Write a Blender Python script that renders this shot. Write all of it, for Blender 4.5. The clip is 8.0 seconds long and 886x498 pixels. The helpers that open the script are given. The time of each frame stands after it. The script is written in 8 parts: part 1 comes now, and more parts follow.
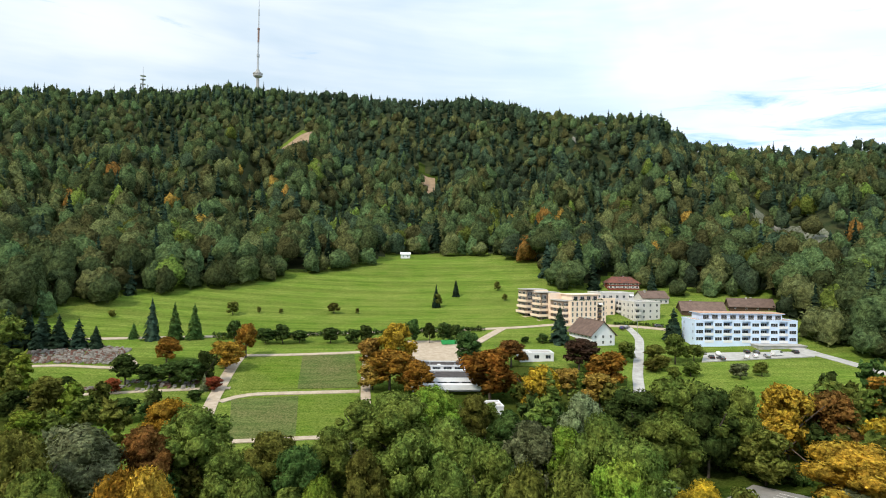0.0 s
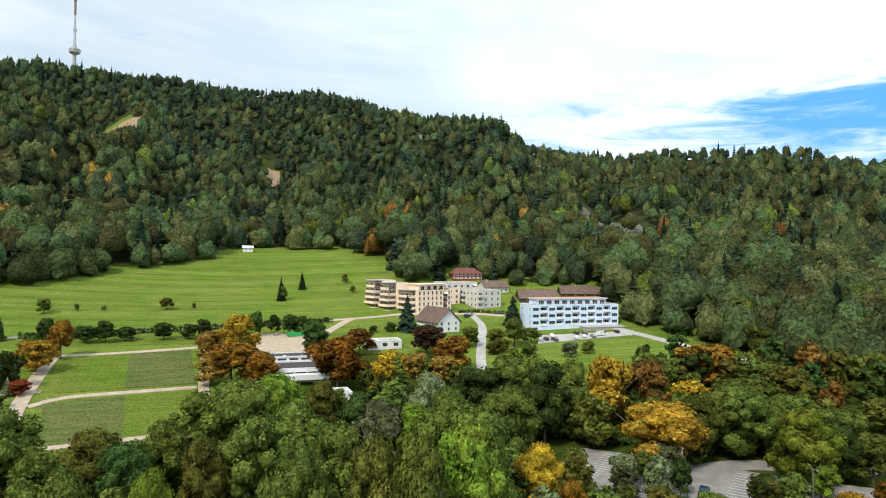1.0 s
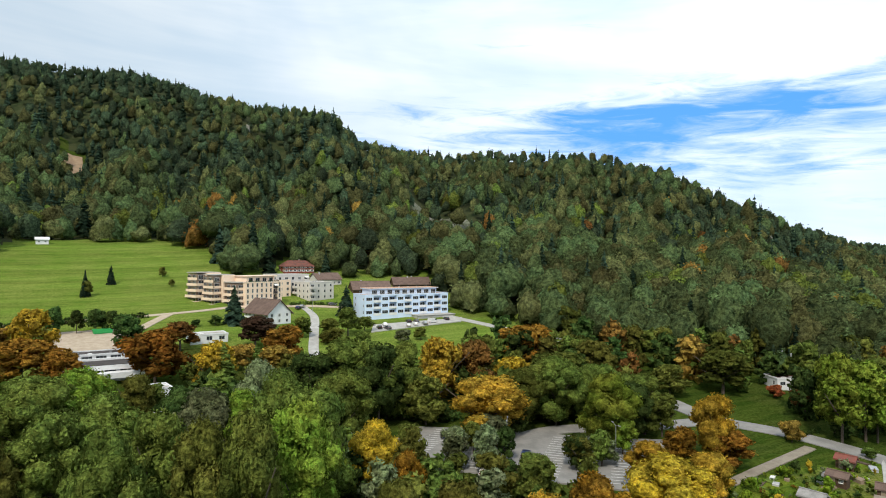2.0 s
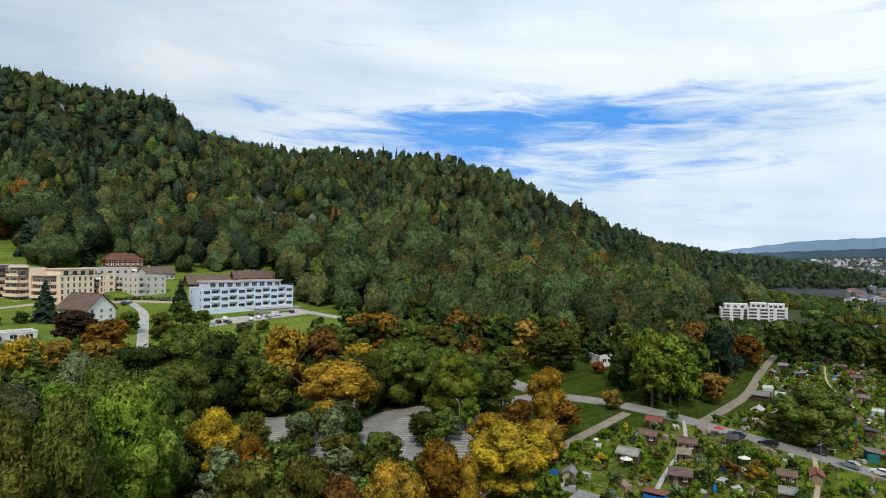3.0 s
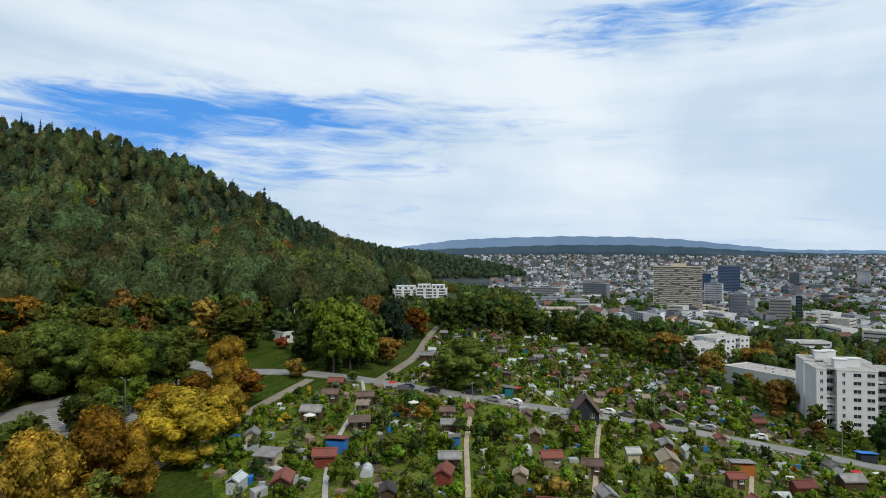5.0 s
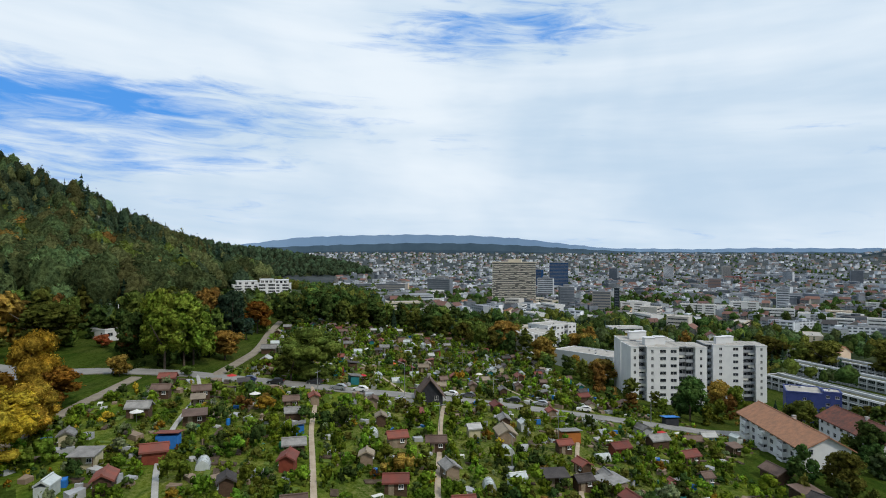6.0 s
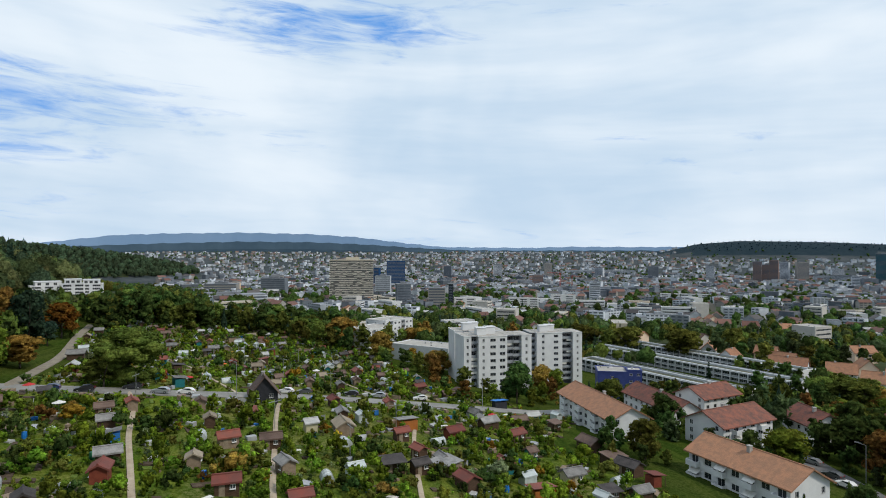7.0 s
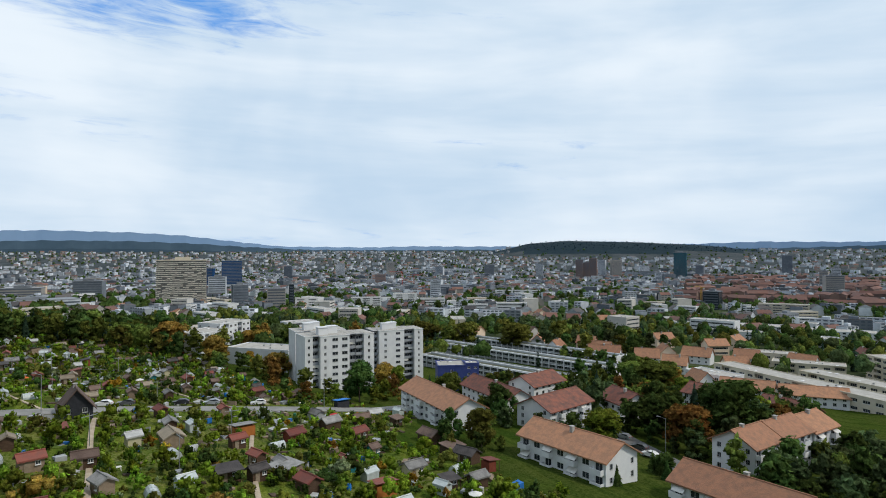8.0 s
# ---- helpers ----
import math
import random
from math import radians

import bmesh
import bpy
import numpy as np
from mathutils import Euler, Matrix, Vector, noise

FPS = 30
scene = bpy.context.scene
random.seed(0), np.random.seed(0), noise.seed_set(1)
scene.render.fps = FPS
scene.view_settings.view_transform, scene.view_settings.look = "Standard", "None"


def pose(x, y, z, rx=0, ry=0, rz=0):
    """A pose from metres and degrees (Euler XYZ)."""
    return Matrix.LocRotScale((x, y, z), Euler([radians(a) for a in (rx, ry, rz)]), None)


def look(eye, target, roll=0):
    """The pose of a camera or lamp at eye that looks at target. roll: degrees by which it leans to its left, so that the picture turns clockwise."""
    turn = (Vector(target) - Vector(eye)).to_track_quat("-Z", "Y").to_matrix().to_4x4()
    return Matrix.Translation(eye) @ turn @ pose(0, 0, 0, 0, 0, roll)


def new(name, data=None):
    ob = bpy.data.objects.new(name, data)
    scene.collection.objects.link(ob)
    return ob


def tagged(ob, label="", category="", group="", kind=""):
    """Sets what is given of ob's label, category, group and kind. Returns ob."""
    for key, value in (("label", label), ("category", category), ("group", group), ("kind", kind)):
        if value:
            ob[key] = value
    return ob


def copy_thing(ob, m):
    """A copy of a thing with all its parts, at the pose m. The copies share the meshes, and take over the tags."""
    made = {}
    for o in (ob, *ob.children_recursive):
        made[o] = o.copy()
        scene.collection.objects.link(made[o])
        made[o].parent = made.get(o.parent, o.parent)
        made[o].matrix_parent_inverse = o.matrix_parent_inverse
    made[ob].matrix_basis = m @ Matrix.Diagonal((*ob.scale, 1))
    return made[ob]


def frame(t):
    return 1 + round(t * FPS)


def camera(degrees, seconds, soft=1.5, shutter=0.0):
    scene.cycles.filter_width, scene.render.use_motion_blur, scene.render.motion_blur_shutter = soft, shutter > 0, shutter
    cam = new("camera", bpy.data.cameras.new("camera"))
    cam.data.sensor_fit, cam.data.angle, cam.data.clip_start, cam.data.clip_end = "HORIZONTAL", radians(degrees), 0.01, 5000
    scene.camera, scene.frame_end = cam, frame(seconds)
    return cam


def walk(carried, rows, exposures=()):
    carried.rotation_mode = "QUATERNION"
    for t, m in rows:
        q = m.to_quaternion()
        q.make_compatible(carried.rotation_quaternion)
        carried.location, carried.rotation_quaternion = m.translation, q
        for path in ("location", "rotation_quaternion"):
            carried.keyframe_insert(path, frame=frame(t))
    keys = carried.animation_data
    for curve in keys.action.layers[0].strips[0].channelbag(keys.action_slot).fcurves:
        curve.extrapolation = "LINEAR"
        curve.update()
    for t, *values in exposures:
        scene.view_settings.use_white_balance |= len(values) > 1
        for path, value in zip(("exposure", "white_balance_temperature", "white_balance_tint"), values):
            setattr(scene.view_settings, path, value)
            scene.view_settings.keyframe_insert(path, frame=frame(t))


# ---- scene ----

cam = camera(71.555, 8.0, soft=1.0)
PATH = [
    (0, pose(0.00, 0.00, 60.00, 90.814, -0.813, 0.0)),
    (0.5, pose(-0.06, 0.30, 58.12, 90.860, -0.657, -7.322)),
    (1, pose(-0.10, 0.55, 56.18, 90.819, -0.536, -14.131)),
    (1.5, pose(-0.30, 0.90, 54.15, 90.790, -0.417, -21.928)),
    (3, pose(-0.95, 0.85, 48.61, 90.791, -0.373, -43.907)),
    (3.5, pose(-0.93, 0.90, 46.67, 90.756, -0.337, -50.713)),
    (4, pose(-0.80, 0.99, 44.63, 90.766, -0.237, -58.453)),
    (4.5, pose(-0.75, 1.14, 42.64, 90.776, -0.180, -65.707)),
    (6, pose(-0.76, 1.30, 37.79, 90.618, -0.146, -87.090)),
    (6.5, pose(-0.78, 1.38, 36.65, 90.609, -0.049, -94.366)),
    (7, pose(-0.80, 1.39, 36.03, 90.542, 0.046, -102.145)),
    (7.5, pose(-0.87, 1.37, 35.69, 90.535, 0.117, -109.451)),
    (8, pose(-0.96, 1.27, 35.56, 90.465, 0.227, -116.717)),
]
walk(cam, PATH, exposures=[(0, 0.25, 6440, 10), (1.5, 0.14, 6460, 10), (3, -0.34, 6380, 10), (4.5, -0.49, 6270, 10), (6, -0.49, 6200, 10), (8, -0.48, 6180, 10)])

# ---- daylight: a bright, mostly clouded sky and a soft sun over the hill's shoulder ----
SUN_AZ, SUN_EL = -136, 48
sun_data = bpy.data.lights.new("sun", "SUN")
sun_data.energy, sun_data.angle, sun_data.color = 2.9, radians(7), (1.0, 0.91, 0.76)
sun = new("sun", sun_data)
sun_way = Vector((math.sin(radians(SUN_AZ)) * math.cos(radians(SUN_EL)), math.cos(radians(SUN_AZ)) * math.cos(radians(SUN_EL)), math.sin(radians(SUN_EL))))
sun.matrix_world = look(sun_way * 900, (0, 0, 0))


class Nodes:
    """Short hand for node trees."""

    def __init__(self, tree):
        self.tree = tree
        tree.nodes.clear()

    def add(self, kind, inputs=None, **settings):
        node = self.tree.nodes.new(kind)
        for key, value in settings.items():
            if key == "operation":
                node.operation = value
            elif key == "blend_type":
                node.blend_type = value
            elif key == "sky_type":
                node.sky_type = value
            elif key == "data_type":
                node.data_type = value
        for key, value in (inputs or {}).items():
            if isinstance(value, bpy.types.NodeSocket):
                self.tree.links.new(value, node.inputs[key])
            else:
                node.inputs[key].default_value = value
        return node

    def math(self, operation, a, b=0.0, c=0.0):
        return self.add("ShaderNodeMath", {0: a, 1: b, 2: c}, operation=operation).outputs[0]

    def noise(self, vector, scale, detail=3.0, rough=0.55, distortion=0.0):
        return self.add("ShaderNodeTexNoise", {"Vector": vector, "Scale": scale, "Detail": detail, "Roughness": rough, "Distortion": distortion}).outputs[0]

    def ramp(self, value, low, high):
        node = self.add("ShaderNodeMapRange", {0: value, 1: low, 2: high, 3: 0.0, 4: 1.0})
        node.interpolation_type = "SMOOTHSTEP"
        return node.outputs[0]

    def mix(self, factor, a, b):
        node = self.tree.nodes.new("ShaderNodeMix")
        node.data_type = "RGBA"
        for key, value in ((0, factor), (6, a), (7, b)):
            if isinstance(value, bpy.types.NodeSocket):
                self.tree.links.new(value, node.inputs[key])
            else:
                node.inputs[key].default_value = value
        return node.outputs[2]


world = bpy.data.worlds.new("sky")
scene.world = world
world.use_nodes = True
n = Nodes(world.node_tree)
way = n.add("ShaderNodeTexCoord").outputs["Generated"]
sep = n.add("ShaderNodeSeparateXYZ", {0: way})
around = n.math("ARCTAN2", sep.outputs[0], sep.outputs[1])
rise = n.math("ARCSINE", sep.outputs[2])
# long level streaks: fine up and down, stretched along the horizon
layer = n.add("ShaderNodeCombineXYZ", {0: n.math("MULTIPLY", around, 1.6), 1: n.math("MULTIPLY", n.math("ADD", rise, n.math("MULTIPLY", around, 0.035)), 10.0), 2: 0.4}).outputs[0]
streaks = n.noise(layer, 1.5, 7.0, 0.62, 0.6)
wisps = n.noise(layer, 4.6, 6.0, 0.62, 0.9)
broad = n.noise(way, 2.3, 4.0, 0.55, 0.4)


def opening(az, el, wide, tall, most):
    """Where the clouds part: a soft oval round a bearing and a height, in radians."""
    p = n.math("DIVIDE", n.math("SUBTRACT", around, az), wide)
    q = n.math("DIVIDE", n.math("SUBTRACT", rise, el), tall)
    d = n.math("SQRT", n.math("ADD", n.math("MULTIPLY", p, p), n.math("MULTIPLY", q, q)))
    return n.math("MULTIPLY", n.math("SUBTRACT", 1.0, n.ramp(d, 0.15, 1.0)), most)


clear = n.math("ADD", opening(0.88, 0.19, 0.90, 0.13, 0.44), n.math("ADD", opening(1.60, 0.345, 0.34, 0.085, 0.42), opening(0.98, 0.205, 0.5, 0.06, 0.20)))
body = n.math("ADD", n.math("MULTIPLY", streaks, 1.05), n.math("ADD", n.math("MULTIPLY", wisps, 0.85), -0.45))
cover = n.ramp(n.math("SUBTRACT", n.math("ADD", body, 0.34), clear), 0.20, 0.66)
sky = n.add("ShaderNodeTexSky", sky_type="NISHITA")
sky.sun_disc, sky.sun_elevation, sky.sun_rotation = False, radians(SUN_EL), radians(SUN_AZ)
sky.air_density, sky.dust_density, sky.ozone_density, sky.altitude = 1.0, 0.6, 3.0, 500
deep = n.mix(0.85, sky.outputs[0], (0.75, 3.2, 8.2, 1))
blue = n.add("ShaderNodeBackground", {"Color": deep, "Strength": 0.14})
shade = n.math("ADD", n.math("MULTIPLY", n.noise(layer, 0.9, 5.0, 0.55, 0.3), 0.6), n.math("MULTIPLY", broad, 0.4))
tone = n.mix(n.ramp(shade, 0.36, 0.66), (0.56, 0.70, 0.83, 1), (0.88, 0.94, 0.975, 1))
# sky strength is raised towards the town, to balance the lower exposure there
thin = n.add("ShaderNodeVectorMath", {0: way, 1: (0.94, -0.34, 0.0)}, operation="DOT_PRODUCT").outputs["Value"]
white = n.add("ShaderNodeBackground", {"Color": tone, "Strength": n.math("ADD", n.math("MULTIPLY", n.ramp(thin, -0.6, 0.55), 0.40), 0.95)})
both = n.add("ShaderNodeMixShader", {0: cover, 1: blue.outputs[0], 2: white.outputs[0]})
n.add("ShaderNodeOutputWorld", {0: both.outputs[0]})

# ---- the lie of the land: heights by bearing (degrees right of +y) and distance ----
BEARING = [-180, -60, -40, -20, -5, 10, 19, 22, 32, 45, 56, 64, 75, 90, 110, 150, 180]
H_0 = [0, 2, 3, 3, 3, 3, 3, 3, 3, 3, 3, 2, 1, 0, 0, 0, 0]
H_150 = [-6, 5, 9, 9, 10, 9, 8, 8, 8, 7, 7, 6, 3, -2, -10, -17, -6]
H_300 = [-12, 15, 22, 24, 26, 28, 24, 23, 22, 18, 12, 9, 2, -11, -24, -28, -12]
H_520 = [-20, 40, 62, 68, 66, 70, 67, 65, 66, 55, 38, 20, -2, -21, -31, -34, -20]
H_750 = [-30, 80, 135, 152, 125, 130, 142, 140, 125, 112, 76, 31, -10, -30, -36, -39, -30]
CREST_R = [1300, 1350, 1400, 1450, 1320, 1180, 1110, 1130, 1130, 1080, 1000, 900, 1250, 1300, 1300, 1300, 1300]
CREST_Z = [-40, 200, 318, 414, 388, 333, 284, 248, 221, 205, 115, 46, -34, -40, -44, -46, -40]


def ground_z(x, y):
    """The ground's height at x, y (arrays or numbers)."""
    x, y = np.asarray(x, float), np.asarray(y, float)
    az, r = np.degrees(np.arctan2(x, y)), np.hypot(x, y)
    columns = [np.interp(az, BEARING, h) for h in (H_0, H_150, H_300, H_520, H_750)]
    crest, top = np.interp(az, BEARING, CREST_R), np.interp(az, BEARING, CREST_Z)
    hill = np.clip((top - 20) / 60, 0, 1)
    far = hill * (0.4 * top) + (1 - hill) * -50
    radii = [0 * r, 0 * r + 150, 0 * r + 300, 0 * r + 520, 0 * r + 750, crest, crest + 500, 0 * r + 2700, 0 * r + 4700, 0 * r + 30000]
    levels = columns + [top, far, 0 * r - 52, 0 * r + 62, 0 * r - 900]
    z = levels[0] * 1.0
    for r0, r1, a, b in zip(radii, radii[1:], levels, levels[1:]):
        s = np.clip((r - r0) / (r1 - r0), 0, 1)
        z = np.where(r >= r0, a + (b - a) * (0.6 * s + 0.4 * s * s * (3 - 2 * s)), z)
    # a low wooded spur behind the end of the hill, and a wooded hill beyond the town
    z = z + np.interp(az, [48, 56, 66, 72, 78, 84], [60, 118, 112, 92, 56, 0]) * np.exp(-(((r - 1950) / 330) ** 2))
    z = z + np.interp(az, [121, 124.5, 128, 134, 140, 145], [0, 66, 84, 72, 46, 0]) * np.exp(-(((r - 4150) / 260) ** 2))
    # a wooded knoll before the upper slope, with a hollow beside it
    z = z + 36 * np.exp(-(((x + 235) / 85) ** 2) - ((y - 730) / 110) ** 2) - 14 * np.exp(-(((x + 430) / 90) ** 2) - ((y - 720) / 150) ** 2)
    # a dip behind the knoll, spurs and gullies running down the hill
    z = z - 40 * np.exp(-(((x + 350) / 110) ** 2) - ((y - 880) / 70) ** 2)
    slope = np.clip((r - 500) / 170, 0, 1) * np.clip((crest - 60 - r) / 240, 0, 1) * hill
    z = z + slope * (17 * np.sin(0.82 * az + 1.3 * np.sin(r / 190)) + 24 * np.exp(-(((az - 20.5 + (r - 600) / 260) / 2.2) ** 2)) - 18 * np.exp(-(((az + 5 - (r - 600) / 150) / 2.6) ** 2)) - 12 * np.exp(-(((az - 26.5) / 1.8) ** 2)))
    rough = np.clip((r - 420) / 500, 0, 1) * hill
    z = z + rough * (9 * np.sin(x / 71 + 2 * np.sin(y / 130)) * np.cos(y / 93) + 5 * np.sin(x / 33 + y / 47))
    return z

# ---- materials ----
def surface(name, base, other, size=2.0, rough=0.85, bump=0.15, fine=0.15, metal=0.0, mixing=1.0, per_object=0.0, per_island=0.0, streak=None, gloss=0.3):
    """A procedural surface: two colours mixed by stains of the given size in metres and by a fine grain, with relief."""
    m = bpy.data.materials.new(name)
    m.use_nodes = True
    n = Nodes(m.node_tree)
    place = n.add("ShaderNodeNewGeometry")
    at = place.outputs["Position"]
    if streak:
        at = n.add("ShaderNodeMapping", {"Vector": at, "Scale": streak}).outputs[0]
    stains = n.noise(at, 1.0 / size, 4.0, 0.6)
    grain = n.noise(at, 1.0 / fine, 2.0, 0.6)
    value = n.ramp(n.math("ADD", n.math("MULTIPLY", stains, 0.7), n.math("MULTIPLY", grain, 0.3)), 0.36, 0.64)
    colour = n.mix(n.math("MULTIPLY", value, mixing), (*base, 1), (*other, 1))
    for amount, source in ((per_object, "object"), (per_island, "island")):
        if amount:
            chance = n.add("ShaderNodeObjectInfo").outputs["Random"] if source == "object" else place.outputs["Random Per Island"]
            bright = n.math("ADD", n.math("MULTIPLY", chance, 2 * amount), 1 - amount)
            hsv = n.add("ShaderNodeHueSaturation", {"Hue": n.math("ADD", n.math("MULTIPLY", chance, 0.03 * amount), 0.5 - 0.015 * amount), "Value": bright, "Color": colour})
            colour = hsv.outputs[0]
    relief = n.add("ShaderNodeBump", {"Strength": bump, "Distance": fine * 0.6, "Height": grain})
    shader = n.add("ShaderNodeBsdfPrincipled", {"Base Color": colour, "Roughness": rough, "Metallic": metal, "Normal": relief.outputs[0], "Specular IOR Level": gloss})
    n.add("ShaderNodeOutputMaterial", {0: shader.outputs[0]})
    return m


def foliage(name, base, other, patch=5.0, spread=0.14):
    """Leaves: two greens mixed in clumps and flecks, each tree and spray a little different, some light coming through."""
    m = bpy.data.materials.new(name)
    m.use_nodes = True
    n = Nodes(m.node_tree)
    place = n.add("ShaderNodeNewGeometry")
    at = place.outputs["Position"]
    patches = n.ramp(n.noise(at, 1.0 / patch, 3.0, 0.6), 0.36, 0.64)
    colour = n.mix(patches, (*base, 1), (*other, 1))
    flecks = n.noise(at, 2.3, 3.0, 0.7)
    boughs = n.noise(at, 0.62, 3.0, 0.65)
    chance = place.outputs["Random Per Island"]
    kin = n.add("ShaderNodeAttribute")
    kin.attribute_name = "tint"
    tree = n.math("FRACT", n.math("ADD", n.add("ShaderNodeObjectInfo").outputs["Random"], kin.outputs["Fac"]))
    value = n.math("MULTIPLY", n.math("ADD", n.math("MULTIPLY", chance, 2 * spread), 1 - spread), n.math("ADD", n.math("MULTIPLY", tree, 0.86), 0.6))
    # value noise: leaf grain, with light tops and dark gaps put into the colour
    value = n.math("MULTIPLY", value, n.math("ADD", n.math("MULTIPLY", n.ramp(flecks, 0.34, 0.68), 0.6), 0.7))
    value = n.math("MULTIPLY", value, n.math("ADD", n.math("MULTIPLY", n.ramp(boughs, 0.36, 0.66), 0.9), 0.55))
    hue = n.math("ADD", n.math("MULTIPLY", chance, 0.015), n.math("ADD", n.math("MULTIPLY", tree, 0.045), 0.475))
    colour = n.add("ShaderNodeHueSaturation", {"Hue": hue, "Value": value, "Color": colour}).outputs[0]
    relief = n.add("ShaderNodeBump", {"Strength": 0.8, "Distance": 0.7, "Height": n.math("ADD", flecks, n.math("MULTIPLY", boughs, 2.5))})
    leaf = n.add("ShaderNodeBsdfPrincipled", {"Base Color": colour, "Roughness": 0.9, "Specular IOR Level": 0.0, "Normal": relief.outputs[0]})
    thin = n.add("ShaderNodeBsdfTranslucent", {"Color": colour})
    both = n.add("ShaderNodeMixShader", {0: 0.30, 1: leaf.outputs[0], 2: thin.outputs[0]})
    n.add("ShaderNodeOutputMaterial", {0: both.outputs[0]})
    return m


def grass(name, base, other, dry, bands=0.0):
    """Grass seen from above: tufts, mown bands and paler dry patches."""
    m = bpy.data.materials.new(name)
    m.use_nodes = True
    n = Nodes(m.node_tree)
    at = n.add("ShaderNodeNewGeometry").outputs["Position"]
    long = n.add("ShaderNodeMapping", {"Vector": at, "Rotation": (0, 0, radians(-7)), "Scale": (0.18, 1.0, 1.0)}).outputs[0]
    broad = n.ramp(n.noise(at, 0.045, 4.0, 0.65), 0.35, 0.65)
    rows = n.ramp(n.noise(long, 0.42, 3.0, 0.6), 0.36, 0.64)
    tufts = n.noise(at, 1.5, 4.0, 0.75)
    swath = n.noise(n.add("ShaderNodeMapping", {"Vector": at, "Rotation": (0, 0, radians(-7)), "Scale": (0.03, 1.0, 0.0)}).outputs[0], 0.11, 3.0, 0.6)
    colour = n.mix(rows, (*base, 1), (*other, 1))
    colour = n.mix(n.math("MULTIPLY", n.math("MULTIPLY", broad, n.ramp(tufts, 0.35, 0.7)), 0.75), colour, (*dry, 1))
    colour = n.add("ShaderNodeHueSaturation", {"Value": n.math("MULTIPLY", n.math("ADD", n.math("MULTIPLY", n.ramp(swath, 0.36, 0.62), bands), 1 - bands / 2), n.math("ADD", n.math("MULTIPLY", n.ramp(tufts, 0.3, 0.7), 0.7), 0.62)), "Color": colour}).outputs[0]
    relief = n.add("ShaderNodeBump", {"Strength": 0.8, "Distance": 0.35, "Height": tufts})
    shader = n.add("ShaderNodeBsdfPrincipled", {"Base Color": colour, "Roughness": 0.95, "Specular IOR Level": 0.0, "Normal": relief.outputs[0]})
    n.add("ShaderNodeOutputMaterial", {0: shader.outputs[0]})
    return m


MEADOW = grass("meadow_grass", (0.094, 0.158, 0.022), (0.136, 0.196, 0.032), (0.195, 0.200, 0.055), 0.30)
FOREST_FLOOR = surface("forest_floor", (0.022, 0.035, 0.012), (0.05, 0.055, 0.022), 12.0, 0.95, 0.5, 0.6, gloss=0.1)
# floor of the far wooded hill: blue haze put into its colour
FAR_WOOD_FLOOR = surface("hazed_wood_floor", (0.012, 0.026, 0.036), (0.018, 0.034, 0.044), 60.0, 0.95, 0.3, 8.0, gloss=0.1)
# ground of the far town: its blue-grey holds the haze
FAR_TOWN_FLOOR = surface("hazed_town_ground", (0.034, 0.046, 0.048), (0.072, 0.080, 0.086), 60.0, 0.95, 0.3, 6.0, gloss=0.1)
TOWN_FLOOR = surface("town_ground", (0.032, 0.052, 0.018), (0.066, 0.080, 0.034), 45.0, 0.95, 0.3, 4.0, gloss=0.1)
PARK_GRASS = grass("park_grass", (0.030, 0.056, 0.008), (0.055, 0.080, 0.013), (0.07, 0.07, 0.022))
GARDEN_SOIL = grass("garden_grass", (0.062, 0.108, 0.012), (0.128, 0.165, 0.020), (0.19, 0.155, 0.080))
BARK = surface("bark", (0.06, 0.045, 0.032), (0.11, 0.09, 0.07), 0.5, 0.95, 0.6, 0.08)
LEAF = {
    "dark": foliage("leaves_dark_green", (0.054, 0.092, 0.025), (0.092, 0.136, 0.035)),
    # hillside and far-hill leaves: extra blue in the colour stands in for haze
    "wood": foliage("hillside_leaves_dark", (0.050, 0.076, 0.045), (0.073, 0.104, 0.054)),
    "far_wood": foliage("hazed_hill_leaves", (0.016, 0.032, 0.046), (0.022, 0.040, 0.054), 60.0, 0.1),
    "wood_light": foliage("hillside_leaves_light", (0.075, 0.109, 0.046), (0.111, 0.147, 0.056)),
    "wood_olive": foliage("hillside_leaves_olive", (0.108, 0.117, 0.048), (0.146, 0.150, 0.056)),
    "green": foliage("leaves_green", (0.114, 0.152, 0.032), (0.177, 0.211, 0.043)),
    "olive": foliage("leaves_olive", (0.136, 0.143, 0.029), (0.182, 0.181, 0.039)),
    "lime": foliage("leaves_yellow_green", (0.154, 0.214, 0.027), (0.221, 0.249, 0.036)),
    "yellow": foliage("leaves_autumn_yellow", (0.463, 0.277, 0.030), (0.335, 0.213, 0.032)),
    "orange": foliage("leaves_autumn_orange", (0.440, 0.225, 0.034), (0.320, 0.190, 0.034)),
    "rust": foliage("leaves_autumn_rust", (0.340, 0.185, 0.046), (0.245, 0.150, 0.042)),
    "garden": foliage("garden_leaves", (0.116, 0.189, 0.020), (0.257, 0.356, 0.032)),
    "red": foliage("leaves_autumn_red", (0.480, 0.150, 0.055), (0.380, 0.120, 0.050)),
    "grey": foliage("leaves_grey_green", (0.175, 0.213, 0.095), (0.248, 0.281, 0.144)),
    "fir": foliage("needles_dark", (0.033, 0.062, 0.041), (0.051, 0.086, 0.050)),
    "purple": foliage("leaves_dark_copper", (0.099, 0.070, 0.042), (0.147, 0.090, 0.054)),
}


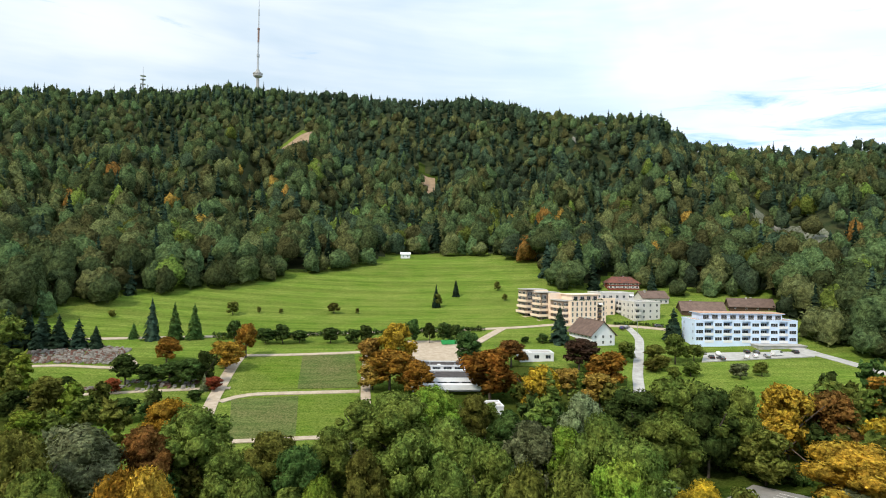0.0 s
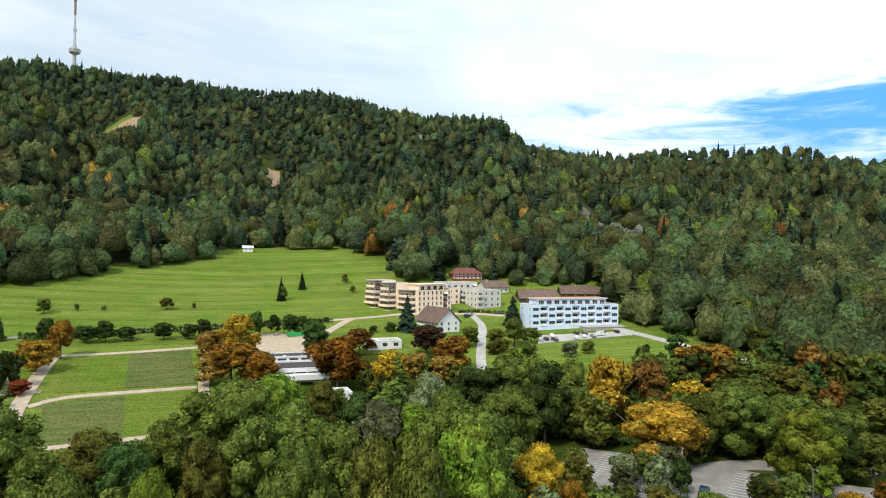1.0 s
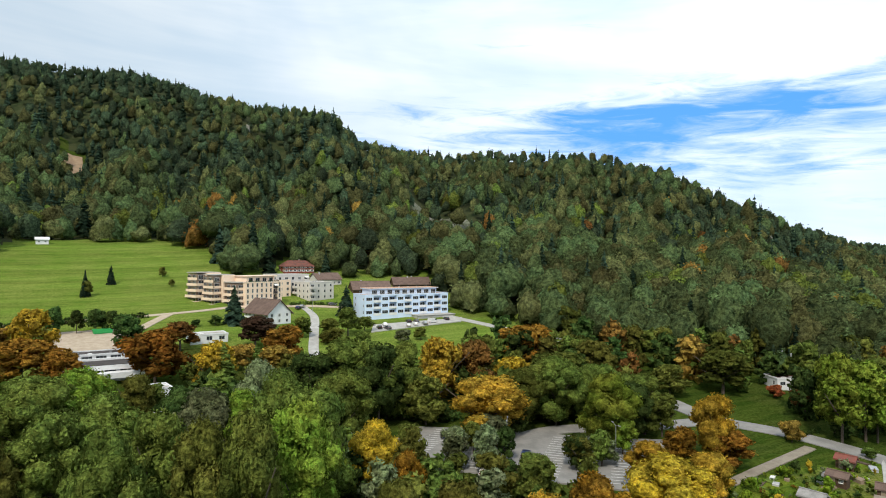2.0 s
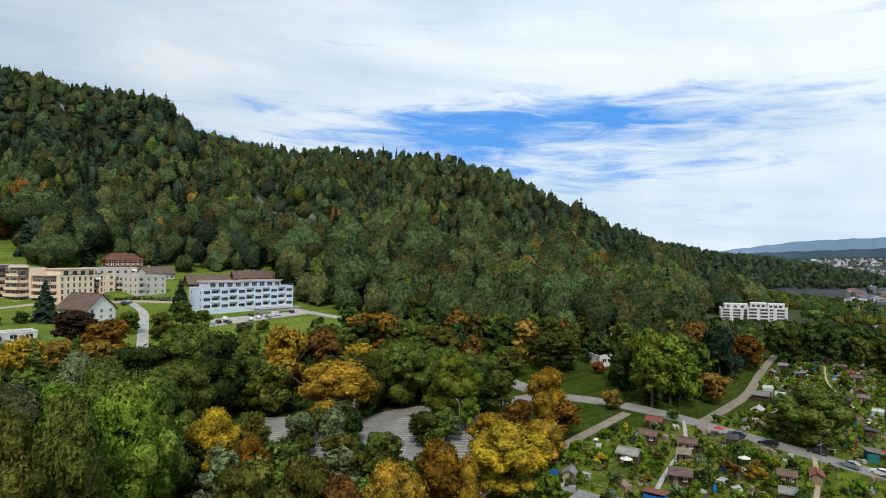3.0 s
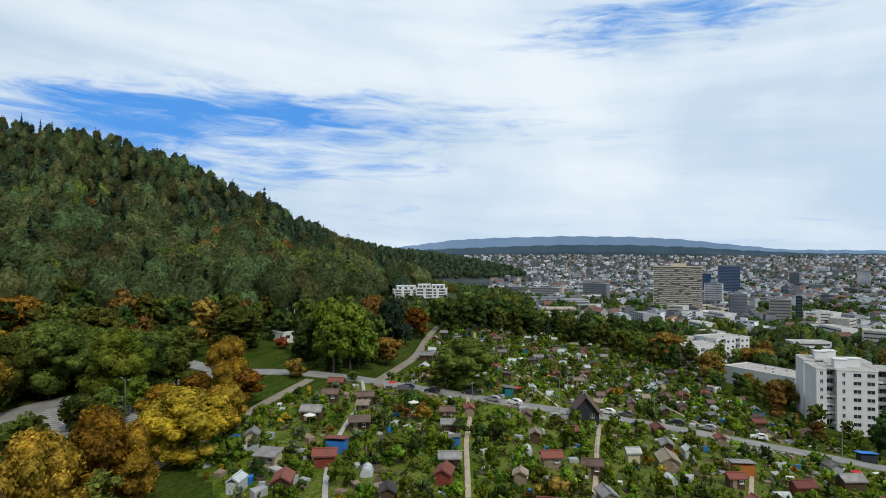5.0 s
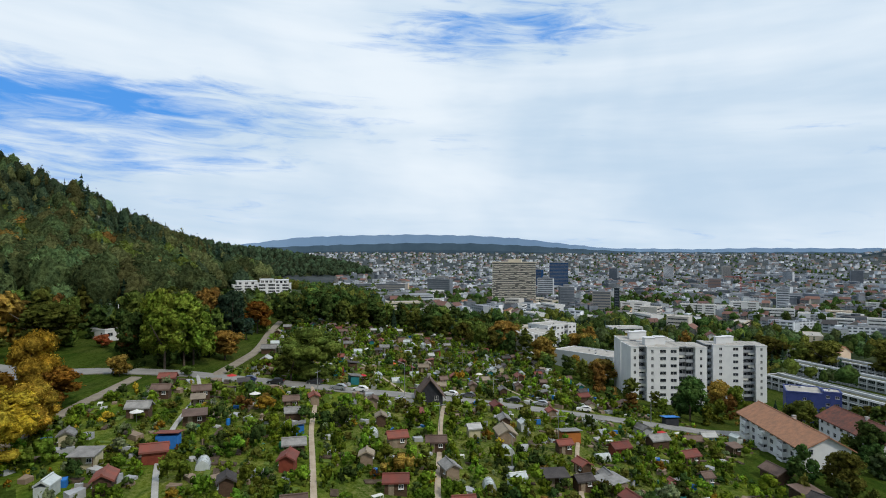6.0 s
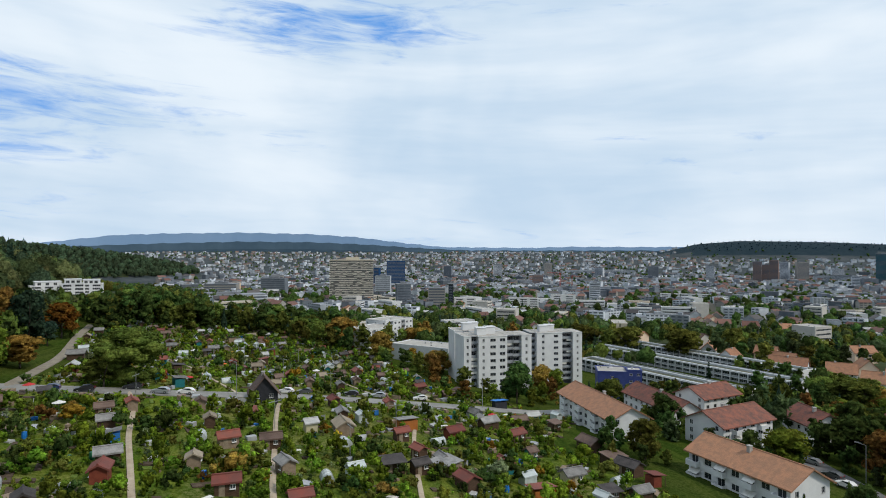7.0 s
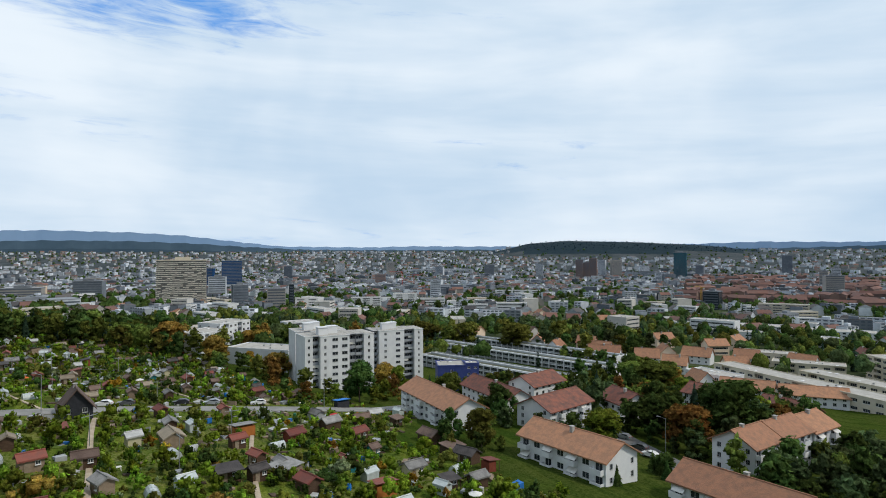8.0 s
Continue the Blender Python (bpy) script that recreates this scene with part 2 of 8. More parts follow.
# ---- mesh helpers ----
class Build:
    """Collects corners and faces for one mesh."""

    def __init__(self):
        self.v, self.f, self.s, self.slot = [], [], [], 0

    def face(self, *corners):
        k = len(self.v)
        self.v.extend(tuple(c) for c in corners)
        self.f.append(tuple(range(k, k + len(corners))))
        self.s.append(self.slot)

    def box(self, x0, y0, z0, x1, y1, z1):
        k = len(self.v)
        self.v.extend([(x0, y0, z0), (x1, y0, z0), (x1, y1, z0), (x0, y1, z0), (x0, y0, z1), (x1, y0, z1), (x1, y1, z1), (x0, y1, z1)])
        for q in ((3, 2, 1, 0), (4, 5, 6, 7), (0, 1, 5, 4), (1, 2, 6, 5), (2, 3, 7, 6), (3, 0, 4, 7)):
            self.f.append(tuple(k + i for i in q))
            self.s.append(self.slot)
        return self

    def solid(self, low, high):
        """A closed body between two rings of corners."""
        k, c = len(self.v), len(low)
        self.v.extend(tuple(p) for p in low)
        self.v.extend(tuple(p) for p in high)
        self.f.append(tuple(k + i for i in reversed(range(c))))
        self.f.append(tuple(k + c + i for i in range(c)))
        for i in range(c):
            j = (i + 1) % c
            self.f.append((k + i, k + j, k + c + j, k + c + i))
        self.s.extend([self.slot] * (c + 2))
        return self

    def tube(self, a, b, ra, rb, sides=6):
        a, b = Vector(a), Vector(b)
        turn = (b - a).to_track_quat("Z", "Y")
        ring = [Vector((math.cos(2 * math.pi * i / sides), math.sin(2 * math.pi * i / sides), 0)) for i in range(sides)]
        return self.solid([a + turn @ (p * ra) for p in ring], [b + turn @ (p * rb) for p in ring])

    def mesh(self, name, *materials):
        me = bpy.data.meshes.new(name)
        me.from_pydata(self.v, [], self.f)
        for m in materials:
            me.materials.append(m)
        if len(materials) > 1:
            me.polygons.foreach_set("material_index", self.s)
        me.update()
        return me


def part(name, mesh, parent, label="", m=None):
    ob = new(name, mesh)
    ob.parent = parent
    if m is not None:
        ob.matrix_basis = m
    if label:
        tagged(ob, label)
    return ob


def fast_mesh(name, verts, faces, *materials, slots=None, normals=None):
    """A mesh from arrays of corners and of equal-sided faces."""
    me = bpy.data.meshes.new(name)
    count, sides = faces.shape
    me.vertices.add(len(verts))
    me.vertices.foreach_set("co", np.asarray(verts, np.float32).ravel())
    me.loops.add(count * sides)
    me.loops.foreach_set("vertex_index", np.asarray(faces, np.int32).ravel())
    me.polygons.add(count)
    me.polygons.foreach_set("loop_start", np.arange(0, count * sides, sides, dtype=np.int32))
    for m in materials:
        me.materials.append(m)
    if slots is not None:
        me.polygons.foreach_set("material_index", np.asarray(slots, np.int32))
    me.update(calc_edges=True)
    if normals is not None:
        me.polygons.foreach_set("use_smooth", np.ones(count, bool))
        me.attributes.new("custom_normal", "FLOAT_VECTOR", "POINT").data.foreach_set("vector", np.asarray(normals, np.float32).ravel())
    return me


def inside(x, y, ring):
    """Which of the points lie in the polygon."""
    x, y = np.asarray(x, float), np.asarray(y, float)
    hit = np.zeros(x.shape, bool)
    for (x0, y0), (x1, y1) in zip(ring, ring[1:] + ring[:1]):
        if y0 != y1:
            cross = ((y0 > y) != (y1 > y)) & (x < (x1 - x0) * (y - y0) / (y1 - y0) + x0)
            hit ^= cross
    return hit


def near_line(x, y, line, reach):
    """Which of the points lie within reach of the polyline."""
    x, y = np.asarray(x, float), np.asarray(y, float)
    hit = np.zeros(x.shape, bool)
    for (x0, y0), (x1, y1) in zip(line, line[1:]):
        d = (x1 - x0) ** 2 + (y1 - y0) ** 2
        s = np.clip(((x - x0) * (x1 - x0) + (y - y0) * (y1 - y0)) / d, 0, 1)
        hit |= np.hypot(x - x0 - s * (x1 - x0), y - y0 - s * (y1 - y0)) < reach
    return hit


def gz(x, y):
    return float(ground_z(x, y))


def polar(az, r):
    return r * math.sin(radians(az)), r * math.cos(radians(az))


# ---- the plan: fields, clearings, gardens and ways ----
FIELD = [(-183, 293), (-167, 313), (-123, 351), (-82, 399), (-43, 451), (-10, 480), (28, 464), (64, 404), (48, 345), (52, 292), (26, 287), (-37, 284), (-143, 266), (-172, 276)]
BED_UPPER = [(-73, 242), (-34, 248), (-28, 208), (-66, 203)]
BED_LOWER = [(-66, 196), (-27, 202), (-22, 168), (-56, 163)]
CLEARINGS = [[(-268, 968), (-200, 962), (-182, 832), (-246, 838)], [(-36, 950), (-14, 945), (-10, 850), (-28, 855)], [(-285, 440), (-250, 430), (-246, 372), (-272, 380)], [(-44, 448), (-14, 444), (-12, 490), (-46, 492)]]
SCREE = [[(262, 430), (282, 490), (300, 540), (318, 600)], [(768, 575), (743, 507), (700, 428)]]
GARDENS = [(92, 84), (150, 76), (185, 66), (205, 70), (268, 92), (330, 88), (380, 30), (330, -30), (262, -35), (224, -42), (195, -60), (176, -82), (140, -55), (112, -62), (92, -70), (60, -45), (58, 30)]
PARKING = [(50, 128), (72, 140), (98, 126), (120, 100), (98, 78), (60, 104)]
WB_LAWN = [(72, 222), (96, 300), (112, 262), (150, 255), (165, 262), (170, 232), (150, 200), (110, 190), (80, 196)]


def forest_at(x, y):
    az, r = np.degrees(np.arctan2(x, y)), np.hypot(x, y)
    foot = np.interp(az, [-60, -40, -32, -20, -8, -2, 6, 9.2, 10, 14, 14.8, 17.6, 18.4, 20.5, 22, 26, 28.4, 29.6, 32.5, 35.7, 40, 43.4, 50, 58, 66, 70, 73, 74], [230, 250, 352, 385, 430, 492, 470, 428, 378, 376, 405, 405, 388, 386, 380, 392, 378, 336, 310, 297, 283, 271, 262, 240, 262, 300, 400, 9000])
    last = np.interp(az, BEARING, CREST_R) + 70
    wood = (r > foot) & (r < np.where(az > 66, np.interp(az, [66, 69.5, 71, 73], [970, 900, 560, 540]), last)) & (az < 73.5)
    wood |= (np.abs(az - 65) < 16) & (np.abs(r - 1800) < 280) & (ground_z(x, y) > -18)
    wood |= (az > 124) & (az < 144.5) & (np.abs(r - 4080) < 190) & (ground_z(x, y) > 58 - 14 * (az > 138))
    # open ground round the clinic at the edge of the wood
    wood &= ~((az > 66.3) & (az < 74) & (r > 398) & (r < 452)) | (r > 1500)
    wood &= (r < 455) | (r > 1500) | (az < 71)
    for ring in CLEARINGS:
        wood &= ~inside(x, y, ring)
    return wood


# ---- ground: one sheet to the horizon ----
rings = np.concatenate([np.linspace(0.5, 40, 6), np.geomspace(46, 4750, 175)])
spokes = np.radians(np.concatenate([np.arange(-180, -48, 4), np.arange(-48, 162, 0.6), np.arange(162, 181, 3)]))
gx, gy = np.outer(rings, np.sin(spokes)), np.outer(rings, np.cos(spokes))
gverts = np.stack([gx, gy, ground_z(gx, gy)], -1).reshape(-1, 3)
a = (np.arange(len(rings) - 1)[:, None] * len(spokes) + np.arange(len(spokes) - 1)).ravel()
gfaces = np.stack([a, a + 1, a + 1 + len(spokes), a + len(spokes)], 1)[:, ::-1]
mid = gverts[gfaces].mean(1)
mr, maz = np.hypot(mid[:, 0], mid[:, 1]), np.degrees(np.arctan2(mid[:, 0], mid[:, 1]))
back = 1 - 24 / np.maximum(mr, 40)
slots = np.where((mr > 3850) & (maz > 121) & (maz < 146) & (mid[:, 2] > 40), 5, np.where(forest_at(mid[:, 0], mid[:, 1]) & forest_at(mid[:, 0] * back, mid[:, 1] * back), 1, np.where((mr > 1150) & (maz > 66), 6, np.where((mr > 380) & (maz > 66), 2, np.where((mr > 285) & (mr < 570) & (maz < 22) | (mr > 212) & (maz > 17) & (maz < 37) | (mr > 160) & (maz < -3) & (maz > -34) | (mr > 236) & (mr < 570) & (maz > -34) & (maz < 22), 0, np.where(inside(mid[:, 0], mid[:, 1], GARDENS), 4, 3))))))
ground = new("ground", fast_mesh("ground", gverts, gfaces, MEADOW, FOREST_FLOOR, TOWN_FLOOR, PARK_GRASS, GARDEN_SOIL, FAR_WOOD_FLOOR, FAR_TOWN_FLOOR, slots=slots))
tagged(ground, "grassy sloping ground rising to a wooded hill", "ground", kind="structure")
for p in ground.data.polygons:
    p.use_smooth = True


# ---- trees ----
def unit(v):
    return v / np.maximum(np.linalg.norm(v, axis=-1, keepdims=True), 1e-9)


def outward(verts, faces, normals):
    """Turns every face to the side that its normals point to."""
    q = verts[faces]
    g = np.cross(q[:, 1] - q[:, 0], q[:, 2] - q[:, 0])
    wrong = (g * normals[faces].mean(1)).sum(1) < 0
    faces = faces.copy()
    faces[wrong] = faces[wrong][:, ::-1]
    return verts, faces, normals


def ball(cuts):
    """A round body of four-sided faces: corners on the unit sphere, and faces."""
    v, f = [], []
    for axis in range(3):
        for side in (-1, 1):
            k = len(v)
            for i in range(cuts + 1):
                for j in range(cuts + 1):
                    p = [0.0, 0.0, 0.0]
                    p[axis], p[axis - 1], p[axis - 2] = side, 2 * i / cuts - 1, 2 * j / cuts - 1
                    v.append(p)
            f += [(k + i * (cuts + 1) + j, k + (i + 1) * (cuts + 1) + j, k + (i + 1) * (cuts + 1) + j + 1, k + i * (cuts + 1) + j + 1) for i in range(cuts) for j in range(cuts)]
    return unit(np.array(v)), np.array(f)


def crown_cards(rng, blobs, count, size, flat=0.35, wild=0.45, core=0):
    """Leaf sprays on the outside of a heap of round clumps: corners, four-sided faces and the clumps' own roundness as normals."""
    blobs = np.asarray(blobs, float)
    pick = rng.choice(len(blobs), count * 2, p=blobs[:, 3] ** 2 / (blobs[:, 3] ** 2).sum())
    d = rng.normal(size=(count * 2, 3))
    d[:, 2] = d[:, 2] + 0.25
    d = unit(d)
    at = blobs[pick, :3] + d * (blobs[pick, 3] * rng.uniform(0.74, 1.1, count * 2))[:, None]
    gap = np.linalg.norm(at[:, None, :] - blobs[None, :, :3], axis=2) - 0.8 * blobs[None, :, 3]
    gap[np.arange(len(at)), pick] = 1
    keep = np.where(gap.min(1) > 0)[0][:count]
    at, d = at[keep], d[keep]
    normal = unit(d * (1 - flat) + rng.normal(size=d.shape) * wild)
    u = unit(np.cross(normal, rng.normal(size=d.shape)))
    w = np.cross(normal, u)
    s = (size * rng.uniform(0.6, 1.35, len(at)))[:, None]
    corners = np.stack([at + u * s, at + w * s * 0.62 - normal * s * 0.22, at - u * s * 0.95, at - w * s * 0.62 - normal * s * 0.22], 1)
    round_ = unit(d + 0.25 * unit(at - blobs[:, :3].mean(0)) + (0, 0, 0.12) + rng.normal(size=d.shape) * 0.16)
    verts, faces, normals = corners.reshape(-1, 3), np.arange(len(at) * 4).reshape(-1, 4), np.repeat(round_, 4, axis=0)
    if core:
        # inner foliage: the clumps themselves, a little smaller than the sprays on them
        bv, bf = ball(core)
        inner = blobs[:, None, :3] + bv[None] * (blobs[:, 3] * 0.8)[:, None, None] * rng.uniform(0.9, 1.08, (len(blobs), len(bv), 1))
        faces = np.concatenate([faces, (bf[None] + (np.arange(len(blobs)) * len(bv))[:, None, None]).reshape(-1, 4) + len(verts)])
        verts = np.concatenate([verts, inner.reshape(-1, 3)])
        normals = np.concatenate([normals, np.tile(bv, (len(blobs), 1))])
    return outward(verts, faces, normals)


def leafy_blobs(rng, height, radius, count, base=0.28, top=1.0):
    """Round clumps heaped into an uneven crown."""
    out = []
    for i in range(count):
        s = rng.uniform(0, 1)
        z = height * (base + (top - base) * s)
        spread = radius * math.sqrt(max(0.05, 1 - (2 * s - 0.85) ** 2 * 0.9)) * rng.uniform(0.35, 0.85)
        a = rng.uniform(0, 2 * math.pi)
        out.append((spread * math.cos(a), spread * math.sin(a), min(z, height * 0.9), radius * rng.uniform(0.2, 0.42)))
    out.append((0, 0, height * 0.62, radius * 0.55))
    return out


def conifer_cards(rng, height, radius, tiers, around, base=0.12):
    """Drooping boughs in tiers, long below and short above, up to a thin tip."""
    verts, normals = [], []
    for i in range(tiers):
        s = i / (tiers - 1)
        z = height * (base + (1 - base) * s * 0.97)
        reach = radius * (1 - s) ** 0.9 * rng.uniform(0.78, 1.12) + 0.012
        count = max(4, int(around * (1 - 0.6 * s)))
        for j in range(count):
            a = 2 * math.pi * (j + rng.uniform(0, 0.9)) / count
            r = reach * rng.uniform(0.6, 1.25)
            out, side = np.array([math.cos(a), math.sin(a), 0]), np.array([-math.sin(a), math.cos(a), 0])
            w = r * math.pi / count * 1.5
            droop = r * rng.uniform(0.15, 0.5)
            lift = height * rng.uniform(-0.4, 0.4) / tiers
            root = np.array([0, 0, z + lift + height / tiers * 0.75])
            tip = out * r + [0, 0, z + lift - droop]
            midway = out * r * 0.6 + [0, 0, z + lift + 0.05 * r]
            verts += [root, midway + side * w, tip, midway - side * w]
            normals += [out + [0, 0, 0.9], out + side * 0.5 + [0, 0, 0.5], out + [0, 0, 0.15], out - side * 0.5 + [0, 0, 0.5]]
    return outward(np.array(verts), np.arange(len(verts)).reshape(-1, 4), unit(np.array(normals)))


def trunk_mesh(rng, height, thick, limbs, spread):
    b = Build()
    b.tube((0, 0, -0.6), (0, 0, height * 0.35), thick, thick * 0.75, 7)
    b.tube((0, 0, height * 0.34), (rng.uniform(-0.3, 0.3), rng.uniform(-0.3, 0.3), height * 0.8), thick * 0.75, thick * 0.2, 6)
    for i in range(limbs):
        a, z = 2 * math.pi * (i + rng.uniform(0, 0.7)) / limbs, height * rng.uniform(0.3, 0.5)
        tip = (spread * 0.7 * math.cos(a), spread * 0.7 * math.sin(a), z + height * rng.uniform(0.15, 0.32))
        b.tube((0, 0, z), tip, thick * 0.4, thick * 0.1, 5)
    return b.mesh("trunk", BARK)


def scatter(name, templates, xs, ys, zs, sizes, rng, material, label, category, widths=None):
    """Many plants joined into one mesh of kind stuff."""
    which = rng.integers(0, len(templates), len(xs))
    turn = rng.uniform(0, 2 * math.pi, len(xs))
    verts, faces, tints, normals, start = [], [], [], [], 0
    widths = sizes if widths is None else widths
    for k, (tv, tf, tn) in enumerate(templates):
        i = np.where(which == k)[0]
        if not len(i):
            continue
        c, s = np.cos(turn[i])[:, None], np.sin(turn[i])[:, None]
        x = (tv[None, :, 0] * c - tv[None, :, 1] * s) * widths[i, None] + xs[i, None]
        y = (tv[None, :, 0] * s + tv[None, :, 1] * c) * widths[i, None] + ys[i, None]
        z = tv[None, :, 2] * sizes[i, None] + zs[i, None]
        verts.append(np.stack([x, y, z], -1).reshape(-1, 3))
        normals.append(unit(np.stack([tn[None, :, 0] * c - tn[None, :, 1] * s, tn[None, :, 0] * s + tn[None, :, 1] * c, tn[None, :, 2] * (widths / sizes)[i, None]], -1)).reshape(-1, 3))
        tints.append(np.repeat(rng.uniform(size=len(i)), len(tv)))
        faces.append((tf[None] + (np.arange(len(i)) * len(tv))[:, None, None]).reshape(-1, tf.shape[1]) + start)
        start += len(i) * len(tv)
    if not verts:
        return None
    me = fast_mesh(name, np.concatenate(verts), np.concatenate(faces), material, normals=np.concatenate(normals))
    me.attributes.new("tint", "FLOAT", "POINT").data.foreach_set("value", np.concatenate(tints).astype(np.float32))
    ob = new(name, me)
    return tagged(ob, label, category, kind="stuff")


rng = np.random.default_rng(7)
# far trees, one metre tall and scaled up: domed crowns of bulging clumps with ragged sprays, and conifers
def lumpy_crown(rng, half, rings, around, sprays, size, heads=11):
    """A crown open below: corners, three-sided faces and normals."""
    v, f = [(0.0, 0.0, 1.0)], []
    for i in range(1, rings + 1):
        p = 2.15 * i / rings
        for j in range(around):
            q = 2 * math.pi * (j + 0.5 * (i % 2)) / around
            v.append((math.sin(p) * math.cos(q), math.sin(p) * math.sin(q), math.cos(p)))
    for j in range(around):
        f.append((0, 1 + j, 1 + (j + 1) % around))
        for i in range(rings - 1):
            a, b = 1 + i * around + j, 1 + i * around + (j + 1) % around
            f += [(a, a + around, b), (b, a + around, b + around)]
    v, f = np.array(v), np.array(f)
    tops = unit(rng.normal(size=(heads, 3)) + (0, 0, 0.5))
    bulge = np.clip(v @ tops.T, 0, 1) ** 9
    v = v * (0.62 + 0.46 * bulge.max(1) + rng.uniform(-0.09, 0.09, len(v)))[:, None]
    v[:, :2] *= np.where(v[:, 2:] > 0, 1 - 0.34 * v[:, 2:] ** 2, 1)
    v = v * (half * rng.uniform(0.86, 1.14), half * rng.uniform(0.86, 1.14), 0.45) + (0, 0, 0.55)
    n_ = np.zeros_like(v)
    g = np.cross(v[f[:, 1]] - v[f[:, 0]], v[f[:, 2]] - v[f[:, 0]])
    for k in range(3):
        np.add.at(n_, f[:, k], g)
    n_ = unit(n_)
    pick = rng.integers(0, len(v), sprays)
    out = unit(v[pick] - (0, 0, 0.5))
    at = v[pick] + out * rng.uniform(-0.01, 0.05, sprays)[:, None] + rng.normal(size=(sprays, 3)) * 0.03
    lie = unit(out + rng.normal(size=out.shape) * 0.45)
    u = unit(np.cross(lie, rng.normal(size=out.shape)))
    w = np.cross(lie, u)
    s = (size * rng.uniform(0.6, 1.3, sprays))[:, None]
    corners = np.stack([at + u * s, at + w * s * 0.8, at - u * s - w * s * 0.4], 1).reshape(-1, 3)
    return outward(np.concatenate([v, corners]), np.concatenate([f, len(v) + np.arange(sprays * 3).reshape(-1, 3)]), np.concatenate([n_, np.repeat(unit(out + 0.5 * n_[pick]), 3, axis=0)]))


NEAR_LEAFY = [lumpy_crown(rng, 0.37, 8, 12, 190, 0.04, 13) for _ in range(10)]
FAR_SMALL = [lumpy_crown(rng, 0.35, 6, 10, 56, 0.062, 8) for _ in range(9)]
FAR_TINY = [lumpy_crown(rng, 0.42, 4, 7, 8, 0.13, 5) for _ in range(5)]
FAR_FIR = [conifer_cards(rng, 1.0, 0.19, 10, 8) for _ in range(5)]
FAR_MID = [lumpy_crown(rng, 0.36, 5, 8, 22, 0.085, 7) for _ in range(7)]
TOWN_FIR = [conifer_cards(rng, 1.0, 0.2, 7, 6) for _ in range(3)]
NEAR_FIR = [conifer_cards(rng, 1.0, 0.19, 18, 11) for _ in range(4)]


def forest_points(step0, r0, r1, az0, az1):
    """Jittered stands of trees: the gap between them grows slowly with the distance."""
    xs, ys = [], []
    r = r0
    while r < r1:
        step = step0 * (1 + max(0, r - 400) / 1350)
        count = int(radians(az1 - az0) * r / step)
        az = radians(az0) + (np.arange(count) + rng.uniform(-0.45, 0.45, count)) * step / r
        rr = r + rng.uniform(-0.45, 0.45, count) * step
        xs.append(rr * np.sin(az)), ys.append(rr * np.cos(az))
        r += step * 0.9
    return np.concatenate(xs), np.concatenate(ys)


fx, fy = forest_points(11.3, 225, 1500, -42, 74)
keep = forest_at(fx, fy) & (np.hypot(fx, fy) < np.interp(np.degrees(np.arctan2(fx, fy)), BEARING, CREST_R) + 30)
fx, fy = fx[keep], fy[keep]
x2, y2 = forest_points(8.6, 1500, 2100, 48, 82)
keep = forest_at(x2, y2)
fx, fy = np.concatenate([fx, x2[keep]]), np.concatenate([fy, y2[keep]])
x2, y2 = forest_points(9.5, 3900, 4180, 122, 147)
keep = forest_at(x2, y2)
fx, fy = np.concatenate([fx, x2[keep]]), np.concatenate([fy, y2[keep]])
fr, faz = np.hypot(fx, fy), np.degrees(np.arctan2(fx, fy))
# thin stand on the scree below the crag
scree = near_line(fx, fy, SCREE[0], 27) | near_line(fx, fy, SCREE[1], 17)
keep = ~(scree & (rng.uniform(size=len(fx)) < 0.86))
fx, fy, fr, faz = fx[keep], fy[keep], fr[keep], faz[keep]
fz = ground_z(fx, fy) - 0.5
patch = np.sin(fx / 83 + 1.7 * np.sin(fy / 141)) + np.cos(fy / 67 + 1.3 * np.sin(fx / 97)) + rng.normal(size=len(fx)) * 0.8
chance = rng.uniform(size=len(fx))
high = np.clip((fz - 150) / 150, 0, 1)
kind = np.full(len(fx), 1)
fold = np.sin(0.82 * faz + 1.3 * np.sin(fr / 190))
kind[patch > 0.3 + 0.9 * fold - 1.3 * high] = 0
kind[chance < 0.16 + 0.1 * (1 - high) + 0.16 * np.clip(fold, 0, 1)] = 2
kind[(chance > 0.90 + 0.08 * high)] = 3
kind[(chance > 0.968 + 0.03 * high)] = 4
kind[(chance > 0.985 + 0.01 * high)] = 5
kind[(patch > 1.1 + 0.5 * fold - 0.7 * high) & (chance > 0.16) & (chance < 0.42 + 0.3 * high)] = 6
kind[(chance > 0.30) & (chance < 0.38 + 0.1 * np.clip(-fold, 0, 1))] = 6
kind[(fz > 300) & (chance < 0.75)] = np.where(chance[(fz > 300) & (chance < 0.75)] < 0.35, 6, 0)
kind[(fr > 1560)] = 0
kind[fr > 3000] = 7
kind[kind == 4] = 2
kind[(kind == 6) & (fr < 470) & (chance > 0.34)] = 1
kind[(kind == 0) & (fr < 560) & (chance > 0.62)] = 1
west = (faz < -14) & (kind == 0) & (chance > 0.5)
kind[west] = 1
kind[(fr > 720) & (kind > 2) & (kind < 6)] = 0
crest_gap = np.interp(faz, BEARING, CREST_R) - fr
kind[(kind == 6) & (crest_gap < 110) & (chance > 0.32)] = 0
height = rng.uniform(15, 28, len(fx)) * np.where(fr > 3000, 0.45, 1.0)
edge = (faz > 65.8) & (fr < 440)
height[edge] = np.minimum(height[edge], np.maximum(5, 47.0 - 0.083 * fr[edge] - fz[edge]))
height[kind == 6] *= 1.25
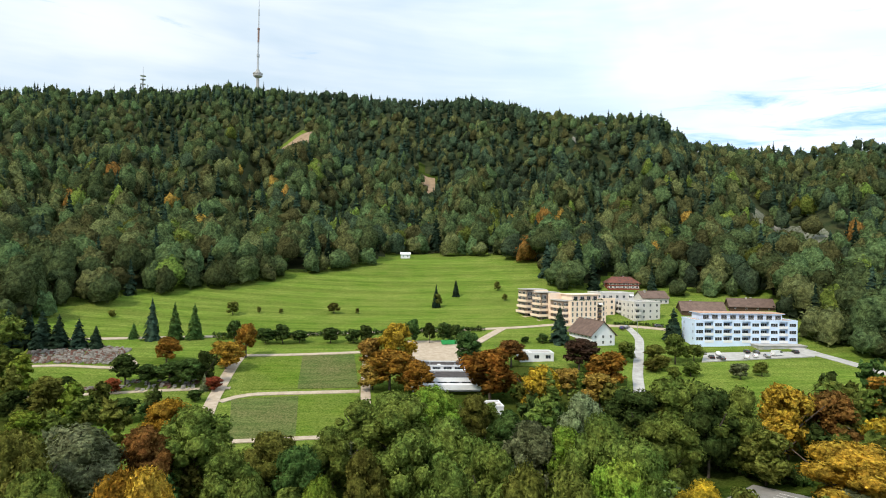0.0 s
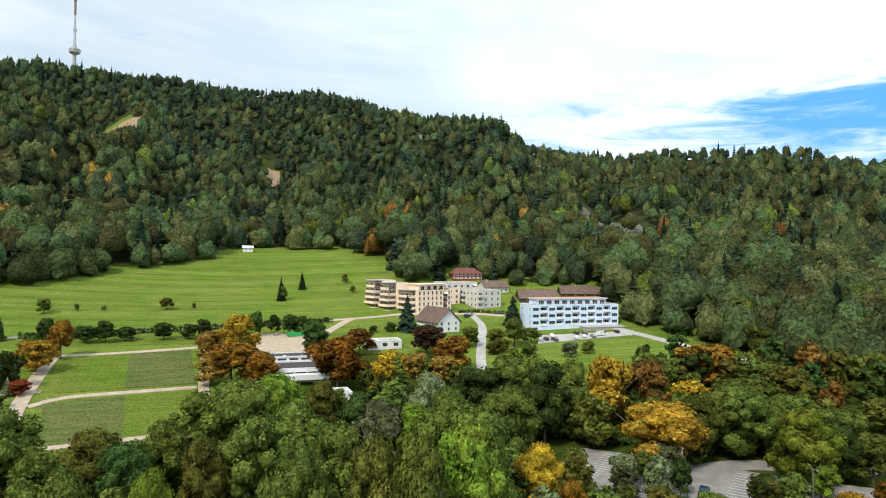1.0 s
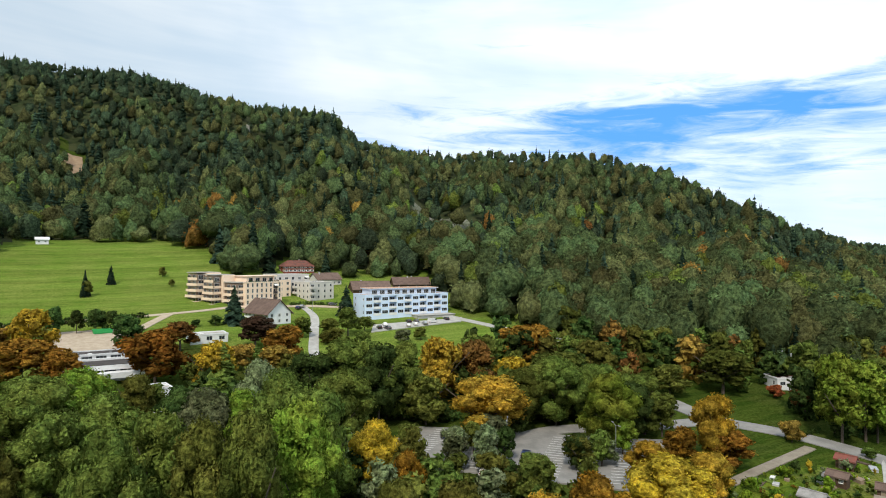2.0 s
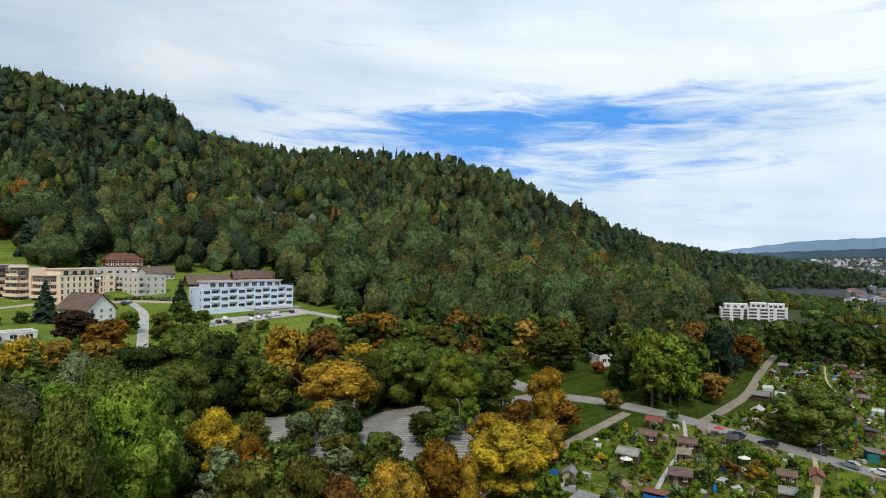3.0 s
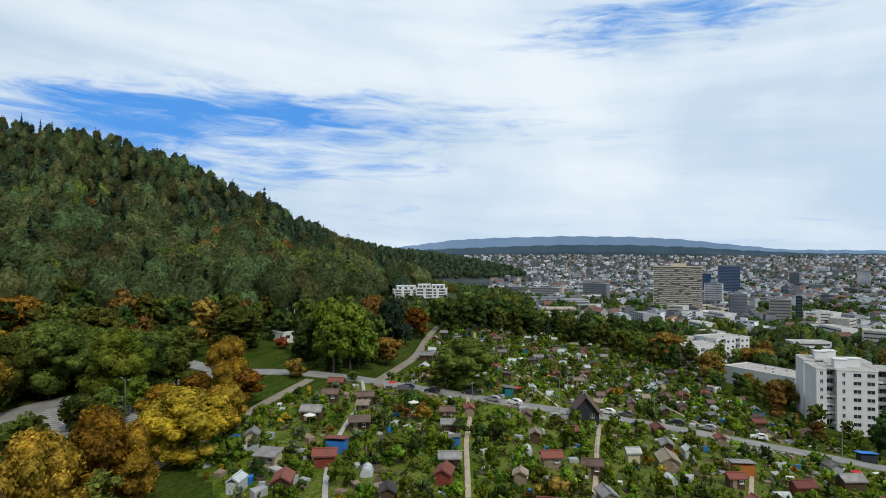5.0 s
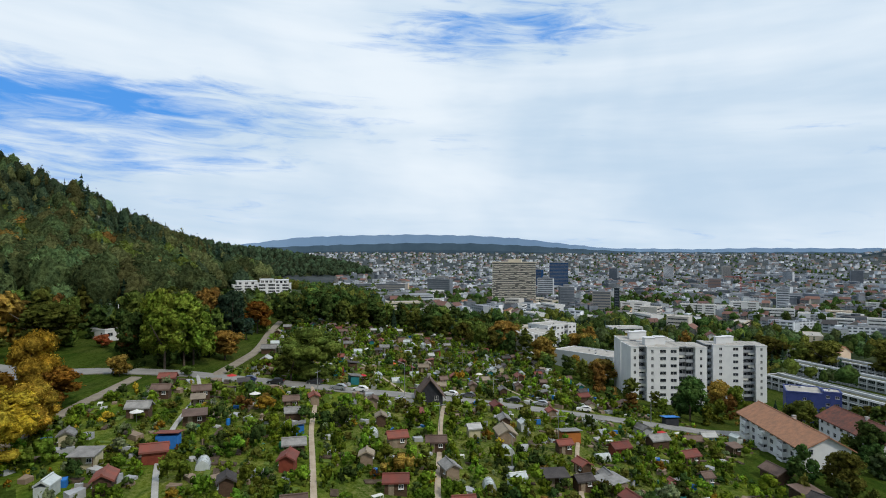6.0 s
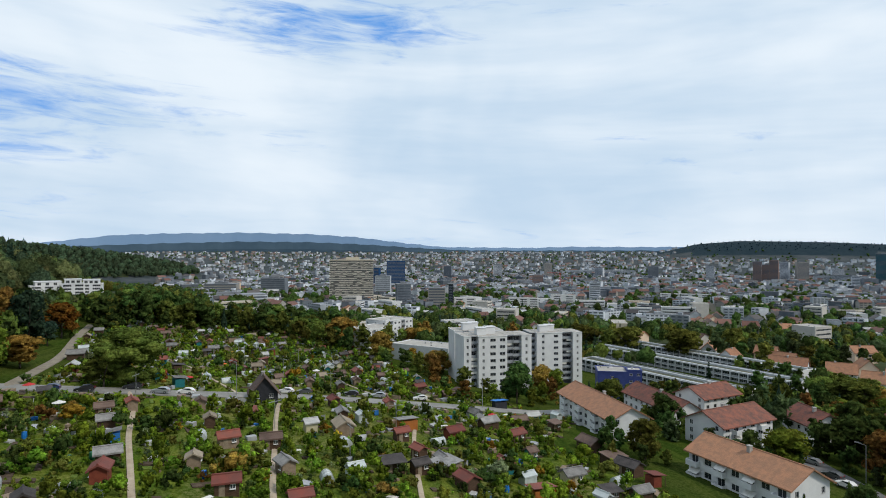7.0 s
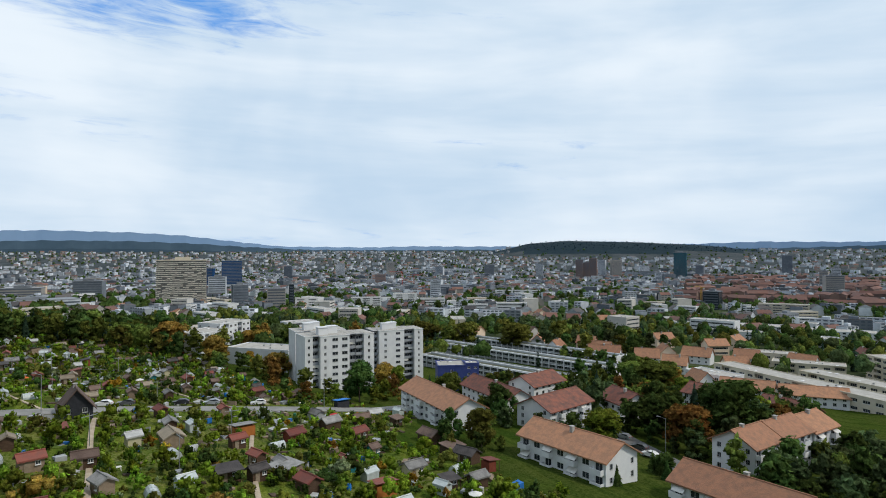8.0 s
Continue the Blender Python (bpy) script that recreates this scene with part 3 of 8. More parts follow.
# low-branched trees close the edge of the crest
edge = ~forest_at(fx * (1 - 15 / fr), fy * (1 - 15 / fr))
fz = fz - np.where(crest_gap < 90, 0.22, np.where(edge, 0.26, 0.0)) * height
near_wood = fr < 560
for k, (leaf, word) in enumerate((("wood", "dark green"), ("wood_light", "green"), ("wood_olive", "olive green"), ("green", "fresh green"), ("yellow", "autumn yellow"), ("rust", "rust-brown"), ("fir", "dark spruce"), ("far_wood", "distant haze-blue"))):
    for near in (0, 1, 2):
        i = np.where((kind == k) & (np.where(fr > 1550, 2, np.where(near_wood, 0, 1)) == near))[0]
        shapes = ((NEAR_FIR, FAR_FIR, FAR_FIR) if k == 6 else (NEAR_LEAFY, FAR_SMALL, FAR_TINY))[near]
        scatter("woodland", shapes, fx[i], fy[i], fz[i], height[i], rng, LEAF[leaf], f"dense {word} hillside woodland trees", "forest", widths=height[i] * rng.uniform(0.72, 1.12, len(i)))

# ---- roads, paths, courts and beds ----
ASPHALT = surface("asphalt", (0.10, 0.10, 0.10), (0.165, 0.16, 0.155), 3.0, 0.9, 0.2, 0.15)
PALE_WAY = surface("pale_gravel", (0.36, 0.29, 0.21), (0.47, 0.39, 0.30), 2.0, 0.95, 0.3, 0.1)
CONCRETE = surface("concrete", (0.33, 0.32, 0.30), (0.45, 0.44, 0.42), 2.5, 0.85, 0.2, 0.2)
DIRT = surface("packed_earth", (0.20, 0.17, 0.13), (0.27, 0.235, 0.185), 2.0, 0.95, 0.3, 0.12)
GREY_ROAD = surface("worn_road", (0.20, 0.195, 0.185), (0.28, 0.27, 0.255), 4.0, 0.9, 0.2, 0.15)
LINE_WHITE = surface("line_paint", (0.62, 0.62, 0.60), (0.75, 0.75, 0.73), 0.6, 0.8)
BED_GREEN = grass("sown_grass", (0.088, 0.148, 0.018), (0.125, 0.178, 0.026), (0.16, 0.17, 0.05))
BED_BROWN = grass("weedy_grass", (0.075, 0.115, 0.030), (0.115, 0.145, 0.045), (0.19, 0.14, 0.075))
SCREE_STONE = surface("mossy_scree", (0.090, 0.105, 0.062), (0.21, 0.21, 0.175), 7.0, 0.95, 0.7, 1.2, gloss=0.0)
DRY_GRASS = surface("dry_grass", (0.24, 0.165, 0.105), (0.31, 0.225, 0.145), 8.0, 0.95, 0.5, 0.8)

ROADS = {
    "field_road": (4.0, [(-160, 258), (-120, 270), (-37, 285), (29, 292), (60, 299), (91, 304), (112, 300)], PALE_WAY),
    "field_path": (4.0, [(29, 292), (20, 274), (12, 258)], PALE_WAY),
    "estate_drive": (3.8, [(91, 304), (90, 282), (80, 250), (72, 226), (66, 206), (58, 190)], CONCRETE),
    "hill_road": (6.0, [(152, 268), (158, 248), (164, 228), (172, 205), (176, 186)], CONCRETE),
    "garden_road": (7.0, [(150, 128), (148, 110), (156, 92), (159, 66), (162, 34), (170, 4), (177, -36), (184, -72), (192, -92), (205, -108)], GREY_ROAD),
    "wood_lane": (2.8, [(159, 70), (186, 73), (212, 77), (264, 90), (310, 100)], DIRT),
    "park_path": (2.6, [(40, 60), (73, 74), (96, 78), (115, 81), (150, 86)], DIRT),
    "park_road": (5.5, [(86, 122), (104, 124), (124, 116), (148, 110)], GREY_ROAD),
    "estate_road": (6.5, [(192, -92), (182, -112), (150, -124), (122, -118), (98, -112), (70, -104)], ASPHALT),
    "back_road": (5.0, [(205, -108), (196, -122), (188, -128)], ASPHALT),
    "bed_path_lower": (2.6, [(-69, 192), (-62, 199), (-45, 202), (-27, 204)], PALE_WAY),
    "bed_path_upper": (2.8, [(-78, 243), (-55, 246), (-33, 250)], PALE_WAY),
    "bed_path_side": (3.2, [(-31, 262), (-28, 230), (-25, 204), (-20, 168), (-15, 136), (-12, 120)], PALE_WAY),
    "bed_path_foot": (2.4, [(-58, 162), (-40, 165), (-20, 168)], PALE_WAY),
    "cemetery_way": (4.0, [(-68, 178), (-72, 196), (-77, 226), (-79, 243)], PALE_WAY),
    "cemetery_path": (2.0, [(-70, 205), (-90, 200), (-112, 192), (-135, 183)], PALE_WAY),
    "grave_path": (2.4, [(-122, 238), (-112, 222), (-135, 220), (-150, 216), (-175, 214)], PALE_WAY),
    "garden_path": (0.9, [(158, 74), (146, 68), (137, 64), (122, 60), (108, 56), (92, 50), (76, 42)], CONCRETE),
    "garden_track": (1.0, [(160, 44), (140, 38), (122, 34), (104, 29), (86, 24)], PALE_WAY),
    "shed_track": (1.0, [(158, 9), (144, 9), (120, 8), (97, 7), (80, 5)], PALE_WAY),
    "low_track": (0.9, [(150, -24), (128, -20), (112, -18), (94, -16), (76, -14)], PALE_WAY),
    "far_track": (0.8, [(178, -20), (220, -2), (270, 20), (330, 40)], PALE_WAY),
    "far_lane": (0.8, [(168, 20), (210, 40), (262, 66), (310, 80)], PALE_WAY),
}


def ribbon(name, width, line, material, lift=0.22):
    """A way laid on the ground with a thickness of its own."""
    pts = [Vector(p) for p in line]
    fine = []
    for i in range(len(pts) - 1):
        p0, p1, p2, p3 = pts[max(i - 1, 0)], pts[i], pts[i + 1], pts[min(i + 2, len(pts) - 1)]
        steps = max(2, int((p2 - p1).length / 3))
        for k in range(steps):
            s = k / steps
            fine.append(0.5 * (2 * p1 + (p2 - p0) * s + (2 * p0 - 5 * p1 + 4 * p2 - p3) * s * s + (3 * p1 - p0 - 3 * p2 + p3) * s ** 3))
    fine.append(pts[-1])
    b = Build()
    rows = []
    for i, p in enumerate(fine):
        d = (fine[min(i + 1, len(fine) - 1)] - fine[max(i - 1, 0)]).normalized()
        side = Vector((-d.y, d.x)) * width / 2
        row = []
        for q, drop in ((p + side, -0.5), (p + side, lift), (p, lift + 0.05), (p - side, lift), (p - side, -0.5)):
            row.append((q.x, q.y, gz(q.x, q.y) + drop))
        rows.append(row)
    k = len(rows[0])
    b.v = [c for row in rows for c in row]
    for i in range(len(rows) - 1):
        for j in range(k - 1):
            b.f.append((i * k + j, i * k + j + 1, (i + 1) * k + j + 1, (i + 1) * k + j))
            b.s.append(0)
    return tagged(new(name, b.mesh(name, material)), "narrow " + ("grey asphalt" if material in (ASPHALT, GREY_ROAD) else "pale gravel" if material is PALE_WAY else "worn concrete") + " way", "road", kind="structure")


for key, (width, line, material) in ROADS.items():
    ribbon(key, width, line, material)


def sheet(name, corners, material, label, lift=0.2, step=3.0):
    """A four-cornered bed or court draped on the ground."""
    a, b, c, d = (Vector(p) for p in corners)
    nu, nv = max(2, int((b - a).length / step)), max(2, int((d - a).length / step))
    m = Build()
    for j in range(nv + 1):
        for i in range(nu + 1):
            s, t = i / nu, j / nv
            p = a * (1 - s) * (1 - t) + b * s * (1 - t) + c * s * t + d * (1 - s) * t
            m.v.append((p.x, p.y, gz(p.x, p.y) + lift))
    for j in range(nv):
        for i in range(nu):
            k = j * (nu + 1) + i
            m.f.append((k, k + 1, k + nu + 2, k + nu + 1))
            m.s.append(0)
    rim = [i for i in range(nu)] + [(j + 1) * (nu + 1) - 1 for j in range(nv)] + [(nv + 1) * (nu + 1) - 1 - i for i in range(nu)] + [(nv - j) * (nu + 1) for j in range(nv)]
    for i, k in enumerate(rim):
        l = rim[(i + 1) % len(rim)]
        p, q = m.v[k], m.v[l]
        m.face(p, (p[0], p[1], p[2] - 0.8), (q[0], q[1], q[2] - 0.8), q)
    return tagged(new(name, m.mesh(name, material)), label, name.split("_")[-1], kind="structure")


sheet("grass_bed", [(-75, 240), (-55, 244), (-48, 206), (-66, 203)], BED_GREEN, "bright green sown grass bed")
sheet("weedy_bed", [(-55, 244), (-35, 247), (-28, 208), (-48, 206)], BED_BROWN, "brownish weedy bed beside a gravel path")
sheet("weedy_bed", [(-66, 194), (-46, 199), (-39, 166), (-56, 163.5)], BED_BROWN, "brownish weedy bed below a gravel path")
sheet("grass_bed", [(-46, 199), (-28, 201), (-22, 169), (-39, 166)], BED_GREEN, "bright green sown grass bed below a path")
sheet("gravel_court", [(-15, 268), (12, 268), (10, 237), (-12, 237)], PALE_WAY, "pale gravel sports court behind a low building", 0.3)
sheet("car_court", [(103, 244), (152, 251), (158, 260), (110, 258)], CONCRETE, "concrete car court in front of the white block", 0.35)
sheet("sand_court", [(80, 172), (92, 178), (98, 170), (86, 163)], PALE_WAY, "sandy yard between park trees", 0.3)
sheet("parking_lot", [(50, 126), (72, 142), (122, 106), (98, 82)], GREY_ROAD, "grey asphalt car park with white bay lines", 0.3)
sheet("fallow_strip", [(-268, 968), (-200, 962), (-182, 832), (-246, 838)], DRY_GRASS, "dry straw-coloured clearing on the hillside", 1.0, 8.0)
sheet("fallow_strip", [(-36, 950), (-14, 945), (-10, 850), (-28, 855)], DRY_GRASS, "small dry clearing on the hillside", 1.0, 8.0)
sheet("scree_slope", [(244, 432), (282, 420), (338, 594), (300, 606)], SCREE_STONE, "mossy grey scree slope between hillside trees", 0.7, 4.0)
sheet("scree_slope", [(690, 434), (712, 422), (780, 570), (760, 582)], SCREE_STONE, "narrow mossy scree slope high on the hill", 0.7, 4.0)
b = Build()
for row in range(4):
    for i in range(17):
        s, t = 0.08 + 0.84 * i / 16, 0.14 + 0.235 * row
        p = Vector((50, 126)) * (1 - s) * (1 - t) + Vector((72, 142)) * s * (1 - t) + Vector((122, 106)) * s * t + Vector((98, 82)) * (1 - s) * t
        d = Vector((0.74, -0.67)) * 2.4
        side = Vector((0.67, 0.74)) * 0.09
        b.face(*[(q.x, q.y, gz(q.x, q.y) + 0.37) for q in (p - d - side, p + d - side, p + d + side, p - d + side)])
tagged(new("parking_line", b.mesh("parking_line", LINE_WHITE)), "white painted bay lines on asphalt", "marking", kind="structure")
# ---- single trees: shapes shared, one object a tree ----
rng = np.random.default_rng(21)
SHAPES = {
    "leafy": [crown_cards(rng, leafy_blobs(rng, 1.0, 0.36, 42, 0.2), 3000, 0.0195, 0.2, 0.4, 2) for _ in range(5)],
    "leafy_far": [crown_cards(rng, leafy_blobs(rng, 1.0, 0.36, 30, 0.2), 1150, 0.036, 0.2, 0.4, 1) for _ in range(4)],
    "leafy_mid": [crown_cards(rng, leafy_blobs(rng, 1.0, 0.36, 14, 0.12), 130, 0.082, 0.2, 0.4, 1) for _ in range(4)],
    "leafy_belt": [crown_cards(rng, leafy_blobs(rng, 1.0, 0.36, 22, 0.15), 400, 0.05, 0.2, 0.4, 1) for _ in range(4)],
    "fir": [conifer_cards(rng, 1.0, 0.24, 26, 15, 0.06) for _ in range(4)],
    "column": [crown_cards(rng, [(0, 0, 0.12 + 0.8 * i / 11, 0.33 * (1 - 0.5 * i / 11)) for i in range(12)], 500, 0.04, 0.3)],
}
TRUNKS = [trunk_mesh(rng, 1.0, 0.022, 6, 0.36) for _ in range(3)]
STEM = Build().tube((0, 0, -0.05), (0, 0, 0.9), 0.02, 0.004, 7).mesh("trunk", BARK)
CROWNS = {}
TREE_WORDS = {"dark": "dark green", "green": "green", "olive": "olive-green", "lime": "yellow-green", "yellow": "golden autumn", "orange": "orange autumn", "rust": "rust-brown autumn", "red": "bright red autumn", "grey": "grey-green", "fir": "dark green", "purple": "dark copper-leaved", "wood_light": "mid-green", "wood": "deep green", "garden": "fresh green"}


def plant(leaf, form, rows):
    """Trees at x, y with a height and a crown's half width."""
    for x, y, tall, half in rows:
        far = form == "leafy" and math.hypot(x, y) > (178 if tall > 13 else 130)
        shape = "leafy_far" if far else form
        k = random.randrange(len(SHAPES[shape]))
        key = (leaf, shape, k)
        if key not in CROWNS:
            CROWNS[key] = fast_mesh("crown", *SHAPES[shape][k][:2], LEAF[leaf], normals=SHAPES[shape][k][2])
        tree = new("tree")
        wide = half / (0.36 if form == "leafy" else 0.24 if form == "fir" else 0.33)
        wide = min(max(wide, tall * 0.6), tall * 1.9) if form == "leafy" else min(max(wide, tall * 0.6), tall * 1.5) if form == "fir" else wide
        tree.matrix_world = pose(x, y, gz(x, y) - 0.2, 0, 0, random.uniform(0, 360)) @ Matrix.Diagonal((wide, wide, tall, 1))
        part("trunk", STEM if form in ("fir", "column") else random.choice(TRUNKS), tree)
        part("crown", CROWNS[key], tree)
        kind = "conifer" if form in ("fir", "column") or leaf == "fir" else "tree"
        size = "small " if tall < 6 else "tall " if tall > 15 else ""
        tagged(tree, f"{size}{TREE_WORDS[leaf]} {'slender columnar conifer' if form == 'column' else 'conifer with drooping boughs' if form == 'fir' else 'broadleaf tree with a full crown'}", kind)


random.seed(4)

# ---- single trees of the park, orchard, gardens and estates: place, height, crown's half width ----
plant("fir", "fir", [(-169.1, 240.0, 16.0, 5.7), (-163.2, 241.0, 17.6, 5.8), (-157.1, 242.0, 15.5, 5.8), (-151.0, 242.9, 14.0, 5.8), (-143.9, 244.2, 12.5, 5.8), (-137.8, 245.4, 9.6, 5.9), (-124.4, 264.3, 18.4, 4.1), (50.4, 263.4, 16.1, 5.1), (106.4, 283.0, 15.2, 5.2), (-3.5, 339.9, 13.3, 2.5), (7.9, 363.7, 10.3, 2.7)])
plant("dark", "fir", [(-115.3, 265.7, 16.7, 3.9), (-108.0, 268.8, 16.0, 4.2), (-133.0, 265.8, 7.2, 3.2), (100.6, -104.0, 5.0, 1.4), (97.7, -103.1, 4.9, 1.4), (97.3, -88.4, 4.6, 1.3), (103.2, -104.4, 5.1, 1.4)])
plant("orange", "leafy", [(-102.8, 230.3, 9.2, 7.6), (-78.6, 224.5, 10.6, 6.4), (-76.2, 240.0, 13.1, 5.3), (-37.2, 79.7, 25.0, 4.4), (-17.2, 205.0, 13.1, 9.0), (-8.4, 198.7, 11.7, 6.9), (15.7, 198.2, 16.2, 9.5), (56.7, 208.5, 13.2, 7.9), (87.7, 155.8, 18.7, 7.3), (83.0, 125.8, 15.1, 9.4), (130.4, 171.8, 16.3, 10.5), (119.6, 86.4, 8.1, 5.4), (99.2, 75.8, 9.7, 4.6), (50.9, 64.4, 15.7, 5.2), (253.5, 92.2, 13.0, 6.3), (286.6, -45.8, 8.4, 3.8)])
plant("dark", "leafy", [(-104.2, 203.2, 10.0, 5.6), (-97.2, 204.4, 6.9, 4.7), (-90.7, 205.7, 7.8, 5.2), (-84.0, 206.8, 8.6, 5.7), (-79.3, 207.6, 11.2, 3.8), (-116.3, 169.2, 8.5, 5.4), (-112.4, 184.2, 7.8, 4.2), (-89.2, 173.8, 6.3, 4.8), (-81.6, 172.9, 5.9, 4.8), (-76.3, 191.3, 3.8, 3.5), (-27.2, 116.9, 15.0, 4.8), (16.4, 149.1, 13.6, 5.5), (9.1, 230.2, 14.0, 5.7), (50.3, 157.1, 17.6, 7.9), (63.8, 146.7, 20.8, 7.4), (78.4, 111.3, 7.8, 2.4), (199.2, -67.4, 13.8, 5.4), (119.4, -152.9, 17.8, 10.6), (128.1, -128.8, 11.9, 6.7), (101.0, -105.7, 5.0, 2.6), (165.3, -101.4, 9.8, 4.5), (84.2, -114.5, 4.8, 4.1)])
plant("dark", "leafy", [(-88.3, 262.0, 9.6, 3.6), (-75.2, 262.9, 6.7, 4.8), (-68.1, 263.2, 8.4, 4.1), (-61.0, 264.0, 5.5, 4.1), (-47.7, 264.1, 6.8, 3.9), (-38.1, 264.7, 6.0, 3.6), (-32.5, 264.4, 8.0, 3.6), (-12.7, 264.6, 10.4, 3.4), (-5.4, 264.4, 8.7, 2.9), (0.7, 264.5, 9.2, 4.1), (5.6, 264.4, 7.9, 3.6), (42.8, 262.1, 4.2, 3.6), (35.7, 262.7, 3.0, 3.1)])
plant("red", "leafy", [(-104.0, 194.5, 5.2, 3.0), (-74.6, 202.1, 4.6, 3.2), (186.2, 117.2, 4.2, 2.6)])
plant("grey", "fir", [(-77.6, 202.1, 5.8, 2.0)])
plant("olive", "leafy", [(-110.4, 171.9, 12.0, 5.5), (-101.0, 183.6, 5.0, 2.5), (-67.0, 97.1, 23.2, 5.8), (-33.8, 123.4, 16.0, 6.2), (-13.6, 107.1, 18.0, 4.4), (8.7, 159.8, 14.2, 4.4), (12.4, 89.1, 22.9, 4.9), (82.8, 239.9, 7.6, 4.4), (78.4, 230.5, 4.5, 3.8), (117.0, 225.0, 5.3, 3.1), (83.0, 232.8, 5.7, 3.9), (137.5, 146.0, 15.2, 7.7), (75.1, 142.2, 12.8, 6.6), (39.2, 83.7, 12.8, 3.4), (43.5, 72.2, 15.6, 4.7), (34.2, 63.8, 16.9, 3.1), (156.2, 132.6, 9.6, 8.5), (68.8, 96.0, 4.6, 2.6), (90.6, 101.2, 7.3, 4.0), (129.7, -74.9, 9.6, 4.4), (339.6, -221.5, 19.2, 13.8), (370.6, -203.4, 17.5, 12.5)])
plant("olive", "leafy", [(382.0, -176.5, 17.4, 13.6), (-107.3, 315.3, 6.9, 3.5), (-57.2, 325.1, 5.9, 3.6), (-159.8, 297.9, 3.8, 1.9), (33.3, 374.5, 5.7, 2.4), (-95.5, 320.7, 3.8, 1.2), (-84.3, 321.7, 2.9, 1.2), (-45.0, 326.0, 3.2, 1.2), (35.5, 351.4, 4.1, 1.9), (-2.5, 339.9, 7.7, 3.1)])
plant("green", "leafy", [(-98.2, 170.1, 7.8, 4.7), (-108.5, 184.8, 5.8, 1.7), (-52.1, 79.4, 24.5, 4.4), (-51.3, 130.3, 18.9, 8.4), (-38.6, 111.5, 16.4, 5.6), (-22.2, 128.1, 15.1, 5.9), (-27.2, 87.9, 21.1, 4.0), (-19.1, 148.8, 15.1, 6.8), (-10.1, 137.6, 19.6, 9.5), (-6.1, 111.8, 19.4, 6.2), (2.2, 120.0, 19.8, 7.2), (8.7, 104.6, 20.5, 5.3), (1.0, 92.0, 22.2, 5.1), (30.3, 114.0, 23.2, 6.8), (33.0, 102.8, 23.0, 6.6), (17.6, 83.2, 24.7, 5.0), (71.7, 240.9, 8.5, 4.2), (91.4, 241.1, 11.6, 5.5), (91.4, 226.1, 5.5, 4.2), (84.2, 223.4, 4.4, 2.7), (100.6, 245.7, 6.7, 5.0), (59.2, 154.0, 21.2, 9.2)])
plant("green", "leafy", [(72.0, 148.4, 20.2, 6.1), (48.2, 131.4, 18.6, 7.3), (106.0, 127.3, 17.5, 7.2), (67.9, 151.3, 17.2, 9.8), (59.2, 158.2, 17.7, 8.5), (121.0, 112.9, 14.9, 6.9), (119.6, 141.2, 14.6, 9.2), (124.7, 129.8, 13.1, 7.4), (121.6, 111.4, 10.3, 6.8), (173.5, 126.6, 14.2, 9.9), (71.9, 94.3, 6.6, 4.2), (96.1, 100.3, 8.1, 3.2), (156.0, 75.8, 2.7, 1.9), (204.2, -104.4, 9.5, 5.9), (200.7, -144.9, 9.9, 5.2), (193.1, -197.7, 14.4, 9.7), (214.3, -203.6, 11.7, 7.8)])
plant("lime", "leafy", [(-103.9, 153.4, 8.4, 5.6), (-18.6, 93.2, 18.9, 3.8), (-2.8, 148.0, 18.6, 7.5), (24.7, 122.5, 18.2, 5.6), (25.9, 88.3, 24.4, 6.1), (105.2, 107.7, 17.8, 7.0), (117.5, 115.8, 11.0, 5.3), (166.6, 89.2, 20.6, 5.1), (168.6, 82.8, 19.7, 6.7), (161.9, 84.9, 16.3, 6.6), (171.0, 81.2, 16.1, 5.9), (223.9, -92.0, 10.7, 3.3), (122.6, -106.6, 9.7, 5.8)])
plant("grey", "leafy", [(-64.7, 110.5, 19.9, 10.1), (18.2, 123.7, 18.5, 6.3), (33.4, 146.2, 19.1, 6.1), (107.5, 221.7, 6.0, 3.5), (66.5, 112.3, 7.5, 3.2), (72.8, 110.1, 9.3, 3.5)])
plant("rust", "leafy", [(-58.4, 121.7, 17.0, 6.1), (-25.8, 230.9, 10.9, 6.6), (-22.9, 206.0, 9.4, 5.7), (26.1, 231.0, 9.8, 6.8), (49.4, 191.9, 10.8, 7.4), (41.6, 202.5, 9.2, 4.7), (99.0, 157.2, 16.2, 6.7), (40.2, 60.0, 17.5, 3.8), (184.7, 77.7, 8.8, 5.7), (150.1, 90.5, 5.5, 2.9), (136.1, 48.0, 2.7, 2.5), (177.7, 103.2, 7.4, 4.3), (224.0, 100.1, 19.0, 5.4), (332.5, -15.1, 16.2, 9.0), (295.5, -31.6, 13.6, 7.2), (360.3, -57.0, 11.8, 5.8), (353.2, -62.6, 13.6, 6.3), (264.1, -53.0, 10.3, 7.2), (236.9, -90.6, 10.9, 5.1), (113.9, -128.0, 12.0, 6.8), (202.6, -217.9, 10.2, 5.2)])
plant("yellow", "leafy", [(-64.4, 146.5, 15.7, 6.0), (-42.7, 81.5, 24.0, 4.1), (-16.7, 227.6, 16.8, 6.9), (29.1, 182.7, 15.3, 6.4), (105.1, 144.5, 13.7, 7.9), (119.0, 89.0, 15.1, 5.3), (85.3, 72.4, 12.6, 7.7), (62.8, 67.3, 15.1, 5.5), (65.4, 64.6, 13.0, 3.8), (45.9, 94.9, 12.6, 3.5)])
plant("green", "fir", [(31.4, 179.6, 16.2, 5.8)])
plant("purple", "leafy", [(51.1, 228.8, 11.8, 9.5)])
plant("fir", "leafy", [(223.7, 91.1, 18.9, 6.4), (230.2, 88.2, 8.5, 4.3)])
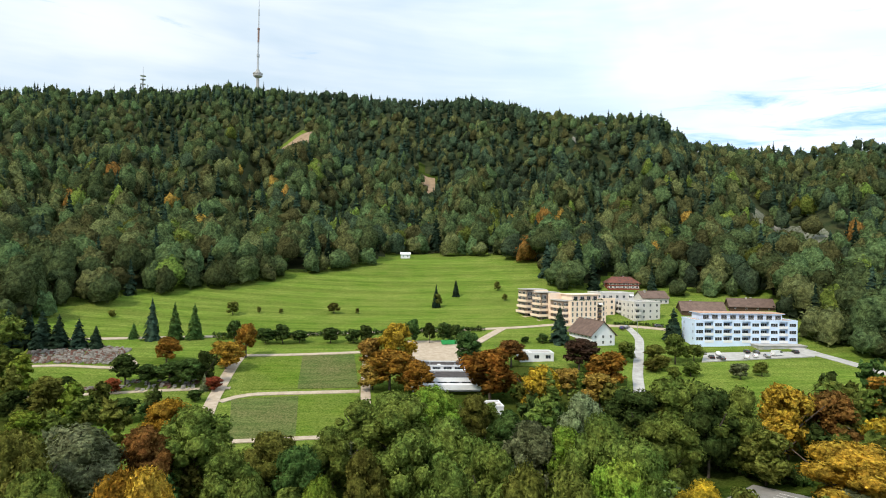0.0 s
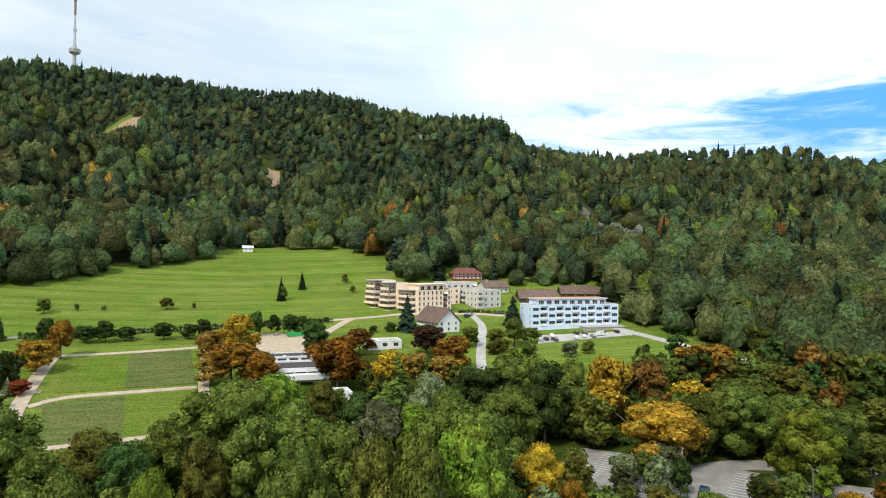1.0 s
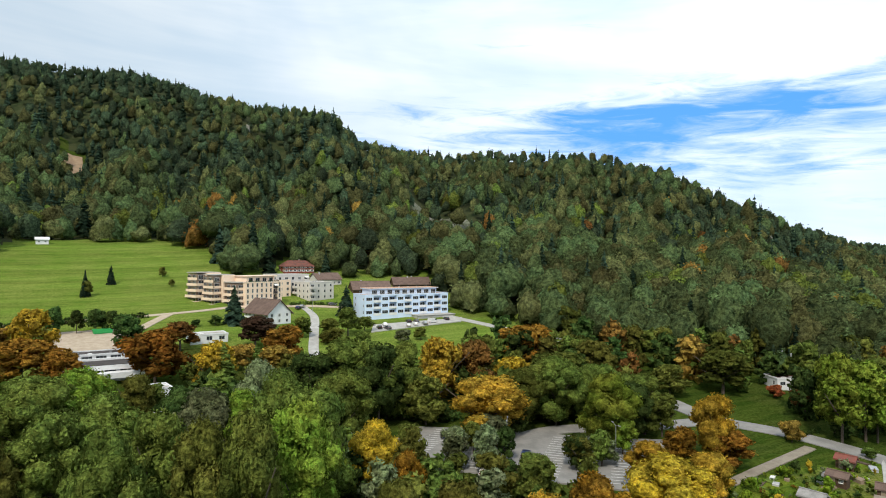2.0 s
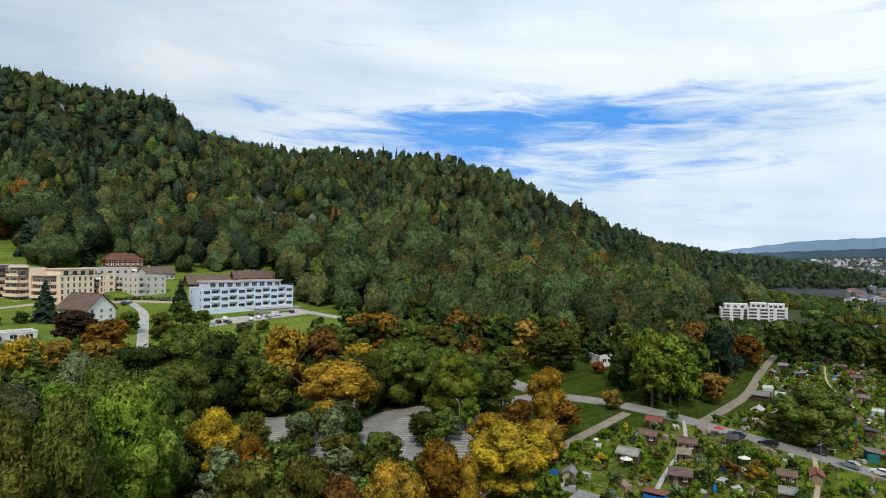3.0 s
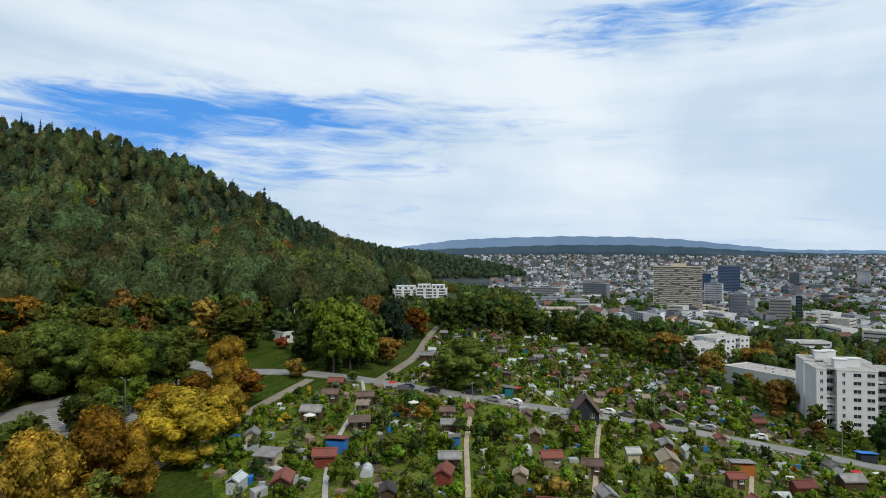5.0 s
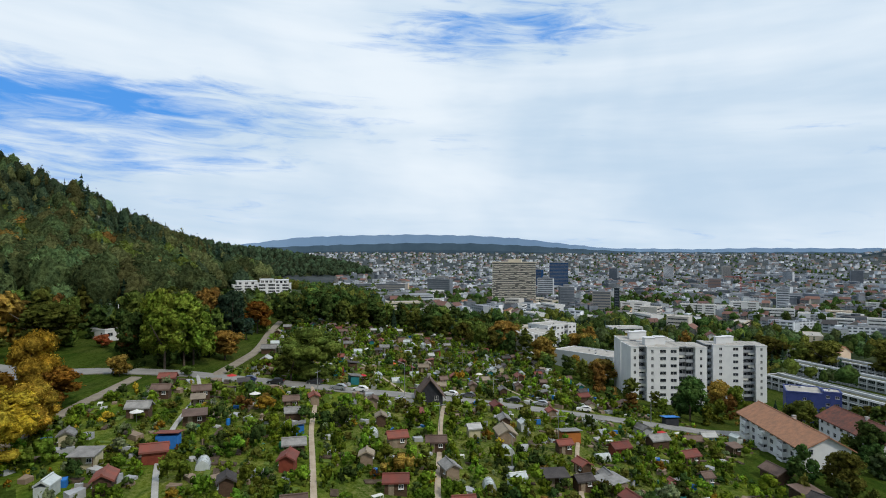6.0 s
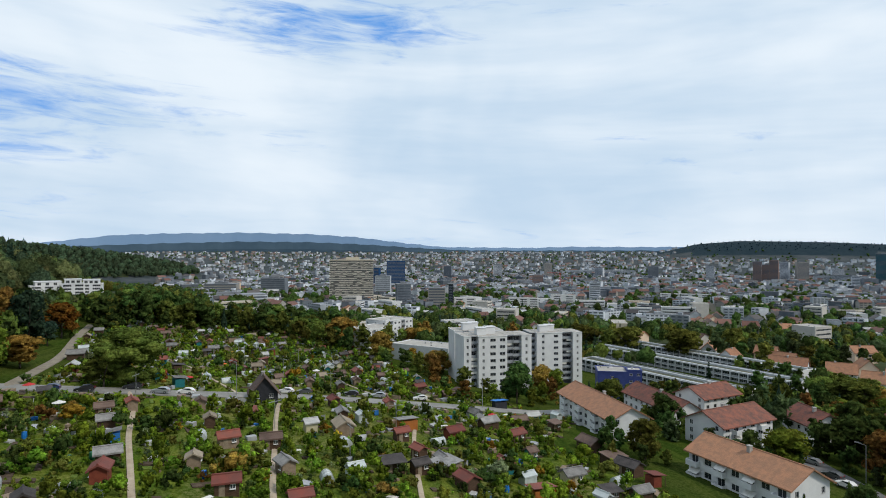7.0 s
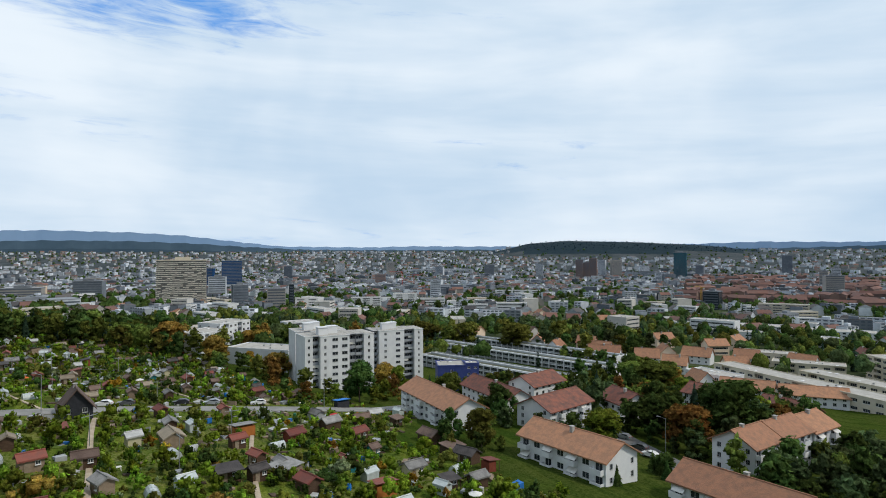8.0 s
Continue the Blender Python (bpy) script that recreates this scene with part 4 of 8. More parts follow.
plant("fir", "column", [(206.5, 130.7, 12.4, 1.0), (208.6, 129.3, 12.5, 1.0), (211.3, 127.7, 12.5, 1.0), (213.7, 126.5, 12.5, 1.0), (215.7, 125.1, 12.6, 1.0)])
plant("green", "leafy", [(12.0, 168.0, 9.5, 5.0), (5.0, 166.0, 9.0, 4.6), (-3.0, 170.0, 8.5, 4.4)])
# young trees between the bays of the car park and the taller ones behind it
plant("grey", "leafy", [(68.3, 116.1, 7.7, 3.3), (80.4, 118.9, 8.5, 4.4), (96.9, 101.0, 6.6, 4.0)])
plant("olive", "leafy", [(74.6, 118.4, 7.4, 2.8), (70.2, 106.1, 5.0, 3.1)])
plant("dark", "leafy", [(69.7, 98.0, 6.2, 3.2), (90.2, 101.6, 7.5, 3.3), (116.3, 111.1, 13.8, 6.3), (91.4, 126.7, 7.1, 3.7)])
plant("green", "leafy", [(75.7, 98.1, 6.6, 4.0), (106.1, 130.3, 15.8, 9.0), (96.7, 129.7, 15.0, 6.9), (116.9, 124.8, 14.9, 7.0), (130.1, 122.2, 11.8, 6.1), (124, 108, 11, 5)])
plant("lime", "leafy", [(105.9, 103.7, 9.3, 3.9)])
plant("yellow", "leafy", [(46, 108, 14, 5.5), (93, 84, 10.5, 5.2), (112, 92, 8.5, 4.6)])
plant("green", "leafy", [(169.0, 46.5, 14.5, 9.0), (164.5, 51.0, 8.0, 5.0)])

# ---- buildings: walls with real openings, windows, balconies and roofs as parts ----
WHITE = surface("white_render", (0.74, 0.75, 0.76), (0.66, 0.67, 0.69), 3.5, 0.85, 0.1, 0.2)
BLUEWHITE = surface("cool_white_render", (0.62, 0.74, 0.92), (0.56, 0.68, 0.86), 4.0, 0.85, 0.1, 0.2)
CREAM = surface("cream_render", (0.86, 0.68, 0.53), (0.79, 0.62, 0.48), 4.0, 0.85, 0.1, 0.2)
GREY_RENDER = surface("grey_render", (0.60, 0.57, 0.53), (0.52, 0.50, 0.47), 4.0, 0.85, 0.1, 0.2)
BEIGE = surface("beige_render", (0.60, 0.54, 0.43), (0.52, 0.47, 0.38), 4.0, 0.85, 0.1, 0.2)
GREY_PANEL = surface("grey_panel", (0.30, 0.31, 0.33), (0.40, 0.41, 0.43), 3.0, 0.8, 0.1, 0.3)
BLUE_WALL = surface("dark_blue_cladding", (0.035, 0.055, 0.20), (0.05, 0.07, 0.24), 2.0, 0.6, 0.1, 0.3)
DARK_WOOD = surface("dark_wood", (0.06, 0.035, 0.022), (0.10, 0.06, 0.038), 0.8, 0.85, 0.4, 0.06, streak=(1, 1, 6))
RED_WOOD = surface("red_brown_wood", (0.16, 0.035, 0.022), (0.22, 0.055, 0.03), 0.8, 0.85, 0.3, 0.06)
TILE_RED = surface("red_roof_tiles", (0.235, 0.085, 0.058), (0.110, 0.060, 0.050), 1.5, 0.85, 0.6, 0.22, per_object=0.2)
TILE_ORANGE = surface("orange_roof_tiles", (0.40, 0.195, 0.112), (0.27, 0.148, 0.094), 1.3, 0.85, 0.6, 0.22, per_object=0.18)
TILE_BROWN = surface("brown_roof_tiles", (0.105, 0.070, 0.056), (0.155, 0.105, 0.085), 2.2, 0.85, 0.6, 0.22, per_object=0.2)
FLAT_ROOF = surface("gravel_roof", (0.34, 0.32, 0.29), (0.45, 0.43, 0.40), 3.0, 0.95, 0.3, 0.2)
TERRACOTTA_FLOOR = surface("terracotta_terrace", (0.42, 0.25, 0.17), (0.50, 0.33, 0.24), 2.0, 0.9, 0.2, 0.25)
DARK_ROOF = surface("dark_bitumen_roof", (0.045, 0.04, 0.04), (0.08, 0.07, 0.068), 2.0, 0.9, 0.2, 0.2)
METAL = surface("galvanised_metal", (0.45, 0.46, 0.47), (0.36, 0.37, 0.38), 0.8, 0.45, 0.1, 0.1, metal=0.7)
FRAME_WHITE = surface("window_frame_white", (0.72, 0.72, 0.72), (0.66, 0.66, 0.66), 0.5, 0.6)
AWNING = surface("awning_cloth", (0.72, 0.71, 0.67), (0.62, 0.61, 0.58), 0.5, 0.85)


def glass_material(name, tint, rough=0.08):
    m = bpy.data.materials.new(name)
    m.use_nodes = True
    n = Nodes(m.node_tree)
    chance = n.add("ShaderNodeObjectInfo").outputs["Random"]
    colour = n.mix(n.math("MULTIPLY", chance, 0.6), (*tint, 1), (tint[0] * 2.6, tint[1] * 2.6, tint[2] * 2.5, 1))
    shader = n.add("ShaderNodeBsdfPrincipled", {"Base Color": colour, "Roughness": rough, "Specular IOR Level": 0.5})
    n.add("ShaderNodeOutputMaterial", {0: shader.outputs[0]})
    return m


GLASS = glass_material("window_glass", (0.022, 0.026, 0.032))


def wall_side(b, o, u, out, width, height, holes, bottom):
    """One side of a house as a sheet with recesses: holes are (u0, z0, u1, z1, depth)."""
    us = sorted({0.0, width, *[h[0] for h in holes], *[h[2] for h in holes]})
    zs = sorted({bottom, height, *[h[1] for h in holes], *[h[3] for h in holes]})
    at = lambda s, z, d=0.0: (o[0] + u[0] * s - out[0] * d, o[1] + u[1] * s - out[1] * d, z)
    for s0, s1 in zip(us, us[1:]):
        for z0, z1 in zip(zs, zs[1:]):
            ms, mz = (s0 + s1) / 2, (z0 + z1) / 2
            if not any(h[0] < ms < h[2] and h[1] < mz < h[3] for h in holes):
                b.face(at(s0, z0), at(s1, z0), at(s1, z1), at(s0, z1))
    for s0, z0, s1, z1, d in holes:
        b.face(at(s0, z0, d), at(s1, z0, d), at(s1, z1, d), at(s0, z1, d))
        b.face(at(s0, z0), at(s1, z0), at(s1, z0, d), at(s0, z0, d))
        b.face(at(s0, z1, d), at(s1, z1, d), at(s1, z1), at(s0, z1))
        b.face(at(s0, z0), at(s0, z0, d), at(s0, z1, d), at(s0, z1))
        b.face(at(s1, z0, d), at(s1, z0), at(s1, z1), at(s1, z1, d))


WINDOW_MESHES = {}
BUILT = []


def window_mesh(w, h, shutters=False):
    key = (round(w, 2), round(h, 2), shutters)
    if key not in WINDOW_MESHES:
        b = Build().box(0, -0.04, 0, w, 0.02, h)
        b.slot = 1
        lights = max(2, round(w / 0.95))
        for k in range(lights):
            x0, x1 = 0.07 + (w - 0.07) * k / lights, (w - 0.07) * (k + 1) / lights
            b.face((x0, -0.046, 0.08), (x1, -0.046, 0.08), (x1, -0.046, h - 0.08), (x0, -0.046, h - 0.08))
        b.slot = 0
        b.box(-0.05, -0.22, -0.06, w + 0.05, -0.04, 0.0)
        if shutters:
            for x in (-0.55, w + 0.05):
                b.box(x, -0.2, 0, x + 0.5, -0.15, h)
        WINDOW_MESHES[key] = b.mesh("window", FRAME_WHITE, GLASS)
    return WINDOW_MESHES[key]


BALCONY_MESHES = {}


def balcony_mesh(w, deep, material, rail):
    key = (round(w, 2), round(deep, 2), material.name, rail)
    if key not in BALCONY_MESHES:
        b = Build()
        b.box(0, -deep, -0.2, w, 0, 0)
        if rail:
            b.slot = 1
            b.box(0, -deep, 0.95, w, -deep + 0.05, 1.02)
            for i in range(int(w / 0.25) + 1):
                b.box(i * 0.25, -deep + 0.01, 0, i * 0.25 + 0.03, -deep + 0.04, 0.95)
        else:
            b.box(0, -deep, 0, w, -deep + 0.14, 1.0)
            b.box(0, -deep + 0.14, 0, 0.12, 0, 1.0)
            b.box(w - 0.12, -deep + 0.14, 0, w, 0, 1.0)
        BALCONY_MESHES[key] = b.mesh("balcony", material, METAL)
    return BALCONY_MESHES[key]


AWNING_MESH = Build().solid([(0, 0, -0.05), (2.6, 0, -0.05), (2.6, -1.3, -0.85), (0, -1.3, -0.85)], [(0, 0, 0), (2.6, 0, 0), (2.6, -1.3, -0.8), (0, -1.3, -0.8)]).mesh("awning", AWNING)
CHIMNEY = Build().box(-0.4, -0.4, -1.2, 0.4, 0.4, 1.1).box(-0.5, -0.5, 1.1, 0.5, 0.5, 1.25).mesh("chimney", CONCRETE)
VENT = Build().box(-0.3, -0.3, 0, 0.3, 0.3, 0.6).box(-0.38, -0.38, 0.6, 0.38, 0.38, 0.68).mesh("vent", METAL)
SKYLIGHT = Build().box(-0.6, -0.8, 0, 0.6, 0.8, 0.25).mesh("skylight", FRAME_WHITE)


def gable_roof(w, d, rise, over, material, hip=0.0):
    """Two pitched slabs with eaves and a ridge cap; a hip shortens the ridge."""
    b = Build()
    x, y, t = w / 2 + over, d / 2 + over, 0.28
    drop = -rise * over / (d / 2)
    r = max(0.2, x - hip)
    for dz in (0,):
        lo = [(-x, -y, drop), (x, -y, drop), (x, y, drop), (-x, y, drop)]
    a, c = (-r, 0, rise), (r, 0, rise)
    up = lambda p: (p[0], p[1], p[2] + t)
    b.face(up(lo[0]), up(lo[1]), up(c), up(a))
    b.face(up(lo[2]), up(lo[3]), up(a), up(c))
    b.face(lo[1], lo[0], a, c)
    b.face(lo[3], lo[2], c, a)
    if hip:
        b.face(up(lo[1]), up(lo[2]), up(c))
        b.face(up(lo[3]), up(lo[0]), up(a))
    else:
        for s, e in ((0, a), (3, a), (1, c), (2, c)):
            b.face(lo[s], e, up(e), up(lo[s]))
    for s, e in ((0, 1), (2, 3)) + (((1, 2), (3, 0)) if hip else ()):
        b.face(lo[s], lo[e], up(lo[e]), up(lo[s]))
    b.tube((-r, 0, rise + t), (r, 0, rise + t), 0.16, 0.16, 5)
    return b.mesh("roof", material)


def house(name, label, x, y, yaw, w, d, h, wall=WHITE, roof="gable", tiles=TILE_ORANGE, rise=3.0, floors=3, fronts="fb", bay=3.2, win=(1.3, 1.35), loggia=None, balcony=None, awnings=0.0, base=None, over=0.6, shutters=False, hip=0.0, chimneys=1, sides=True, group="", plinth=0.6, roof_things=3, cat="building"):
    """A house: w along its front, d deep, h to the eaves. loggia / balcony: every n-th bay is one."""
    c, s = math.cos(radians(yaw)), math.sin(radians(yaw))
    if base is None:
        base = min(gz(x + c * i * w / 2 - s * j * d / 2, y + s * i * w / 2 + c * j * d / 2) for i in (-1, 0, 1) for j in (-1, 1))
    top = new(name)
    for k in range(max(1, int(w / d + 0.5))):
        e = (k + 0.5) / max(1, int(w / d + 0.5)) * w - w / 2
        BUILT.append((x + c * e, y + s * e, d * 0.6))
    top.matrix_world = pose(x, y, base, 0, 0, yaw)
    storey = (h - plinth) / floors
    b = Build()
    places = {"f": ((-w / 2, -d / 2), (1, 0), (0, -1), w, 0), "r": ((w / 2, -d / 2), (0, 1), (1, 0), d, 90), "b": ((w / 2, d / 2), (-1, 0), (0, 1), w, 180), "l": ((-w / 2, d / 2), (0, -1), (-1, 0), d, 270)}
    for side, (o, u, out, length, turn) in places.items():
        holes, fits = [], []
        bays = max(1, int(length / bay))
        step = length / bays
        for i in range(bays):
            for k in range(floors):
                z = plinth + k * storey + 0.75
                mid_u = (i + 0.5) * step
                if side in fronts:
                    if loggia and i % loggia[0] == loggia[1]:
                        holes.append((i * step + 0.15, z - 0.7, (i + 1) * step - 0.15, z + storey - 1.05, 1.5))
                        fits.append(("loggia", i * step + 0.15, z - 0.7, step - 0.3))
                        continue
                    if balcony and i % balcony[0] == balcony[1]:
                        holes.append((mid_u - 0.95, z - 0.65, mid_u + 0.95, z + 1.4, 0.2))
                        fits.append(("balcony", mid_u - 0.95, z - 0.65, 1.9))
                        continue
                    holes.append((mid_u - win[0] / 2, z, mid_u + win[0] / 2, z + win[1], 0.2))
                    fits.append(("window", mid_u - win[0] / 2, z, win[0]))
                elif sides and length > 5 and (i % 2 == 0 or bays < 3):
                    holes.append((mid_u - 0.5, z, mid_u + 0.5, z + 1.25, 0.2))
                    fits.append(("small", mid_u - 0.5, z, 1.0))
        wall_side(b, o, u, out, length, h, holes, -3.0)
        for kind, s0, z0, wide in fits:
            depth = {"loggia": 1.5, "balcony": 0.2}.get(kind, 0.2)
            m = Matrix.Translation((o[0] + u[0] * s0 - out[0] * (depth - 0.04), o[1] + u[1] * s0 - out[1] * (depth - 0.04), z0)) @ pose(0, 0, 0, 0, 0, turn)
            face = Matrix.Translation((o[0] + u[0] * s0, o[1] + u[1] * s0, z0)) @ pose(0, 0, 0, 0, 0, turn)
            if kind == "loggia":
                part("window", window_mesh(wide * 0.8, 2.1), top, m=m @ Matrix.Translation((wide * 0.1, 0, 0)))
                part("balcony", balcony_mesh(wide + 0.1, 0.35, wall if loggia[2] is None else loggia[2], False), top, m=face @ Matrix.Translation((-0.05, 0.18, 0)))
            elif kind == "balcony":
                part("window", window_mesh(1.9, 2.05), top, m=m)
                part("balcony", balcony_mesh(2.9, 1.3, wall if balcony[2] is None else balcony[2], balcony[3]), top, m=face @ Matrix.Translation((-0.5, 0, -0.02)))
            elif kind == "small":
                part("window", window_mesh(1.0, 1.25, shutters), top, m=m)
            else:
                part("window", window_mesh(wide, win[1], shutters), top, m=m)
            if kind in ("loggia", "balcony") and random.random() < awnings:
                part("awning", AWNING_MESH, top, m=face @ Matrix.Translation((0, 0, storey - 0.75)))
    if roof == "gable" and not hip:
        for sx in (-1, 1):
            b.face((sx * w / 2, -d / 2, h), (sx * w / 2, d / 2, h), (sx * w / 2, 0, h + rise))
    b.face((-w / 2, -d / 2, h), (w / 2, -d / 2, h), (w / 2, d / 2, h), (-w / 2, d / 2, h))
    part("wall", b.mesh("wall", wall), top)
    if roof == "gable":
        part("roof", gable_roof(w, d, rise, over, tiles, hip), top, m=pose(0, 0, h + 0.02))
        for k in range(chimneys):
            sx = random.uniform(-0.35, 0.35) * w
            part("chimney", CHIMNEY, top, m=pose(sx, random.uniform(-0.1, 0.1) * d, h + rise * 0.9))
    else:
        b = Build()
        b.box(-w / 2 + 0.3, -d / 2 + 0.3, 0, w / 2 - 0.3, d / 2 - 0.3, 0.12)
        b.slot = 1
        for x0, y0, x1, y1 in ((-w / 2 - 0.1, -d / 2 - 0.1, w / 2 + 0.1, -d / 2 + 0.3), (-w / 2 - 0.1, d / 2 - 0.3, w / 2 + 0.1, d / 2 + 0.1), (-w / 2 - 0.1, -d / 2 + 0.3, -w / 2 + 0.3, d / 2 - 0.3), (w / 2 - 0.3, -d / 2 + 0.3, w / 2 + 0.1, d / 2 - 0.3)):
            b.box(x0, y0, 0, x1, y1, 0.45)
        part("roof", b.mesh("roof", tiles, wall), top, m=pose(0, 0, h + 0.01))
        for k in range(roof_things):
            part("vent", random.choice((VENT, SKYLIGHT)), top, m=pose(random.uniform(-0.4, 0.4) * w, random.uniform(-0.3, 0.3) * d, h + 0.12))
    return tagged(top, label, cat, group)


random.seed(11)
# -- the estate under the hill --
wb = house("apartment_block", "cool white four-storey apartment block with roof terrace", 134, 278.5, 2, 46, 14, 10.4, BLUEWHITE, "flat", TERRACOTTA_FLOOR, floors=3, bay=4.1, win=(3.1, 1.5), loggia=(2, 1, WHITE), fronts="fb", roof_things=5, base=23.5, plinth=1.0)
attic = Build().box(-19, -3.6, 0, 18, 5.5, 2.8).box(-19.8, -4.4, 2.8, 18.8, 6.2, 3.05)
part("attic", attic.mesh("attic", BLUEWHITE), wb, "set-back white roof storey", m=pose(0, 0, 10.5))
part("roof_deck", Build().box(-19.8, -4.4, 3.05, 18.8, 6.2, 3.2).mesh("roof_deck", TERRACOTTA_FLOOR), wb, m=pose(0, 0, 10.5))
for i in range(9):
    part("window", window_mesh(2.6, 2.0), wb, m=pose(-18 + 4.1 * i, -3.66, 10.75))
for i in range(22):
    part("parapet_rail", balcony_mesh(2.0, 0.1, BLUEWHITE, True), wb, m=pose(-22.6 + 2.05 * i, -6.7, 10.6))
part("garage", Build().box(2, -13.5, -3, 23, -7.1, 0.4).box(1.7, -13.8, 0.4, 23.3, -7.1, 0.7).mesh("garage", CONCRETE), wb, "low concrete garage under the block")
for i in range(3):
    part("garage_door", Build().box(0, -0.1, -2.4, 3.4, 0.1, 0.0).mesh("garage_door", GREY_PANEL), wb, m=pose(4 + 6.2 * i, -13.55, 0))

yellow = house("terraced_apartments", "cream four-storey apartment building with stepped planted terraces", 69.3, 309.7, 23, 21, 14, 11.4, CREAM, "flat", FLAT_ROOF, floors=4, bay=2.6, win=(1.0, 1.9), fronts="f", loggia=(7, 6, DARK_ROOF), awnings=0.3, roof_things=4, base=28.0, sides=False)
LOGGIA_DARK = surface("terrace_recess_shade", (0.16, 0.12, 0.09), (0.24, 0.18, 0.14), 2.0, 0.85)
# stepped wings: set-back storeys coloured dark as shade, behind deep cream balcony parapets that wrap round the corner
for x0, y0, x1, y1, low, floors in ((-15.5, -6.5, -6.5, 5.5, 0.0, 4), (-20.3, 5.8, -7.5, 15.5, 0.6, 5), (-22.6, 15.8, -9.0, 26.0, 1.6, 5)):
    part("wing_wall", Build().box(x0 + 2.0, y0 + 1.6, -4, x1, y1, low + 2.8 * floors).mesh("wing_wall", LOGGIA_DARK), yellow, "set-back wall behind terraces, coloured dark as shade")
    part("wing_side", Build().box(x0 + 6.2, y0 - 0.1, -4, x1 + 0.2, y1 + 0.1, low + 2.8 * floors + 0.4).mesh("wing_side", CREAM), yellow)
    for k in range(floors):
        z, back = low + 2.8 * k, 0.45 * k
        slab = Build().box(x0 + back, y0 + back, z - 0.3, x1, y1 - 0.2, z).box(x0 + back, y0 + back, z, x0 + back + 0.16, y1 - 0.2, z + 0.95).box(x0 + back + 0.16, y0 + back, z, x0 + 6.0, y0 + back + 0.16, z + 0.95)
        part("balcony", slab.mesh("balcony", CREAM), yellow)
        part("window", window_mesh(2.4, 2.1), yellow, m=pose(x0 + 2.6, y0 + 1.57, z + 0.05))
        for j in range(2):
            part("window", window_mesh(2.6, 2.1), yellow, m=pose(x0 + 1.97, y0 + 5.6 + 4.2 * j, z + 0.05, 0, 0, -90))
    part("roof", Build().box(x0 + 1.6, y0 + 1.2, 0, x1 + 0.3, y1 + 0.2, 0.35).mesh("roof", FLAT_ROOF), yellow, m=pose(0, 0, low + 2.8 * floors + 0.4))
part("penthouse", Build().box(-7.5, -3.6, 0, 8.5, 6, 2.9).box(-8.3, -4.6, 2.9, 9.2, 6.6, 3.2).mesh("penthouse", CREAM), yellow, "set-back cream roof storey", m=pose(0, 0, 11.6))
for k in range(4):
    part("window", window_mesh(2.2, 2.0), yellow, m=pose(-6.4 + 3.9 * k, -3.65, 11.8))
house("apartment_house", "light grey apartment house with corner balconies", 103.2, 323.3, 19, 15.9, 14, 9.6, GREY_RENDER, "flat", FLAT_ROOF, floors=3, bay=3.2, win=(1.1, 1.5), fronts="fl", balcony=(5, 0, None, False), roof_things=4, base=28.9)
house("apartment_house", "off-white apartment house on the slope with terraces", 92, 337, 16, 20, 14, 10.4, GREY_RENDER, "flat", FLAT_ROOF, floors=3, bay=3.4, win=(1.5, 1.5), fronts="fl", balcony=(3, 1, None, False), awnings=0.5, roof_things=5, base=31.8)
house("apartment_house", "cream apartment wing with an orange awning", 84, 328, 20, 12, 10, 9.5, CREAM, "flat", FLAT_ROOF, floors=3, bay=3.4, win=(1.4, 1.5), fronts="fl", roof_things=3, base=30.0)
house("guest_house", "dark red timber guest house with tiled hip roof", 110, 379, 3, 19, 10, 4.6, RED_WOOD, "gable", TILE_RED, 3.2, floors=2, bay=2.6, win=(1.2, 1.2), shutters=True, hip=4.0)
house("barn", "large barn with a brown tiled roof", 139, 331, -9, 22, 13, 2.6, DARK_WOOD, "gable", TILE_BROWN, 4.2, floors=1, bay=6, win=(1.0, 0.9), fronts="f", chimneys=1)
house("barn", "long farm building with a brown tiled roof", 166, 333, -13, 22, 12, 2.6, DARK_WOOD, "gable", TILE_BROWN, 3.8, floors=1, bay=5, win=(1.0, 0.9), fronts="f", chimneys=2)
house("annex", "brown-roofed house beside the apartment blocks", 119, 351, 12, 16, 10, 4.0, GREY_RENDER, "gable", TILE_BROWN, 3.4, floors=1, bay=3.2)
house("farmhouse", "white farmhouse with green shutters and brown tiled roof", 66, 272, -70, 18, 11.5, 5.4, WHITE, "gable", TILE_BROWN, 5.2, floors=2, bay=3.0, win=(1.0, 1.3), fronts="fbr", shutters=True, over=0.9, chimneys=2, base=22.8)
house("pavilion", "low white flat-roofed pavilion among trees", 36.4, 240.6, 3, 13.1, 8, 3.2, WHITE, "flat", FLAT_ROOF, floors=1, bay=4.2, win=(2.0, 1.4), roof_things=2, base=20.4)
# the school-like low building: two long roofs with white fascias
hall = house("community_hall", "low white hall with dark flat roof and white fascia", 2, 212, 3, 24, 14, 3.6, WHITE, "flat", DARK_ROOF, floors=1, bay=4.0, win=(3.0, 1.6), roof_things=2, base=16.0)
part("fascia", Build().box(-13, -8.2, 3.0, 13, -7.6, 4.3).box(-13, 6.6, 3.2, 13, 7.2, 4.4).mesh("fascia", WHITE), hall)
part("canopy", Build().box(-13, -11.5, 1.0, 13, -8.2, 2.6).mesh("canopy", WHITE), hall)
house("community_hall", "lower dark-roofed wing of a white hall", 0, 226, 3, 24, 9, 3.0, WHITE, "flat", DARK_ROOF, floors=1, bay=4.0, win=(3.0, 1.4), roof_things=3, base=18.0)
house("kiosk", "white rounded-corner kiosk between park trees", 14.5, 179, 8, 6, 7, 5.0, WHITE, "flat", FLAT_ROOF, floors=1, bay=3.6, win=(2.2, 2.2), roof_things=2, base=12.6)
